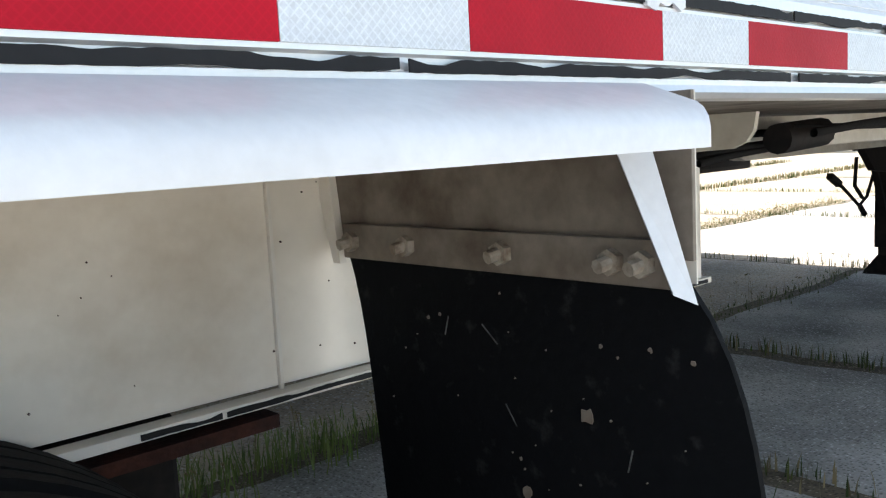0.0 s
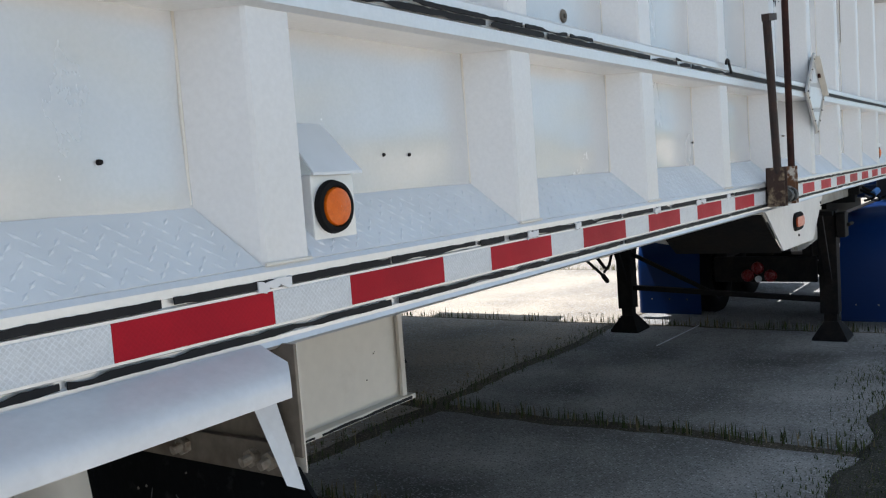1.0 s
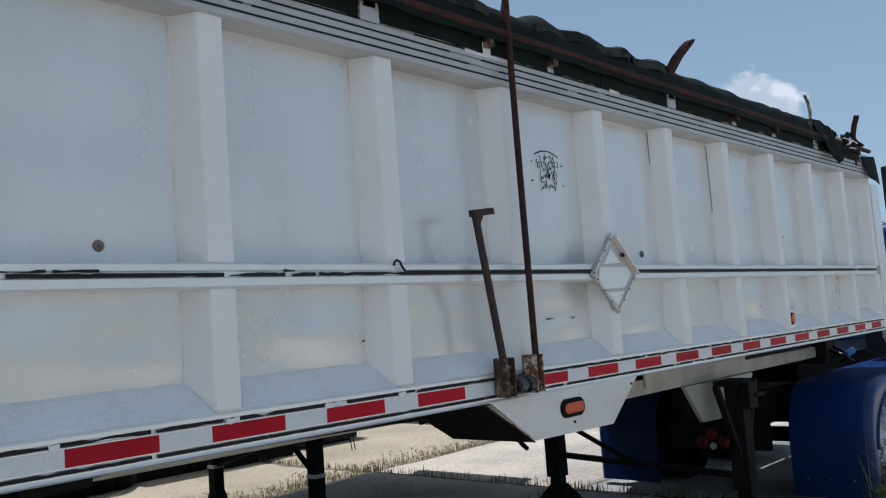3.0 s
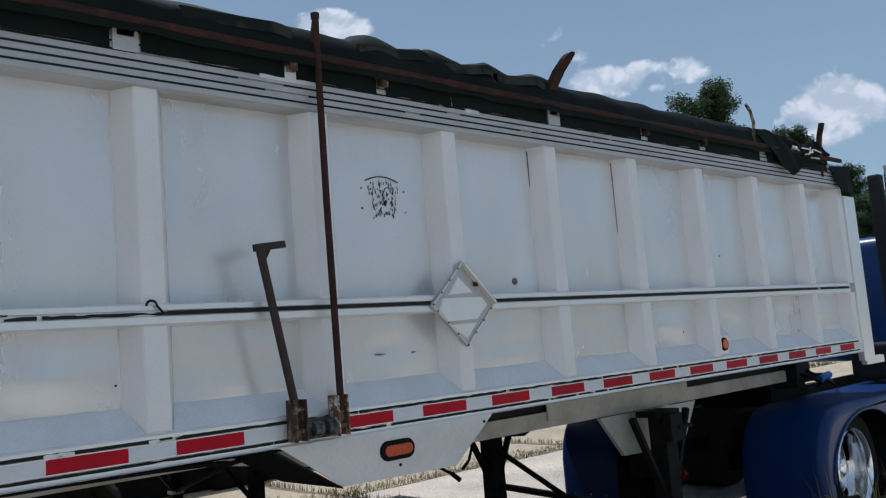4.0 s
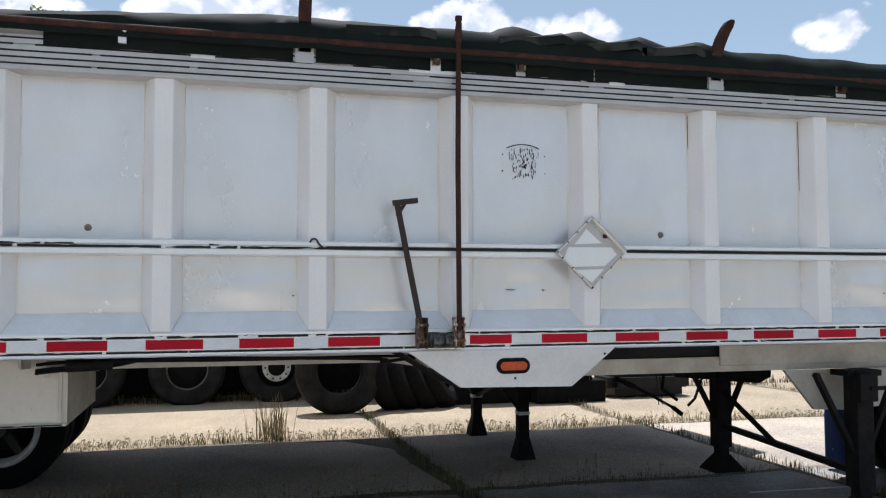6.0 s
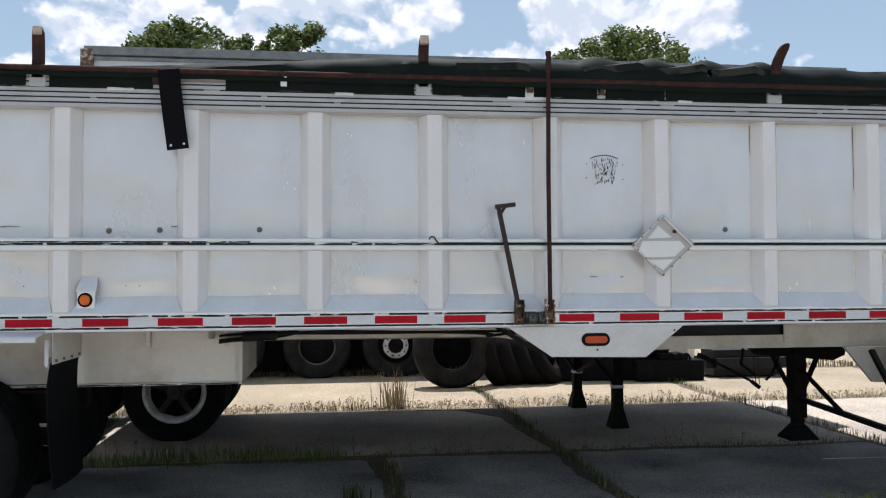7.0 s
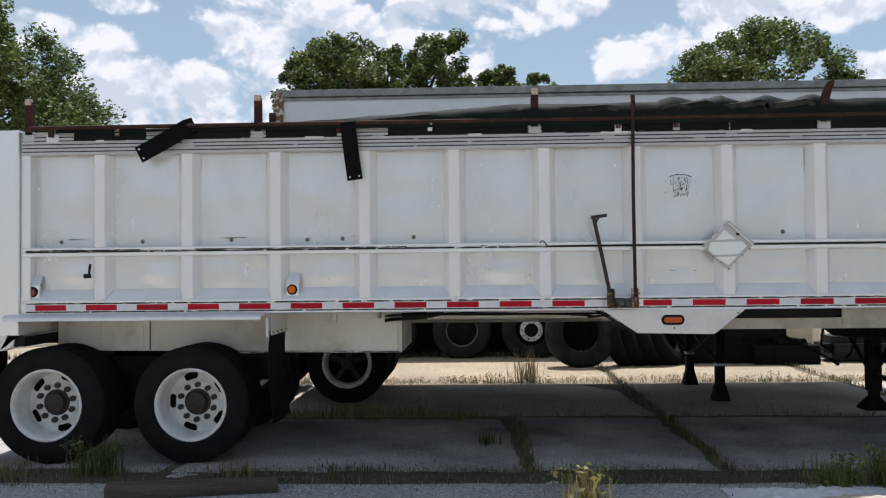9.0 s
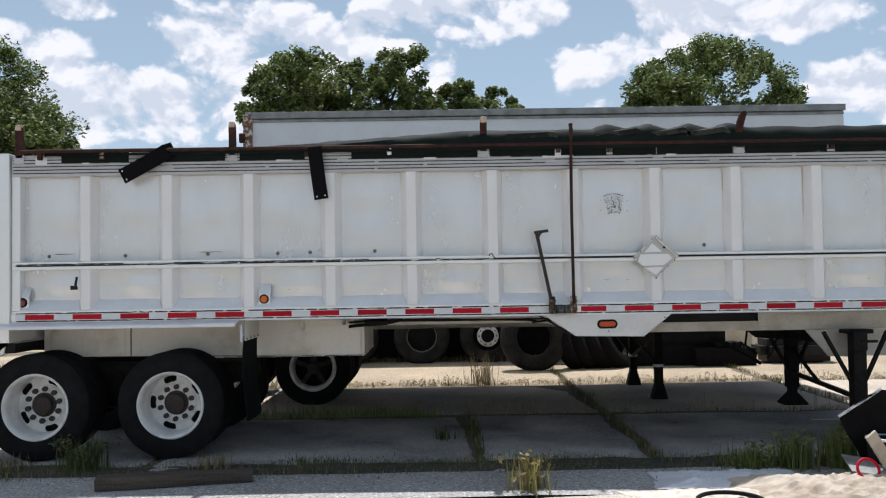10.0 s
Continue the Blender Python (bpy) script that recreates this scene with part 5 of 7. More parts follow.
def strap(name, pts, width, label):
    """A stiff webbing strap that follows points (x, y, z), its width across."""
    bm = B()
    P = [Vector(p) for p in pts]
    prev = None
    rows = []
    for i, p in enumerate(P):
        d = (P[min(i + 1, len(P) - 1)] - P[max(i - 1, 0)]).normalized()
        s = d.cross(Vector((0, 1, 0))).normalized() * width / 2
        rows.append([bm.verts.new(p + s), bm.verts.new(p - s), bm.verts.new(p - s + Vector((0, 0.006, 0))), bm.verts.new(p + s + Vector((0, 0.006, 0)))])
    for a, b in zip(rows, rows[1:]):
        for i in range(4):
            bm.faces.new((a[i], a[(i + 1) % 4], b[(i + 1) % 4], b[i]))
    bm.faces.new(rows[0]); bm.faces.new(rows[-1])
    ob = solo(name, bm, M_STRAP, label, "strap", group="hanging tarp straps")
    for sx in (-0.3, 0.3):
        e, d = P[-1], (P[-1] - P[-2]).normalized()
        q = e - d * 0.03 + d.cross(Vector((0, 1, 0))).normalized() * width * sx
        part("rivet", tube(B(), q + Vector((0, -0.003, 0)), q + Vector((0, 0.001, 0)), 0.008, seg=8), M_SILVER, ob)
    return ob
strap("tarp_strap", [(0.70, -0.02, 2.985), (0.702, -0.068, 2.96), (0.712, -0.066, 2.86), (0.735, -0.052, 2.65), (0.762, -0.05, 2.455)], 0.135, "black webbing strap hanging straight from the tarp pipe")
strap("tarp_strap", [(-0.66, -0.02, 2.965), (-0.72, -0.068, 2.935), (-0.85, -0.066, 2.86), (-1.0, -0.058, 2.78), (-1.155, -0.05, 2.70)], 0.15, "black webbing strap blown sideways off the tarp pipe")
def sheet(name, corners, folds, seed, label, nx=26, ny=16, fold=1.0):
    """A creased cloth sheet between four corners (top a, top b, low b, low a)."""
    A, Bc, C, D = [Vector(c) for c in corners]
    bm, g = B(), []
    for i in range(nx + 1):
        row = []
        for j in range(ny + 1):
            u, w = i / nx, j / ny
            p = A.lerp(Bc, u).lerp(D.lerp(C, u), w)
            q = Vector((p.x * folds, p.z * folds * 0.6, seed))
            p += fold * Vector((0.02 * noise.noise(q * 2), -0.055 * (1 - abs(noise.noise(q)) * 2) * (0.3 + w) - 0.02 * noise.noise(q * 2.6), 0.03 * noise.noise(q * 1.7 + Vector((4, 0, 0)))))
            row.append(bm.verts.new(p))
        g.append(row)
    for i in range(nx):
        for j in range(ny):
            bm.faces.new((g[i][j], g[i + 1][j], g[i + 1][j + 1], g[i][j + 1]))
    ge = bmesh.ops.extrude_face_region(bm, geom=bm.faces[:])
    bmesh.ops.translate(bm, verts=[v for v in ge["geom"] if isinstance(v, bmesh.types.BMVert)], vec=(0, 0.006, 0))
    return solo(name, bm, M_TARP, label, "tarpaulin", smooth=True, group="loose tarp corners")
sheet("tarp_corner_flap", ((7.08, -0.045, 3.07), (7.36, -0.045, 3.09), (7.84, -0.055, 2.87), (7.62, -0.06, 2.745)), 3.0, 3, "loose torn tarp corner hanging over the rail", fold=0.6)
sheet("tarp_corner_flap", ((7.90, -0.02, 3.04), (8.34, 0.0, 3.12), (8.36, -0.03, 2.97), (7.80, -0.05, 2.93)), 7.0, 5, "crumpled tarp scrap over the front of the rail")
sheet("tarp_corner_flap", ((8.42, -0.035, 2.90), (8.80, -0.03, 2.925), (8.80, -0.045, 2.655), (8.55, -0.045, 2.695)), 2.0, 8, "dark tarp corner draped over the front corner", fold=0.35)
# lumpy roll of tarp over the pipe towards the front
bm = B()
rows = []
for i in range(121):
    x = 5.35 + 2.85 * i / 120
    row = []
    swell = 0.030 + 0.042 * min(1, max(0, (x - 5.9) / 0.7)) * min(1, max(0.2, (8.2 - x) / 0.3))
    for j in range(18):
        a = 2 * math.pi * j / 18
        q = Vector((x * 3.2, math.cos(a) * 0.9, math.sin(a) * 0.9))
        r = swell * (0.85 + 0.55 * (1 - abs(noise.noise(q)) * 2.4) + 0.25 * noise.noise(q * 3))
        row.append(bm.verts.new((x + 0.03 * noise.noise(q * 2), 0.105 + r * 1.15 * math.cos(a), 3.035 + 0.02 * noise.noise(Vector((x * 1.8, 0, 5))) + r * math.sin(a))))
    rows.append(row)
for r0, r1 in zip(rows, rows[1:]):
    for j in range(18):
        bm.faces.new((r0[j], r1[j], r1[(j + 1) % 18], r0[(j + 1) % 18]))
bm.faces.new(rows[0]); bm.faces.new(rows[-1])
solo("torn_tarpaulin", bm, M_TARP, "torn crumpled tarpaulin heaped at the trailer's front end", "tarpaulin", smooth=True)
# rusty stub and tangled line at the front corner
bm = B()
for p, q in zip([(8.30, 0.0, 2.80), (8.32, -0.01, 3.08), (8.31, -0.03, 3.16), (8.29, -0.06, 3.22)], [(8.32, -0.01, 3.08), (8.31, -0.03, 3.16), (8.29, -0.06, 3.22), (8.285, -0.07, 3.25)]):
    tube(bm, p, q, 0.024, seg=8)
solo("tarp_stop", bm, M_RUST, "bent rusty tarp stop at the front corner", "bracket", smooth=True)
rnd = random.Random(12)
for k in range(4):
    bm = B()
    p = Vector((rnd.uniform(7.7, 7.9), -0.05, 3.0))
    for i in range(9):
        q = p + Vector((rnd.uniform(-0.02, 0.09), rnd.uniform(-0.03, 0.03), rnd.uniform(-0.05, 0.05)))
        q.z = min(3.1, max(2.93, q.z))
        tube(bm, p, q, 0.006, seg=5)
        p = q
    solo("frayed_cord", bm, M_SILVER, "frayed pale cord tangled in the torn tarp", "cord", smooth=True, group="frayed cords")
# bent wire hoops at the front
hoop_bm = B()
pts = [(7.09, -0.05, 2.97), (7.09, -0.055, 3.02), (7.10, -0.06, 3.12), (7.07, -0.06, 3.20), (7.01, -0.06, 3.245)]
for a, b in zip(pts, pts[1:]):
    tube(hoop_bm, a, b, 0.013, 0.011, seg=8)
solo("bent_rod", hoop_bm, M_RUST_YEL, "bent pale rusty rod sticking up from the tarp", "rod", smooth=True)

# ---- second trailer, parked alongside ----
G = -0.045
T2Y0, T2Y1, T2X0, T2X1 = 2.98, 6.0, -0.62, 7.26
second = thing("tipper_trailer", "tall plain white tipping trailer with grey top rail and rusty corner", "trailer")
M_WHITE2 = mat("chalky_white_side", (0.74, 0.75, 0.76), 0.5, dark=(0.60, 0.60, 0.60), scale=2, amount=0.4, bump=0.06)
M_GREYRAIL = mat("grey_oxidised_rail", (0.30, 0.31, 0.30), 0.6, metal=0.3, dark=(0.14, 0.13, 0.12), scale=6, amount=0.6, bump=0.2)
part("near_side", box(B(), T2X0, T2X1, T2Y0, T2Y0 + 0.05, 1.25, 3.80, 0.004), M_WHITE2, second)
part("far_side", box(B(), T2X0, T2X1, T2Y1 - 0.05, T2Y1, 1.25, 3.80, 0.004), M_WHITE2, second)
part("front_end", box(B(), T2X1 - 0.05, T2X1, T2Y0 + 0.052, T2Y1 - 0.052, 1.25, 3.80), M_WHITE2, second)
part("rear_end", box(B(), T2X0 + 0.03, T2X0 + 0.08, T2Y0 + 0.052, T2Y1 - 0.052, 1.25, 3.80), M_WHITE2, second)
part("bed", box(B(), T2X0, T2X1, T2Y0 + 0.055, T2Y1 - 0.055, 1.20, 1.26), M_DARKSTEEL, second)
part("load_cover", box(B(), T2X0 + 0.1, T2X1 - 0.1, T2Y0 + 0.06, T2Y1 - 0.06, 3.55, 3.60), M_TARP, second, "dark cover below the rim")
part("top_rail", box(B(), T2X0 - 0.02, T2X1 + 0.02, T2Y0 - 0.03, T2Y0 + 0.08, 3.815, 3.90, 0.008), M_GREYRAIL, second, "grey oxidised top rail")
part("rail_lip", box(B(), T2X0, T2X1, T2Y0 - 0.015, T2Y0 - 0.002, 3.765, 3.80, 0.003), M_GREYRAIL, second)
part("top_rail", box(B(), T2X0 - 0.02, T2X1 + 0.02, T2Y1 - 0.08, T2Y1 + 0.03, 3.79, 3.885, 0.008), M_GREYRAIL, second, "grey oxidised top rail")
part("corner_post", box(B(), T2X0 - 0.05, T2X0 + 0.07, T2Y0 - 0.035, T2Y0 + 0.05, 1.2, 3.87, 0.006), M_RUST_WHITE, second, "corner post with rust streaks")
part("corner_hinge", box(B(), T2X0 - 0.10, T2X0 - 0.02, T2Y0 - 0.06, T2Y0 + 0.02, 3.50, 3.62, 0.008), M_RUST, second, "rusty hinge")
# added out of sight to keep sun off the ground behind the body
part("shade_deck", box(B(), -3.6, T2X0 - 0.06, T2Y0 + 0.1, T2Y1 - 0.1, 1.04, 1.19, 0.01), M_DARKSTEEL, second, "unseen dark deck added behind the body to shade the ground")
for y in (3.75, 5.05):
    part("frame_rail", box(B(), -3.5, T2X1 - 0.2, y, y + 0.1, 0.98, 1.20, 0.005), M_FRAME, second)
part("front_underframe", box(B(), 6.25, 7.45, 3.75, 5.3, 0.86, 1.198, 0.04), M_DARKSTEEL, second)
for y in (3.72, 5.30):
    bm = B()
    box(bm, 4.86, 4.97, y - 0.05, y + 0.06, G + 0.10, 1.02, 0.005)
    leg = part("landing_leg", bm, M_DARKSTEEL, second, "black landing leg with a pale band")
    bm = B()
    a = [bm.verts.new((4.915 + dx * 0.05, y + dy * 0.05, G + 0.24)) for dx, dy in ((-1, -1), (1, -1), (1, 1), (-1, 1))]
    b = [bm.verts.new((4.915 + dx * 0.10, y + dy * 0.10, G + 0.02)) for dx, dy in ((-1, -1), (1, -1), (1, 1), (-1, 1))]
    c4 = [bm.verts.new((4.915 + dx * 0.10, y + dy * 0.10, G - 0.004)) for dx, dy in ((-1, -1), (1, -1), (1, 1), (-1, 1))]
    for p, q in ((a, b), (b, c4)):
        for i in range(4):
            bm.faces.new((p[i], p[(i + 1) % 4], q[(i + 1) % 4], q[i]))
    bm.faces.new(a); bm.faces.new(c4)
    part("foot", bm, M_DARKSTEEL, leg)
    part("band", box(B(), 4.855, 4.975, y - 0.055, y + 0.065, 0.40, 0.435, 0.003), M_SILVER, leg, "pale tape band")
    part("leg_brace", bar(B(), (4.45, y, 1.0), (4.88, y, 0.45), 0.05, 0.03), M_DARKSTEEL, leg)
part("leg_cross_brace", bar(B(), (4.91, 3.75, 0.85), (4.91, 5.28, 0.42), 0.04, 0.03), M_DARKSTEEL, second)

M_HUBWHITE = mat("white_spoke_wheel", (0.82, 0.81, 0.79), 0.5, dark=(0.3, 0.26, 0.2), scale=9, amount=0.6, bump=0.1)
def spoke_wheel():
    """A cast spoke wheel: bright rim ring and five dark spokes round a hub."""
    ri = lathe(B(), [(0.258, 0.10), (0.270, 0.02), (0.285, -0.010), (0.305, -0.014), (0.322, -0.004), (0.326, 0.012), (0.30, 0.03)], 48)
    sp = B()
    for k in range(5):
        a = 2 * math.pi * k / 5 + 0.31
        bar(sp, (0.04 * math.cos(a), 0.11, 0.04 * math.sin(a)), (0.262 * math.cos(a), 0.10, 0.262 * math.sin(a)), 0.085, 0.06)
    lathe(sp, [(0.0005, -0.03), (0.06, -0.028), (0.075, 0.0), (0.09, 0.12)], 20)
    return to_mesh("ring", ri, M_HUBWHITE, True), to_mesh("spokes", sp, mat("grimy_dark_spokes", (0.055, 0.05, 0.045), 0.6, dark=(0.014, 0.012, 0.011), scale=12, amount=0.7, bump=0.2)), W_OLD[0], W_OLD[4]
SPOKE = spoke_wheel()
for x in (0.12, -1.15):
    w = part("wheel", SPOKE[0], None, second, "white-rimmed cast spoke wheel", m=Matrix.Translation((x, T2Y0 + 0.6, 0.472)))
    part("spokes", SPOKE[1], None, w)
    part("tyre", SPOKE[2], None, w)
    part("brake_drum", SPOKE[3], None, w)
    for y in (0.93, 1.85, 2.18):
        part("inner_tyre", W_OLD[0], None, second, m=Matrix.Translation((x, T2Y0 + y, 0.475)))
    part("axle", tube(B(), (x, T2Y0 + 0.75, 0.475), (x, T2Y0 + 2.3, 0.475), 0.06), M_DARKSTEEL, second)

# ---- blue road tractor coupled to the trailer ----
truck = thing("semi_truck", "deep blue road tractor with chrome stack, tank and smooth fenders", "truck")
def arc(cx, cz, r, a0, a1, n=14):
    return [(cx + r * math.cos(radians(a0 + (a1 - a0) * i / n)), cz + r * math.sin(radians(a0 + (a1 - a0) * i / n))) for i in range(n + 1)]
AX1, AX2, AZ = 8.14, 9.42, 0.405
def fender_set(y_out, y_in, dx=0.0):
    s = 1 if y_in > y_out else -1
    top = [(x + dx, z) for x, z in ((7.30, 0.03), (7.30, 0.48), (7.322, 0.62), (7.375, 0.755), (7.46, 0.86), (7.58, 0.925), (7.72, 0.95), (7.9, 0.955), (9.9, 0.955), (10.06, 0.92), (10.14, 0.82), (10.15, 0.50))]
    R = 0.07
    inner, nrm = [], []
    for i, (x, z) in enumerate(top):
        x0, z0 = top[max(0, i - 1)]
        x1, z1 = top[min(len(top) - 1, i + 1)]
        n = Vector((-(z1 - z0), x1 - x0)).normalized()
        nrm.append(n)
        inner.append((x - n.x * R, z - n.y * R))
    outline = inner + [(10.07 + dx, 0.48)]
    outline += [p for p in arc(AX2 + dx, AZ, 0.515, 5, 152)]
    first = [(AX1 + dx + 0.70 * math.cos(radians(a)), AZ + 0.475 * math.sin(radians(a))) for a in range(52, 181, 8)]
    outline += first
    outline += [(7.44 + dx, 0.03)]
    bm = B()
    prism(bm, outline, "y", y_out, y_out + s * 0.018)
    f = part("fender", bm, M_BLUE, truck, "smooth deep-blue full fender over the tandem wheels", smooth=True)
    bm = B()
    rows = []
    for k in range(7):
        t = math.pi / 2 * k / 6
        rows.append([bm.verts.new((c[0] + n.x * R * math.sin(t), y_out + s * R * (1 - math.cos(t)), c[1] + n.y * R * math.sin(t))) for c, n in zip(inner, nrm)])
    rows.append([bm.verts.new((x, y_in, z)) for x, z in top])
    for r0, r1 in zip(rows, rows[1:]):
        for i in range(len(top) - 1):
            bm.faces.new((r0[i], r0[i + 1], r1[i + 1], r1[i]))
    part("fender_top", bm, M_BLUE, f, smooth=True)
    for path in (first, arc(AX2 + dx, AZ, 0.525, 8, 150)):
        bm, rings = B(), []
        for i, p in enumerate(path):
            p0, p1 = path[max(0, i - 1)], path[min(len(path) - 1, i + 1)]
            d = Vector((p1[0] - p0[0], p1[1] - p0[1])).normalized()
            rings.append([bm.verts.new((p[0] - d.y * 0.011 * math.cos(k * math.pi / 4), y_out - s * 0.004 + 0.011 * math.sin(k * math.pi / 4), p[1] + d.x * 0.011 * math.cos(k * math.pi / 4))) for k in range(8)])
        for r0, r1 in zip(rings, rings[1:]):
            for k in range(8):
                bm.faces.new((r0[k], r0[(k + 1) % 8], r1[(k + 1) % 8], r1[k]))
        part("arch_bead", bm, M_BLUE, f, smooth=True)
    for k in range(3):
        part("flap_bolt", tube(B(), (7.296 + dx, y_out + s * (0.16 + 0.18 * k), 0.18), (7.302 + dx, y_out + s * (0.16 + 0.18 * k), 0.18), 0.008, seg=8), M_CHROME, f)
fender_set(-0.175, 0.47)
fender_set(2.42, 1.76, 0.12)
W_NEW = wheel_meshes("polished", M_CHROME, M_CHROME, R=0.47, dish=0.185, hubr=0.10)
for x in (AX1, AX2):
    mount(truck, W_NEW, x, -0.045, AZ, 20, nuts=0, label="polished chrome wheel")
    part("inner_tyre", W_NEW[0], None, truck, m=Matrix.Translation((x, 0.26, AZ)))
    part("inner_tyre", W_NEW[0], None, truck, m=Matrix.Translation((x, 1.76, AZ)))
    part("inner_tyre", W_NEW[0], None, truck, m=Matrix.Translation((x, 2.08, AZ)))
    part("axle", tube(B(), (x, 0.2, AZ), (x, 2.1, AZ), 0.07), M_DARKSTEEL, truck)
for y in (0.72, 1.50):
    part("chassis_rail", box(B(), 7.45, 15.5, y, y + 0.09, 0.58, 0.86, 0.006), M_DARKSTEEL, truck)
part("rear_crossbar", box(B(), 7.42, 7.47, 0.68, 1.62, 0.36, 0.60, 0.01), M_DARKSTEEL, truck)
for y, z in ((1.30, 0.42), (1.205, 0.492), (1.09, 0.42)):
    part("tail_lamp", lathe(B(), [(0.0005, -0.022), (0.036, -0.018), (0.046, -0.006), (0.056, -0.010), (0.060, 0.0)], 24, Matrix.Translation((7.418, y, z)) @ Matrix.Rotation(radians(-90), 4, "Z")), M_REDLENS, truck, "round red tail lamp", smooth=True)
part("licence_light", tube(B(), (7.40, 1.2, 0.39), (7.42, 1.2, 0.39), 0.03, seg=16), M_SILVER, truck)
bm = B()
prism(bm, [(8.35, 0.72), (9.35, 0.66), (9.35, 1.58), (8.35, 1.50), (8.15, 1.3), (8.6, 1.12), (8.15, 0.95)], "z", 1.03, 1.09)
part("fifth_wheel", bm, M_DARKSTEEL, truck, "greasy fifth-wheel plate")
part("fifth_wheel_stand", box(B(), 8.5, 9.2, 0.78, 1.5, 0.85, 1.03), M_DARKSTEEL, truck)
# chrome stack with guard
part("exhaust_pipe", lathe(B(), [(0.060, 0.0), (0.066, 0.01), (0.066, 0.62), (0.069, 0.625), (0.069, 0.65), (0.066, 0.655), (0.066, 1.66), (0.060, 1.66), (0.058, 1.2)], 28, Matrix.Translation((9.80, -0.025, 1.355)) @ Matrix.Rotation(radians(0.5), 4, "X") @ Matrix.Rotation(radians(90), 4, "X")), M_CHROME, truck, "tall chrome exhaust stack", smooth=True)
part("stack_mount", box(B(), 9.74, 9.86, 0.055, 0.17, 1.15, 2.95, 0.02), M_BLACK, truck, "black stack mount")
part("stack_box", box(B(), 9.50, 10.0, -0.06, 0.45, 1.02, 1.33, 0.02), M_BLACK, truck, "black box at the foot of the stack")
# fuel tank
tank = part("fuel_tank", lathe(B(), [(0.0005, 0.0), (0.27, 0.005), (0.32, 0.03), (0.33, 0.07), (0.33, 1.33), (0.32, 1.37), (0.27, 1.395), (0.0005, 1.40)], 40, Matrix.Translation((11.65, 0.14, 0.58)) @ Matrix.Rotation(radians(90), 4, "Z")), M_CHROME, truck, "polished cylindrical fuel tank", smooth=True)
for x in (10.65, 11.35):
    part("tank_strap", lathe(B(), [(0.333, 0.0), (0.339, 0.004), (0.339, 0.05), (0.333, 0.054)], 40, Matrix.Translation((x, 0.14, 0.58)) @ Matrix.Rotation(radians(90), 4, "Z")), M_CHROME, tank, smooth=True)
# sleeper cab
bm = B()
box(bm, 11.5, 13.6, -0.29, 2.55, 1.06, 2.50)
bmesh.ops.bevel(bm, geom=bm.edges[:], offset=0.14, segments=5, affect="EDGES", profile=0.5)
cab = part("sleeper_cab", bm, M_BLUE, truck, "deep blue sleeper cab", smooth=True)
bm = B()
box(bm, 13.55, 16.2, 0.15, 2.15, 0.80, 1.75)
bmesh.ops.bevel(bm, geom=bm.edges[:], offset=0.12, segments=4, affect="EDGES", profile=0.5)
part("bonnet", bm, M_BLUE, truck, smooth=True)
part("cab_lamp", lathe(B(), [(0.0005, -0.016), (0.034, -0.013), (0.044, -0.004), (0.050, -0.006), (0.054, 0.0)], 24, Matrix.Translation((11.499, -0.073, 1.30)) @ Matrix.Rotation(radians(-90), 4, "Z")), M_REDLENS, cab, "round red marker lamp", smooth=True)
for y in (0.25, 0.75, 1.2, 1.65, 2.1):
    part("roof_lamp", lathe(B(), [(0.0005, -0.05), (0.03, -0.04), (0.045, 0.0)], 14, Matrix.Translation((11.75, y, 2.495)) @ Matrix.Rotation(radians(-90), 4, "X")), M_CHROME, cab, smooth=True)
for x in (13.9,):
    mount(truck, W_NEW, x + 1.1, -0.02, AZ, 0, label="polished chrome wheel")
part("cab_step", box(B(), 11.8, 13.5, -0.06, 0.5, 0.42, 0.80, 0.03), M_CHROME, truck)
# air lines and blue coupling behind the cab
hose([(8.52, 0.5, 1.20), (8.6, 0.35, 1.10), (8.75, 0.3, 1.02), (8.95, 0.4, 1.0), (9.1, 0.5, 1.05)], 0.014, "air_line", M_RUBBER, truck)
hose([(8.45, 0.62, 1.22), (8.40, 0.4, 1.12), (8.55, 0.3, 1.06), (8.7, 0.45, 1.02)], 0.014, "air_line", M_RUBBER, truck)
part("gladhand", tube(B(), (8.58, 0.36, 1.085), (8.74, 0.34, 1.115), 0.032, seg=12), M_SKYBLUE, truck, "bright blue air coupling")

# ---- far side of the yard ----
M_DUSTY = mat("dusty_old_rubber", (0.014, 0.014, 0.0135), 0.9, spec=0.12, dark=(0.034, 0.032, 0.029), scale=5, amount=0.7, bump=0.3, fine=60)
def loose_tyre(R, W, hole):
    return to_mesh("tyre", lathe(B(), [(hole, 0.03), (hole + 0.03, 0.0), (R - 0.12, -0.01), (R - 0.05, 0.0), (R - 0.01, 0.04), (R, 0.07), (R, W - 0.07), (R - 0.01, W - 0.04), (R - 0.05, W), (R - 0.12, W + 0.01), (hole + 0.03, W), (hole, W - 0.03), (hole - 0.01, W * 0.6), (hole + 0.06, W / 2), (hole - 0.01, W * 0.4), (hole, 0.03)], 48), M_DUSTY, True)
TY = loose_tyre(0.53, 0.30, 0.29)
TY_DARK = loose_tyre(0.51, 0.27, 0.28)
TY_DARK.materials[0] = M_SHADED_SCRAP
big = solo("tyre", TY, None, "large bare truck tyre standing on edge on the concrete", "tyre", m=Matrix.Translation((3.62, 7.45, 0.572)) @ Matrix.Scale(1.17, 4) @ Matrix.Rotation(radians(4), 4, "Z") @ Matrix.Rotation(radians(-4), 4, "X"), group="old truck tyres")
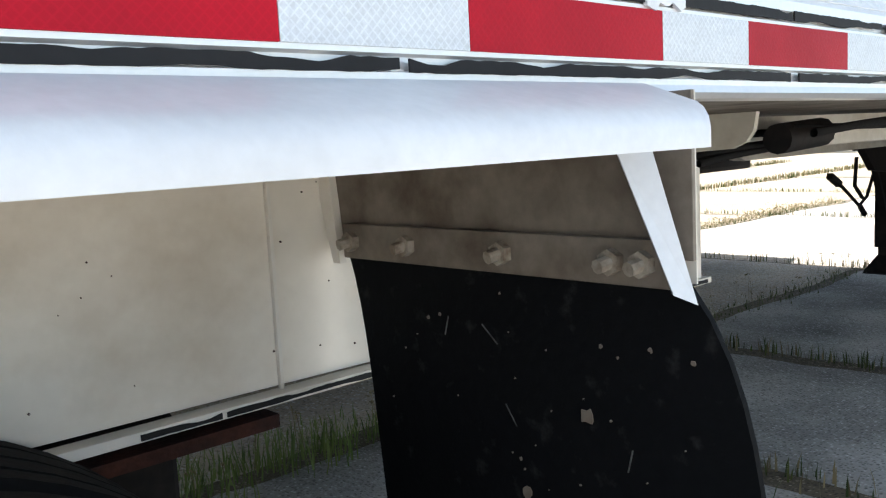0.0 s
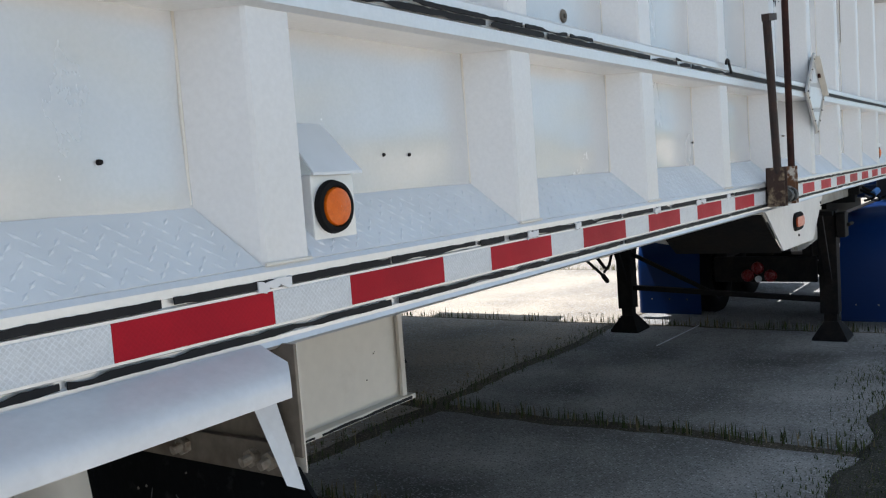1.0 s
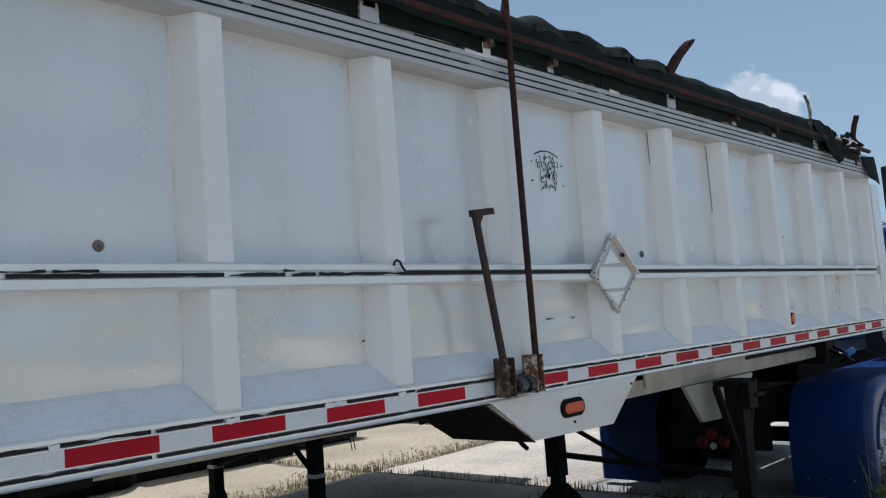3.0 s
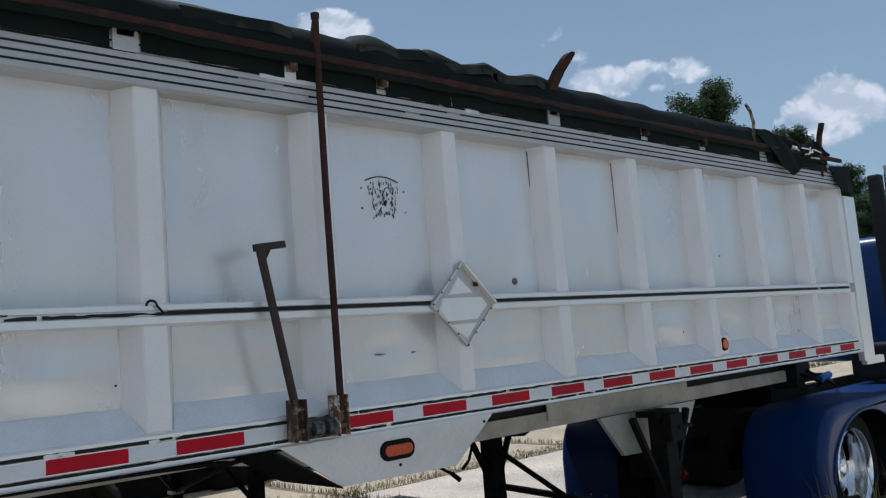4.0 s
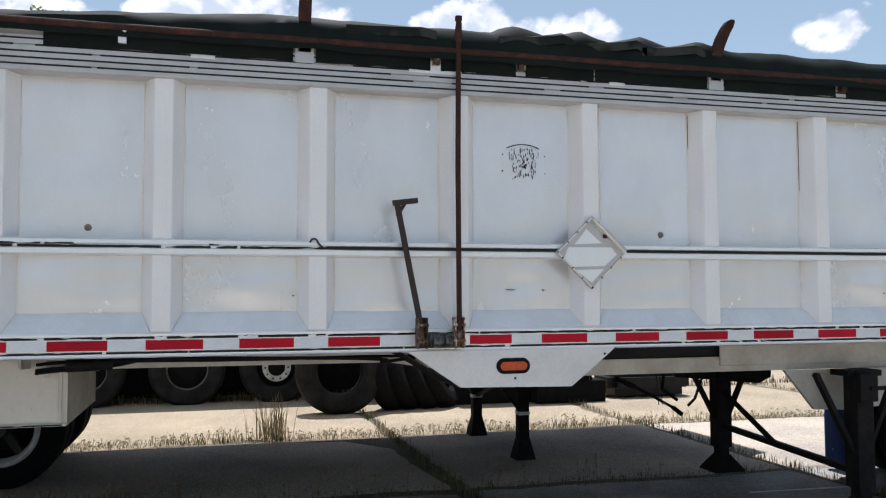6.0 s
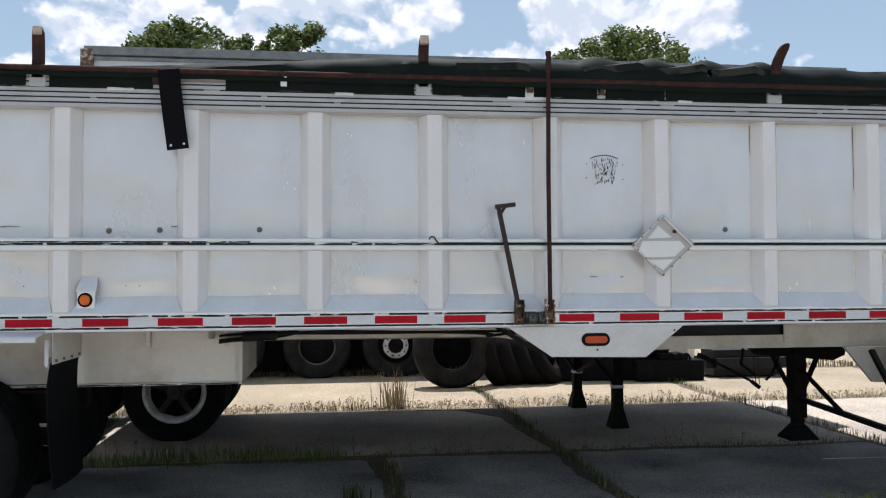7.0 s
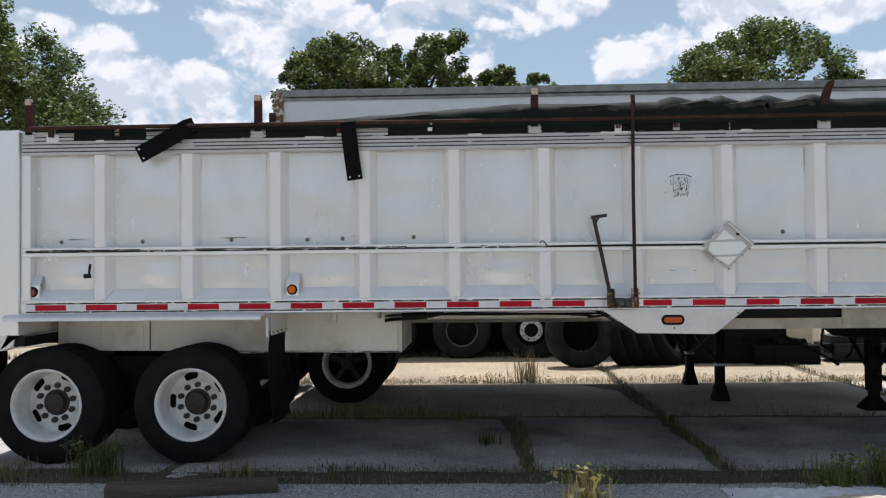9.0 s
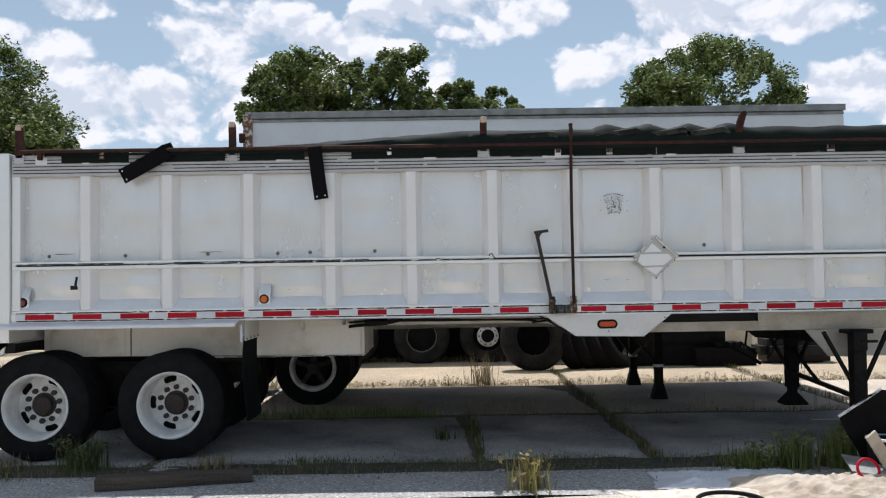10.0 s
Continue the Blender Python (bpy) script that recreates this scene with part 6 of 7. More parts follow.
for k, (x, y, rz, lean) in enumerate(((4.45, 7.85, 62, -16), (4.72, 7.9, 60, -20), (5.0, 7.95, 58, -24), (5.25, 8.0, 58, -27))):
    solo("tyre", TY_DARK, None, "old black truck tyre leaning in a row of others", "tyre",
         m=Matrix.Translation((x, y, 0.49 - 0.001 * abs(lean))) @ Matrix.Rotation(radians(rz), 4, "Z") @ Matrix.Rotation(radians(lean), 4, "X"), group="old truck tyres")

# flatbed and scrap take the near-black that holds their shade
flat = thing("flatbed_trailer", "dark derelict flatbed trailer, its shade put into a near-black colour", "trailer")
part("deck", box(B(), -6.0, 7.0, 8.98, 11.5, 1.15, 1.40, 0.01), M_SHADED_SCRAP, flat)
part("skirt", box(B(), -0.6, 6.2, 9.75, 10.9, 0.02, 1.148, 0.01), M_SHADED_SCRAP, flat)
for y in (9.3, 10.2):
    part("frame_rail", box(B(), -5.5, 6.9, y, y + 0.1, 0.85, 1.148), M_SHADED_SCRAP, flat)
M_RING = mat("pale_wheel_ring", (0.62, 0.62, 0.60), 0.5, dark=(0.25, 0.22, 0.18), scale=10, amount=0.6)
def ring_wheel(r0, r1):
    bm = lathe(B(), [(r0, 0.06), (r0, 0.035), (r0 + 0.01, 0.028), (r1 - 0.01, 0.028), (r1, 0.04), (r1, 0.07)], 40)
    return to_mesh("ring", bm, M_RING, True)
RING = ring_wheel(0.125, 0.205)
ndot = to_mesh("nut", tube(B(), (0, 0.015, 0), (0, 0.03, 0), 0.016, seg=6), M_HUB)
for x, ring in ((1.50, False), (2.84, True), (0.05, False)):
    w = part("wheel", TY, None, flat, "black wheel with pale rim ring", m=Matrix.Translation((x, 9.1, 0.50)) @ Matrix.Scale(1.07, 4))
    if ring:
        part("rim_ring", RING, None, w)
        for k in range(10):
            a = 2 * math.pi * k / 10
            part("wheel_nut", ndot, None, w, m=Matrix.Translation((0.165 * math.cos(a), 0, 0.165 * math.sin(a))))
    else:
        part("rim_ring", to_mesh("ring", lathe(B(), [(0.27, 0.10), (0.285, 0.04), (0.31, 0.02), (0.315, 0.03)], 40), M_ALU_DARK, True), None, w)
    part("hub", to_mesh("hub", lathe(B(), [(0.0005, 0.05), (0.12, 0.06), (0.28, 0.12)], 24), M_SHADED_SCRAP), None, w)
part("axle", tube(B(), (1.50, 9.2, 0.50), (1.50, 10.8, 0.50), 0.07), M_SHADED_SCRAP, flat)

# scrap: engine block, sheet pieces, pale cabinet, dark bonnet
rnd = random.Random(77)
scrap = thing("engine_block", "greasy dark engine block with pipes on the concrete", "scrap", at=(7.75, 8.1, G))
part("block", box(B(), -1.1, 0.05, -0.3, 0.35, 0.0, 0.34, 0.04), M_SHADED_SCRAP, scrap)
part("head", box(B(), -0.7, -0.2, -0.25, 0.2, 0.34, 0.44, 0.03), M_SHADED_SCRAP, scrap)
for k in range(3):
    bm = B()
    x = -0.5 + 0.13 * k
    pts = [(x + 0.06 * math.cos(a), -0.25, 0.34 + 0.10 * math.sin(a)) for a in [math.pi * i / 7 for i in range(8)]]
    for p, q in zip(pts, pts[1:]):
        tube(bm, p, q, 0.02, seg=8)
    part("exhaust_pipe", bm, M_SHADED_SCRAP, scrap, smooth=True)
cabnt = thing("steel_cabinet", "pale beige steel box standing in the yard", "cabinet", at=(8.5, 11.3, G), rz=-32)
part("body", box(B(), -0.62, 0.55, -0.4, 0.5, 0.0, 1.3, 0.02), M_BEIGE, cabnt)
part("door", box(B(), -0.55, 0.1, -0.412, -0.401, 0.08, 1.22, 0.004), M_BEIGE, cabnt)
hood = thing("dark_truck_bonnet", "shiny black truck bonnet lying on its stand", "scrap", at=(8.72, 8.4, G))
bm = B()
box(bm, -0.72, 0.75, -0.35, 0.4, 0.03, 0.46)
bmesh.ops.bevel(bm, geom=bm.edges[:], offset=0.13, segments=4, affect="EDGES")
part("shell", bm, mat("scuffed_black_gloss", (0.006, 0.0065, 0.007), 0.45, dark=(0.02, 0.02, 0.02), scale=6, amount=0.5, coat=0.1, spec=0.2), hood, smooth=True)
part("stand", box(B(), -0.3, 0.5, -0.2, 0.3, 0.0, 0.10, 0.02), M_SHADED_SCRAP, hood)
for dx in (-0.05, 0.01):
    part("rod", tube(B(), (-0.30 + dx, -1.2, 0.0), (-0.28 + dx, -1.1, 0.42), 0.007, seg=6), M_SHADED_SCRAP, hood)
body = thing("old_truck_body", "dark derelict truck body, its shade put into the colour", "truck", at=(6.4, 8.6, G))
part("shell", box(B(), -1.0, 0.9, -0.6, 1.2, 0.40, 1.1, 0.08), M_SHADED_SCRAP, body)
part("sill", box(B(), -1.0, 0.9, -0.55, 1.35, 0.0, 0.46, 0.03), M_SHADED_SCRAP, body)
for x, y, w, h, rz in ((5.55, 8.35, 0.55, 0.22, 6), (6.2, 8.3, 0.5, 0.16, -8)):
    solo("sheet_metal", box(B(), 0, w, 0, 0.02, 0, h, 0.004), M_SILVER, "bent pale sheet-metal offcut on the ground", "scrap", m=pose(x, y, G + 0.002, -28, 0, rz))

# plank, cloth heap and bits beside it
bm = B()
box(bm, -0.64, 0.64, -0.08, 0.08, 0, 0.095, 0.006)
for v in bm.verts:
    v.co.z += 0.006 * noise.noise(Vector((v.co.x * 4, v.co.y * 8, 1)))
    v.co.y += 0.008 * noise.noise(Vector((v.co.x * 3, 0, 4)))
solo("timber_plank", bm, M_WOOD, "weathered grey timber plank lying on the gravel", "plank", m=pose(-0.39, -0.90, G + 0.0, 0, 0.5, 12))

def heap(name, x0, x1, y0, y1, h, seed, mt, label, fold=3.0, nx=70, ny=44):
    bm = B()
    g = []
    for i in range(nx + 1):
        row = []
        for j in range(ny + 1):
            u, w = i / nx, j / ny
            x, y = x0 + (x1 - x0) * u, y0 + (y1 - y0) * w
            rim = min(u, 1 - u, w, 1 - w) * 4
            e = 0.12 * noise.noise(Vector((x * 1.7, y * 1.7, seed)))
            k = max(0.0, min(1.0, rim + e * 2))
            p = Vector(((x * 0.8 + y * 0.5) * fold * 0.75, (y - 0.6 * x) * fold * 1.25, seed))
            rid = 1 - abs(noise.noise(p + 0.35 * noise.noise_vector(p * 1.3))) * 3.0
            rid2 = 1 - abs(noise.noise(p * 2.7 + Vector((0, 5, 0)) + 0.5 * noise.noise_vector(p * 2.1))) * 3.0
            z = h * k * (0.42 + 0.35 * noise.noise(Vector((x * 1.1, y * 1.1, seed + 3))) + 0.20 * rid + 0.09 * rid2) + 0.012 * k * noise.noise(p * 6.1)
            row.append(bm.verts.new((x + 0.10 * noise.noise(p * 0.7) , y + 0.10 * noise.noise(p * 0.7 + Vector((9, 0, 0))), max(0.004, z))))
        g.append(row)
    for i in range(nx):
        for j in range(ny):
            bm.faces.new((g[i][j], g[i + 1][j], g[i + 1][j + 1], g[i][j + 1]))
    ob = solo(name, bm, mt, label, "cloth", m=Matrix.Translation((0, 0, G - 0.012)), smooth=True)
    return ob
heap("canvas", 4.10, 6.3, -2.6, -0.98, 0.20, 3, M_CLOTH, "crumpled dirty cream canvas thrown in a heap on the ground", 2.6, 190, 130)
heap("white_cloth", 3.30, 4.55, -2.3, -1.36, 0.09, 14, mat("dusty_white_cloth", (0.62, 0.57, 0.49), 0.9, dark=(0.42, 0.36, 0.28), scale=6, amount=0.6, bump=0.12, fine=220), "dusty white cloth spread flat beside the canvas", 3.0, 110, 80)
heap("plastic_sheet", 3.60, 4.95, -1.30, -0.70, 0.10, 9, mat("pale_plastic_sheet", (0.62, 0.64, 0.67), 0.5, dark=(0.45, 0.46, 0.48), scale=5, amount=0.5, bump=0.2), "crumpled pale plastic sheet beside the canvas", 3.4, 110, 60)
def hoop(name, c, r, t, mt, label, tilt=0.0):
    k = 10
    prof = [(r + t * math.cos(2 * math.pi * i / k), t * math.sin(2 * math.pi * i / k)) for i in range(k + 1)]
    bm = lathe(B(), prof, 40, Matrix.Translation(c) @ Matrix.Rotation(tilt, 4, "X") @ Matrix.Rotation(radians(90), 4, "X"))
    bmesh.ops.remove_doubles(bm, verts=bm.verts, dist=1e-5)
    return solo(name, bm, mt, label, "cable", smooth=True)
hoop("black_hoop", (3.98, -2.02, 0.03), 0.24, 0.016, M_RUBBER, "black rubber hoop lying on the canvas", 0.02)
hoop("red_cable", (5.28, -1.40, 0.10), 0.085, 0.012, M_RED, "tangled red cable on the scrap", 1.1)
bin_ = thing("black_bucket", "black plastic bucket with a pale rim on the scrap", "bucket", at=(5.58, -1.07, G))
part("body", lathe(B(), [(0.0005, 0.0), (0.11, 0.0), (0.135, 0.33), (0.127, 0.33), (0.105, 0.02), (0.0005, 0.02)], 28, Matrix.Rotation(radians(90), 4, "X")), M_RUBBER, bin_, smooth=True)
part("rim", lathe(B(), [(0.133, 0.315), (0.142, 0.32), (0.142, 0.338), (0.133, 0.34)], 28, Matrix.Rotation(radians(90), 4, "X")), M_SILVER, bin_, smooth=True)
for k, (x, y, rz, rx, w, mt, lab) in enumerate(((5.38, -1.20, -12, 8, 0.34, M_GREYRAIL, "grey sheet offcut on the scrap"), (6.5, -1.2, 10, 8, 0.6, M_GREYRAIL, "grey sheet offcut on the scrap"))):
    solo("sheet_offcut", box(B(), -w / 2, w / 2, -0.2, 0.2, 0, 0.012, 0.003), mt, lab, "scrap", m=pose(x, y, G + 0.12 + 0.02 * k, rx, 8, rz))
solo("broken_board", box(B(), -0.05, 0.05, -0.012, 0.012, 0, 0.34, 0.004), M_CLOTH, "pale broken board leaning on the scrap", "board", m=pose(5.53, -1.25, G + 0.14, 10, -36, 6))
bm = prism(B(), [(5.29, 0.437), (5.335, 0.33), (5.55, -0.04), (6.10, -0.04), (6.10, 0.62), (5.66, 0.662), (5.513, 0.602)], "y", -0.905, -0.89)
bent = solo("bent_sheet", bm, M_SHADED_SCRAP, "dark bent steel sheet standing on edge in the weeds", "scrap")
part("rolled_edge", bar(B(), (5.285, -0.898, 0.44), (5.66, -0.898, 0.668), 0.014, 0.02), M_SILVER, bent, "bright rolled edge")

solo("thin_rod", tube(B(), (6.19, 1.77, G + 0.012), (7.16, 1.71, G + 0.016), 0.005, seg=6), M_SILVER, "thin pale rod lying on the dark slab", "rod", smooth=True)

# power lines beyond the trees
for z, y in ((6.35, 22.0), (6.0, 22.4)):
    bm = B()
    pts = [Vector((x, y, z - 0.25 + 0.25 * ((x - 2) / 30) ** 2)) for x in range(-34, 40, 6)]
    for p, q in zip(pts, pts[1:]):
        tube(bm, p, q, 0.012, seg=5)
    solo("power_line", bm, M_BLACK, "thin dark overhead wire strung across the yard", "cable", group="overhead wires")

# ---- trees ----
def leaves_into(bm, centre, radius, count, size, rnd, flat=0.8):
    for _ in range(count):
        d = Vector((rnd.gauss(0, 1), rnd.gauss(0, 1), rnd.gauss(0, 1) * flat))
        p = centre + d.normalized() * radius * rnd.random() ** 0.45
        a = Vector((rnd.uniform(-1, 1), rnd.uniform(-1, 1), rnd.uniform(-0.6, 0.6))).normalized()
        b = a.cross(Vector((rnd.uniform(-1, 1), rnd.uniform(-1, 1), rnd.uniform(-1, 1)))).normalized()
        s = size * rnd.uniform(0.6, 1.3)
        bm.faces.new([bm.verts.new(p - a * s), bm.verts.new(p + b * s * 0.42), bm.verts.new(p + a * s), bm.verts.new(p - b * s * 0.42)])


def leaf_cloud(name, clumps, size, material, seed, flat=0.8, slim=0.45):
    """One mesh of many small leaf blades: clumps are (centre, radius, count)."""
    rg = np.random.default_rng(seed)
    cs = np.concatenate([np.repeat(np.array([c[0]], float), c[2], 0) for c in clumps])
    rs = np.concatenate([np.full(c[2], c[1]) for c in clumps])
    n = len(cs)
    d = rg.normal(size=(n, 3)) * (1, 1, flat)
    d /= np.linalg.norm(d, axis=1, keepdims=True)
    p = cs + d * (rs * rg.random(n) ** 0.42)[:, None]
    a = rg.uniform(-1, 1, (n, 3)) * (1, 1, 0.6)
    a /= np.linalg.norm(a, axis=1, keepdims=True)
    b = np.cross(a, rg.uniform(-1, 1, (n, 3)))
    b /= np.linalg.norm(b, axis=1, keepdims=True) + 1e-9
    s = (size * rg.uniform(0.6, 1.3, n))[:, None]
    v = np.stack([p - a * s, p + b * s * slim, p + a * s, p - b * s * slim], 1).reshape(-1, 3)
    me = bpy.data.meshes.new(name)
    me.from_pydata(v.tolist(), [], np.arange(4 * n).reshape(-1, 4).tolist())
    me.materials.append(material)
    return me


def broad_tree(x, y, height, spread, seed, base=0.42, leaf=0.15, dens=1.0, label="broad leafy green tree beyond the trailers"):
    rnd = random.Random(seed)
    t = thing("tree", label, "tree", at=(x, y, -0.3), group="trees behind the yard")
    bm = B()
    top = Vector((rnd.uniform(-0.3, 0.3), 0, height * 0.72))
    tube(bm, (0, 0, 0), (0.05, 0, height * base), 0.26, 0.19, 10)
    tube(bm, (0.05, 0, height * base), top, 0.19, 0.05, 8)
    tips = [top + Vector((0, 0, height * 0.12))]
    for k in range(16):
        h = rnd.uniform(base * 0.85, 0.72)
        a = 2 * math.pi * k / 16 + rnd.uniform(-0.3, 0.3)
        reach = spread * rnd.uniform(0.45, 0.95) * (1 - 0.35 * max(0, h - 0.55) / 0.2)
        p0 = Vector((0.05, 0, height * h))
        p1 = p0 + Vector((math.cos(a) * reach, math.sin(a) * reach, height * rnd.uniform(0.06, 0.24)))
        tube(bm, p0, p1, 0.085, 0.02, 6)
        tips.append(p1)
        for _ in range(2):
            p2 = p0.lerp(p1, rnd.uniform(0.45, 0.8)) + Vector((rnd.uniform(-1, 1), rnd.uniform(-1, 1), rnd.uniform(0.2, 1.1))) * spread * 0.28
            tube(bm, p0.lerp(p1, 0.5), p2, 0.04, 0.012, 5)
            tips.append(p2)
    part("trunk", bm, M_BARK, t)
    cl = []
    for p in tips:
        for _ in range(4):
            c = p + Vector((rnd.uniform(-1, 1), rnd.uniform(-1, 1), rnd.uniform(-0.6, 0.7))) * spread * 0.2
            cl.append((c, spread * rnd.uniform(0.08, 0.16), int(200 * dens)))
    for _ in range(95):
        d = Vector((rnd.gauss(0, 1), rnd.gauss(0, 1), rnd.gauss(0, 1))).normalized()
        c = Vector((d.x * spread * 0.86, d.y * spread * 0.86, height * 0.70 + d.z * height * (0.21 if d.z > 0 else 0.24)))
        cl.append((c, spread * rnd.uniform(0.08, 0.17), int(240 * dens)))
    part("crown", leaf_cloud("crown", cl, leaf * 0.52, M_LEAF, seed), None, t)
    return t


broad_tree(-3.2, 25.0, 11.7, 2.9, 1, leaf=0.17, dens=0.7)
broad_tree(-0.3, 26.0, 12.0, 2.4, 6, leaf=0.17, dens=0.8)
broad_tree(2.3, 25.5, 10.4, 1.8, 2, leaf=0.17, dens=0.7)
broad_tree(4.1, 26.5, 10.6, 1.8, 7, leaf=0.15, dens=0.7)
broad_tree(12.3, 24.5, 11.6, 3.6, 3, leaf=0.17, dens=1.1)
broad_tree(10.2, 25.5, 9.9, 1.9, 21, leaf=0.17, dens=0.6)
broad_tree(15.3, 25.5, 9.9, 1.7, 22, leaf=0.17, dens=0.5)
broad_tree(-16.2, 23.0, 12.2, 4.2, 4, leaf=0.17, dens=1.0)
broad_tree(-13.2, 24.0, 8.6, 2.2, 9, leaf=0.15, dens=0.7)
broad_tree(-6.6, 25.0, 6.6, 1.0, 19, leaf=0.15, dens=0.4, label="small leafy tree beyond the white trailer")


def pine_tree(x, y, height, seed, spread=2.6):
    rnd = random.Random(seed)
    t = thing("pine_tree", "tall dark pine with open clumped branches", "tree", at=(x, y, -0.3), group="pines beyond the truck")
    bm, cl = B(), []
    tube(bm, (0, 0, 0), (0, 0, height * 0.96), 0.24, 0.05, 8)
    for k in range(44):
        h = height * rnd.uniform(0.6, 0.98)
        a = rnd.uniform(0, 2 * math.pi)
        reach = spread * rnd.uniform(0.4, 1.0) * (1.15 - (h / height) * 0.75)
        p0, p1 = Vector((0, 0, h)), Vector((math.cos(a) * reach, math.sin(a) * reach, h + rnd.uniform(0.0, 0.8)))
        tube(bm, p0, p1, 0.05, 0.015, 5)
        for f in (0.55, 0.8, 1.0):
            cl.append((p0.lerp(p1, f) + Vector((0, 0, 0.15)), 0.60, 330))
    part("trunk", bm, M_BARK, t)
    part("crown", leaf_cloud("crown", cl, 0.115, M_PINE, seed, 0.65, 0.22), None, t)


pine_tree(41.0, 19.3, 13.4, 11, 4.4)
pine_tree(60.5, 23.6, 14.6, 13, 2.2)
pine_tree(64.0, 21.6, 11.4, 14, 2.6)
pine_tree(60.0, 18.6, 9.0, 15, 2.2)
pine_tree(66.0, 6.9, 8.0, 16, 2.6)
pine_tree(67.0, 4.6, 7.2, 17, 2.2)

# distant woods round the yard
cl = []
rnd = random.Random(5)
for k in range(260):
    a = rnd.uniform(0, 2 * math.pi)
    r = rnd.uniform(85, 120)
    h = rnd.uniform(3, 6.5)
    cl.append((Vector((r * math.cos(a), r * math.sin(a), h * 0.5)), h * 0.75, 110))
solo("far_woods", leaf_cloud("far_woods", cl, 0.5, M_LEAF, 5, 0.9), None, "low belt of distant green woods round the yard", "woods", kind="stuff")

# ---- weeds and grass ----
def blades(bm, x, y, z, n, h, spread, rnd, lean=0.35, w=0.0035):
    for _ in range(n):
        p = Vector((x + rnd.gauss(0, spread), y + rnd.gauss(0, spread), z))
        hh = h * rnd.uniform(0.45, 1.15)
        a = rnd.uniform(0, 2 * math.pi)
        d = Vector((math.cos(a), math.sin(a), 0))
        s = Vector((-d.y, d.x, 0)) * w * rnd.uniform(0.7, 1.6)
        k = rnd.uniform(0.05, lean) * hh
        m1, m2 = p + Vector((0, 0, hh * 0.55)) + d * k * 0.35, p + Vector((0, 0, hh)) + d * k
        q = [bm.verts.new(c) for c in (p - s, p + s, m1 + s * 0.8, m1 - s * 0.8, m2)]
        bm.faces.new(q[:4]); bm.faces.new((q[3], q[2], q[4]))


def heads(bm, x, y, z, n, h, spread, rnd):
    """Seed heads: thin stalks with small dark clumps."""
    for _ in range(n):
        p = Vector((x + rnd.gauss(0, spread), y + rnd.gauss(0, spread), z))
        hh = h * rnd.uniform(0.6, 1.2)
        tip = p + Vector((rnd.uniform(-0.04, 0.04), rnd.uniform(-0.04, 0.04), hh))
        s = Vector((0.002, 0, 0))
        bm.faces.new([bm.verts.new(c) for c in (p - s, p + s, tip + s, tip - s)])
        leaves_into(bm, tip - Vector((0, 0, 0.015)), 0.022, 5, 0.012, rnd)


rnd = random.Random(31)
green, dry, lush = B(), B(), B()
# along the joint at the far edge of the shade
x = -9.0
while x < 14:
    dens = 0.6 + 0.8 * abs(noise.noise(Vector((x * 0.9, 0, 0))))
    y = 5.56 + 0.10 * noise.noise(Vector((x, 2, 0)))
    tall = 0.55 + 1.1 * abs(noise.noise(Vector((x * 1.7, 8, 0))))
    blades(dry, x, y + 0.08, -0.05, int(13 * dens), 0.085 * tall, 0.09, rnd, w=0.0024)
    blades(green, x, y + 0.02, -0.05, int(16 * dens), 0.06 * tall, 0.09, rnd, w=0.0026)
    heads(dry, x, y + 0.1, -0.05, int(5 * dens), 0.12 * tall, 0.10, rnd)
    x += 0.055
# joint under the trailer, thick green at the rear
x = -1.2
while x < 6.9:
    dens = 1.0 if x < 1.8 else 0.28
    blades(lush if x < 1.8 else green, x, 2.60 + rnd.gauss(0, 0.10 if x < 1.8 else 0.03), -0.05, int(20 * dens), (0.17 if x < 1.8 else 0.07) * (0.5 + 1.2 * abs(noise.noise(Vector((x * 2.3, 1, 0))))), 0.08, rnd, 0.6, 0.003)
    if rnd.random() < 0.3:
        heads(dry, x, 2.52, -0.05, 1, 0.2, 0.1, rnd)
    x += 0.04
# joints across
for xj, y0, y1, dens in ((3.92, -0.5, 5.5, 7), (2.24, -0.5, 2.5, 7), (7.22, -0.5, 9.5, 6), (-0.9, 2.5, 9, 4), (3.92, 5.5, 14, 5), (7.22, 9.5, 18, 5), (11.6, 2.5, 18, 6), (16.2, 2.5, 18, 6)):
    y = y0
    while y < y1:
        blades(green, xj + rnd.gauss(0, 0.03), y, -0.05, rnd.randint(0, dens), 0.09, 0.025, rnd)
        blades(dry, xj + rnd.gauss(0, 0.03), y, -0.05, rnd.randint(0, dens // 2), 0.10, 0.03, rnd)
        y += 0.05
# joints along, far slabs
for yj in (9.6, 14.0, 18.5, 23.5):
    x = -8.0
    while x < 30:
        blades(dry, x, yj + rnd.gauss(0, 0.06), -0.05, 5, 0.16, 0.08, rnd, w=0.008)
        blades(green, x, yj + rnd.gauss(0, 0.06), -0.05, 4, 0.15, 0.08, rnd, w=0.008)
        x += 0.10
# between the slabs and the gravel
x = -4.0
while x < 9:
    dens = 0.5 + abs(noise.noise(Vector((x * 0.8, 5, 0)))) * 1.4
    tall = 0.4 + 1.3 * abs(noise.noise(Vector((x * 2.1, 4, 0))))
    blades(green, x, -0.30 + rnd.gauss(0, 0.10), -0.045, int(46 * dens), 0.075 * tall, 0.13, rnd, 0.8, 0.0026)
    blades(dry, x, -0.42 + rnd.gauss(0, 0.08), -0.05, int(7 * dens), 0.12 * tall, 0.10, rnd, 0.9, 0.0022)
    x += 0.04
solo("grass", green, M_GRASS, "green weeds growing in the slab joints", "grass", kind="stuff")
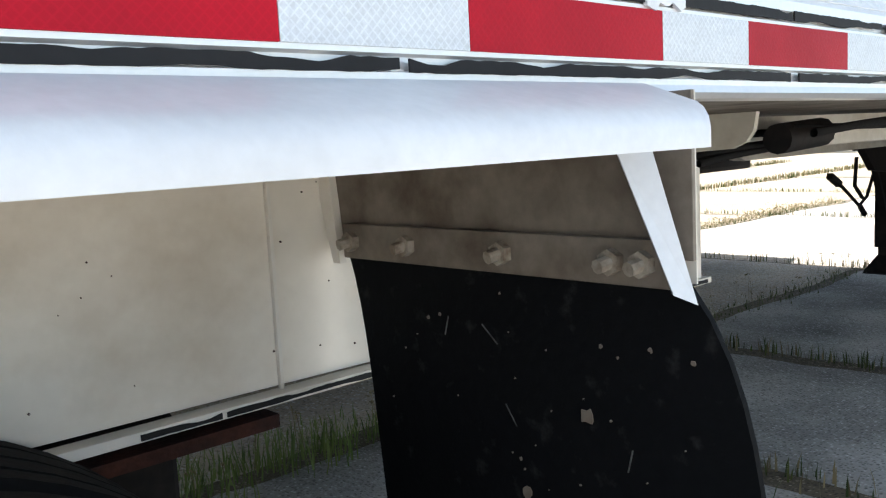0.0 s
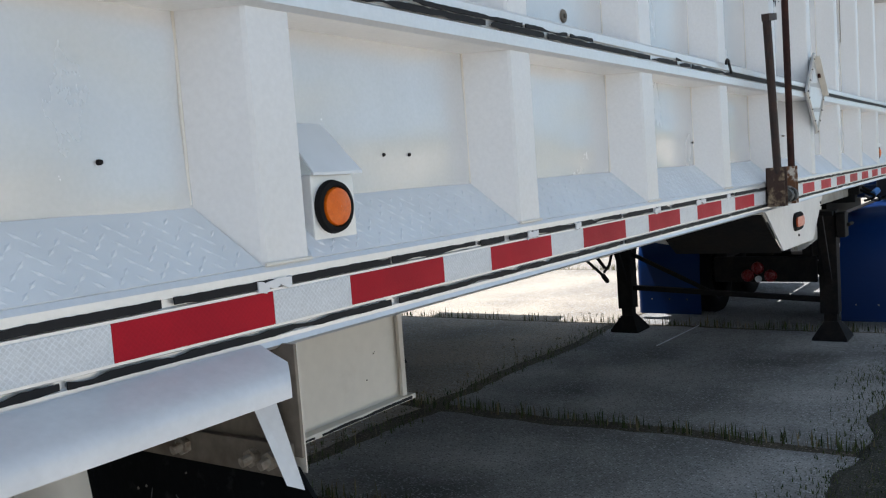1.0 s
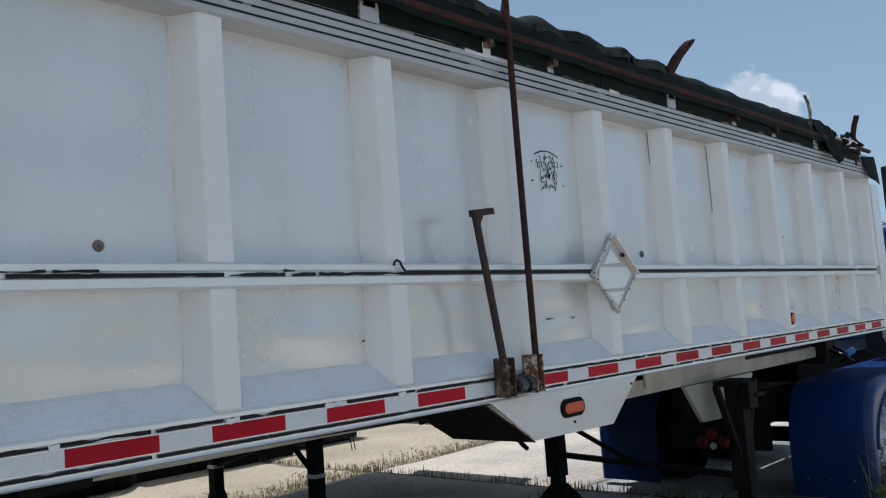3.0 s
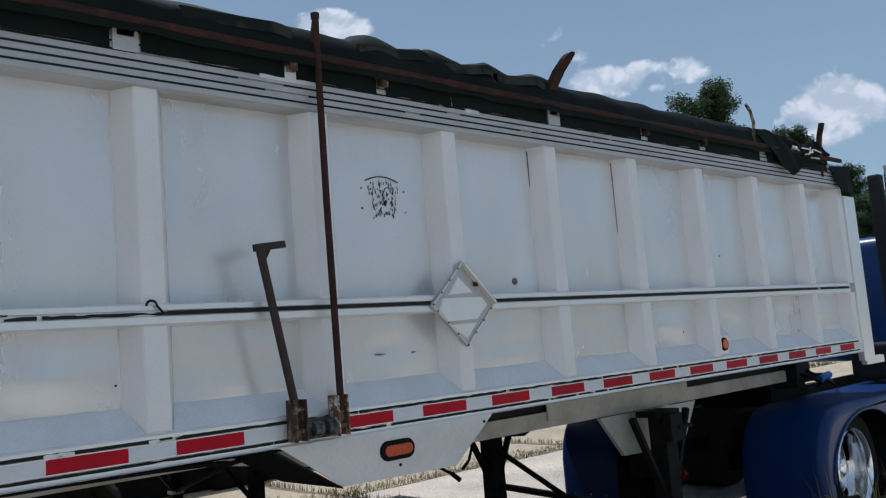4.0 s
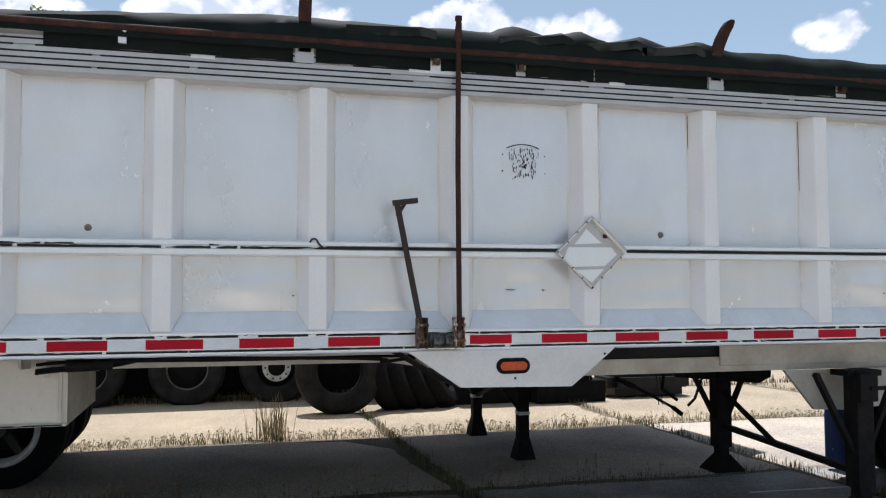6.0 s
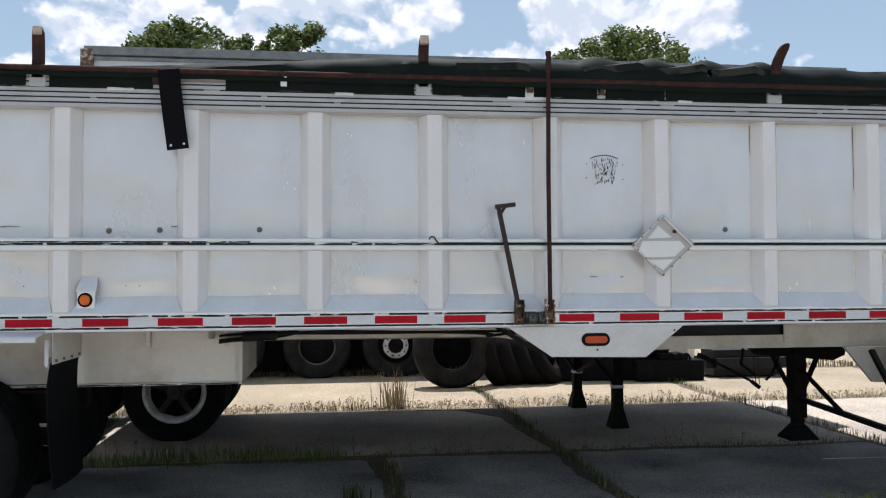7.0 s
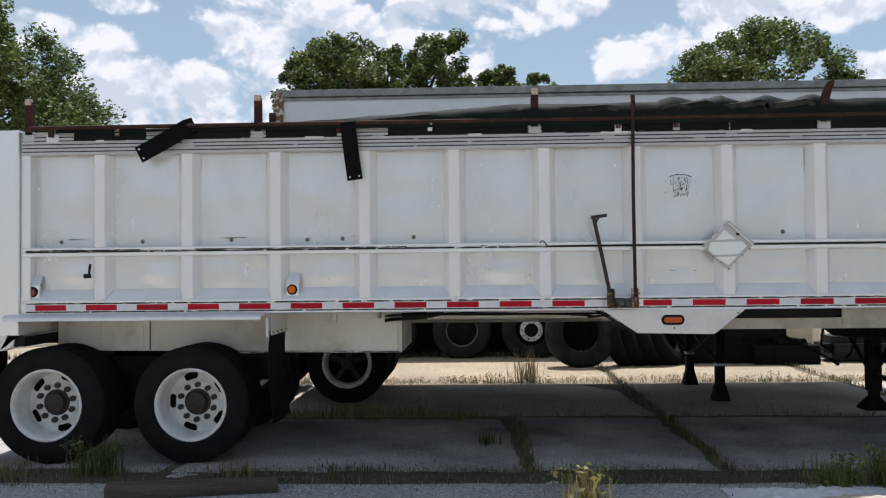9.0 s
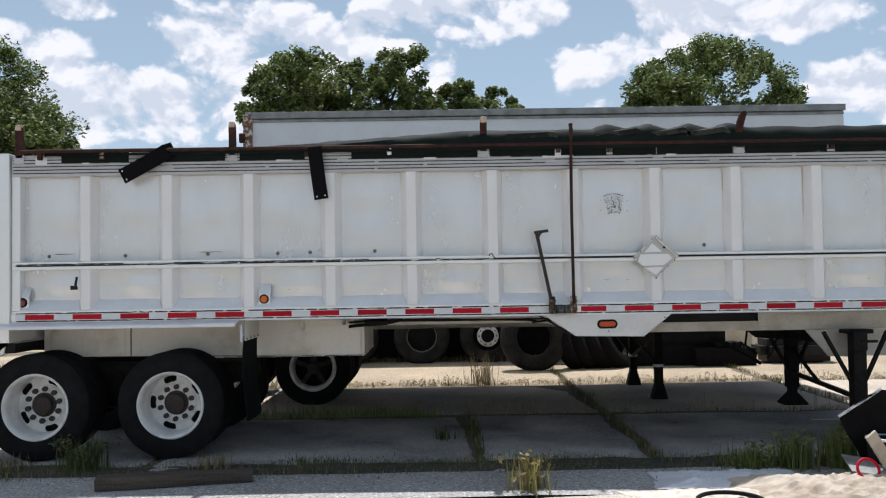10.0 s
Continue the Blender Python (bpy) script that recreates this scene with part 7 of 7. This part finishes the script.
solo("lit_lush_grass", lush, M_LUSH, "lush green grass in the joint beneath the side box, brightened by colour", "grass", kind="stuff")
solo("dry_grass", dry, M_DRY, "dry seed grass along the slab joints", "grass", kind="stuff")


def weed(x, y, h, spread, n, seed, mt, label, leafy=0):
    rnd = random.Random(seed)
    bm = B()
    blades(bm, 0, 0, 0, n, h, spread, rnd, 0.5, 0.005)
    for _ in range(leafy):
        c = Vector((rnd.gauss(0, spread), rnd.gauss(0, spread), h * rnd.uniform(0.3, 1.0)))
        leaves_into(bm, c, 0.07, 9, 0.03, rnd)
        q = Vector((rnd.gauss(0, spread), rnd.gauss(0, spread), 0)) * 0.5
        bm.faces.new([bm.verts.new(p) for p in (q - Vector((0.003, 0, 0)), q + Vector((0.003, 0, 0)), c + Vector((0.002, 0, 0.03)), c - Vector((0.002, 0, -0.03)))])
    solo("weed", bm, mt, label, "weed", m=Matrix.Translation((x, y, -0.06)), group="weed clumps")


weed(2.55, 5.75, 0.5, 0.10, 90, 1, M_DRY, "tall dry yellow weed clump on the concrete")
weed(2.60, -1.25, 0.30, 0.08, 110, 2, M_YELLOW_WEED, "yellow-green weed tuft at the gravel's edge", 12)
weed(-1.40, -0.30, 0.34, 0.10, 120, 3, M_GRASS, "green weed clump beside the trailer tyres", 14)
weed(4.62, -0.58, 0.20, 0.09, 240, 14, M_BUSH, "low bushy green weed at the slabs' edge", 8)
weed(5.02, -0.60, 0.30, 0.075, 300, 4, M_BUSH, "bushy yellow-green weed growing beside the slabs", 10)
weed(5.42, -0.60, 0.36, 0.075, 300, 12, M_BUSH, "bushy green weed growing beside the slabs", 10)
weed(5.95, -0.68, 0.46, 0.085, 300, 5, M_BUSH, "tall bushy green weed growing beside the slabs", 12)
weed(6.55, -0.64, 0.52, 0.09, 300, 6, M_BUSH, "tall feathery yellow-green weed near the truck", 12)
weed(7.4, -0.62, 0.6, 0.2, 120, 7, M_DRY, "dry tan weed clump near the truck")
weed(-2.2, -0.42, 0.20, 0.12, 90, 8, M_DRY, "dry grass clump beside the rear tyre")
weed(-0.2, -0.40, 0.20, 0.10, 70, 9, M_DRY, "dry grass clump beside the front tyre")
weed(1.9, 1.0, 0.16, 0.06, 40, 10, M_GRASS, "small weed in the slab crack")
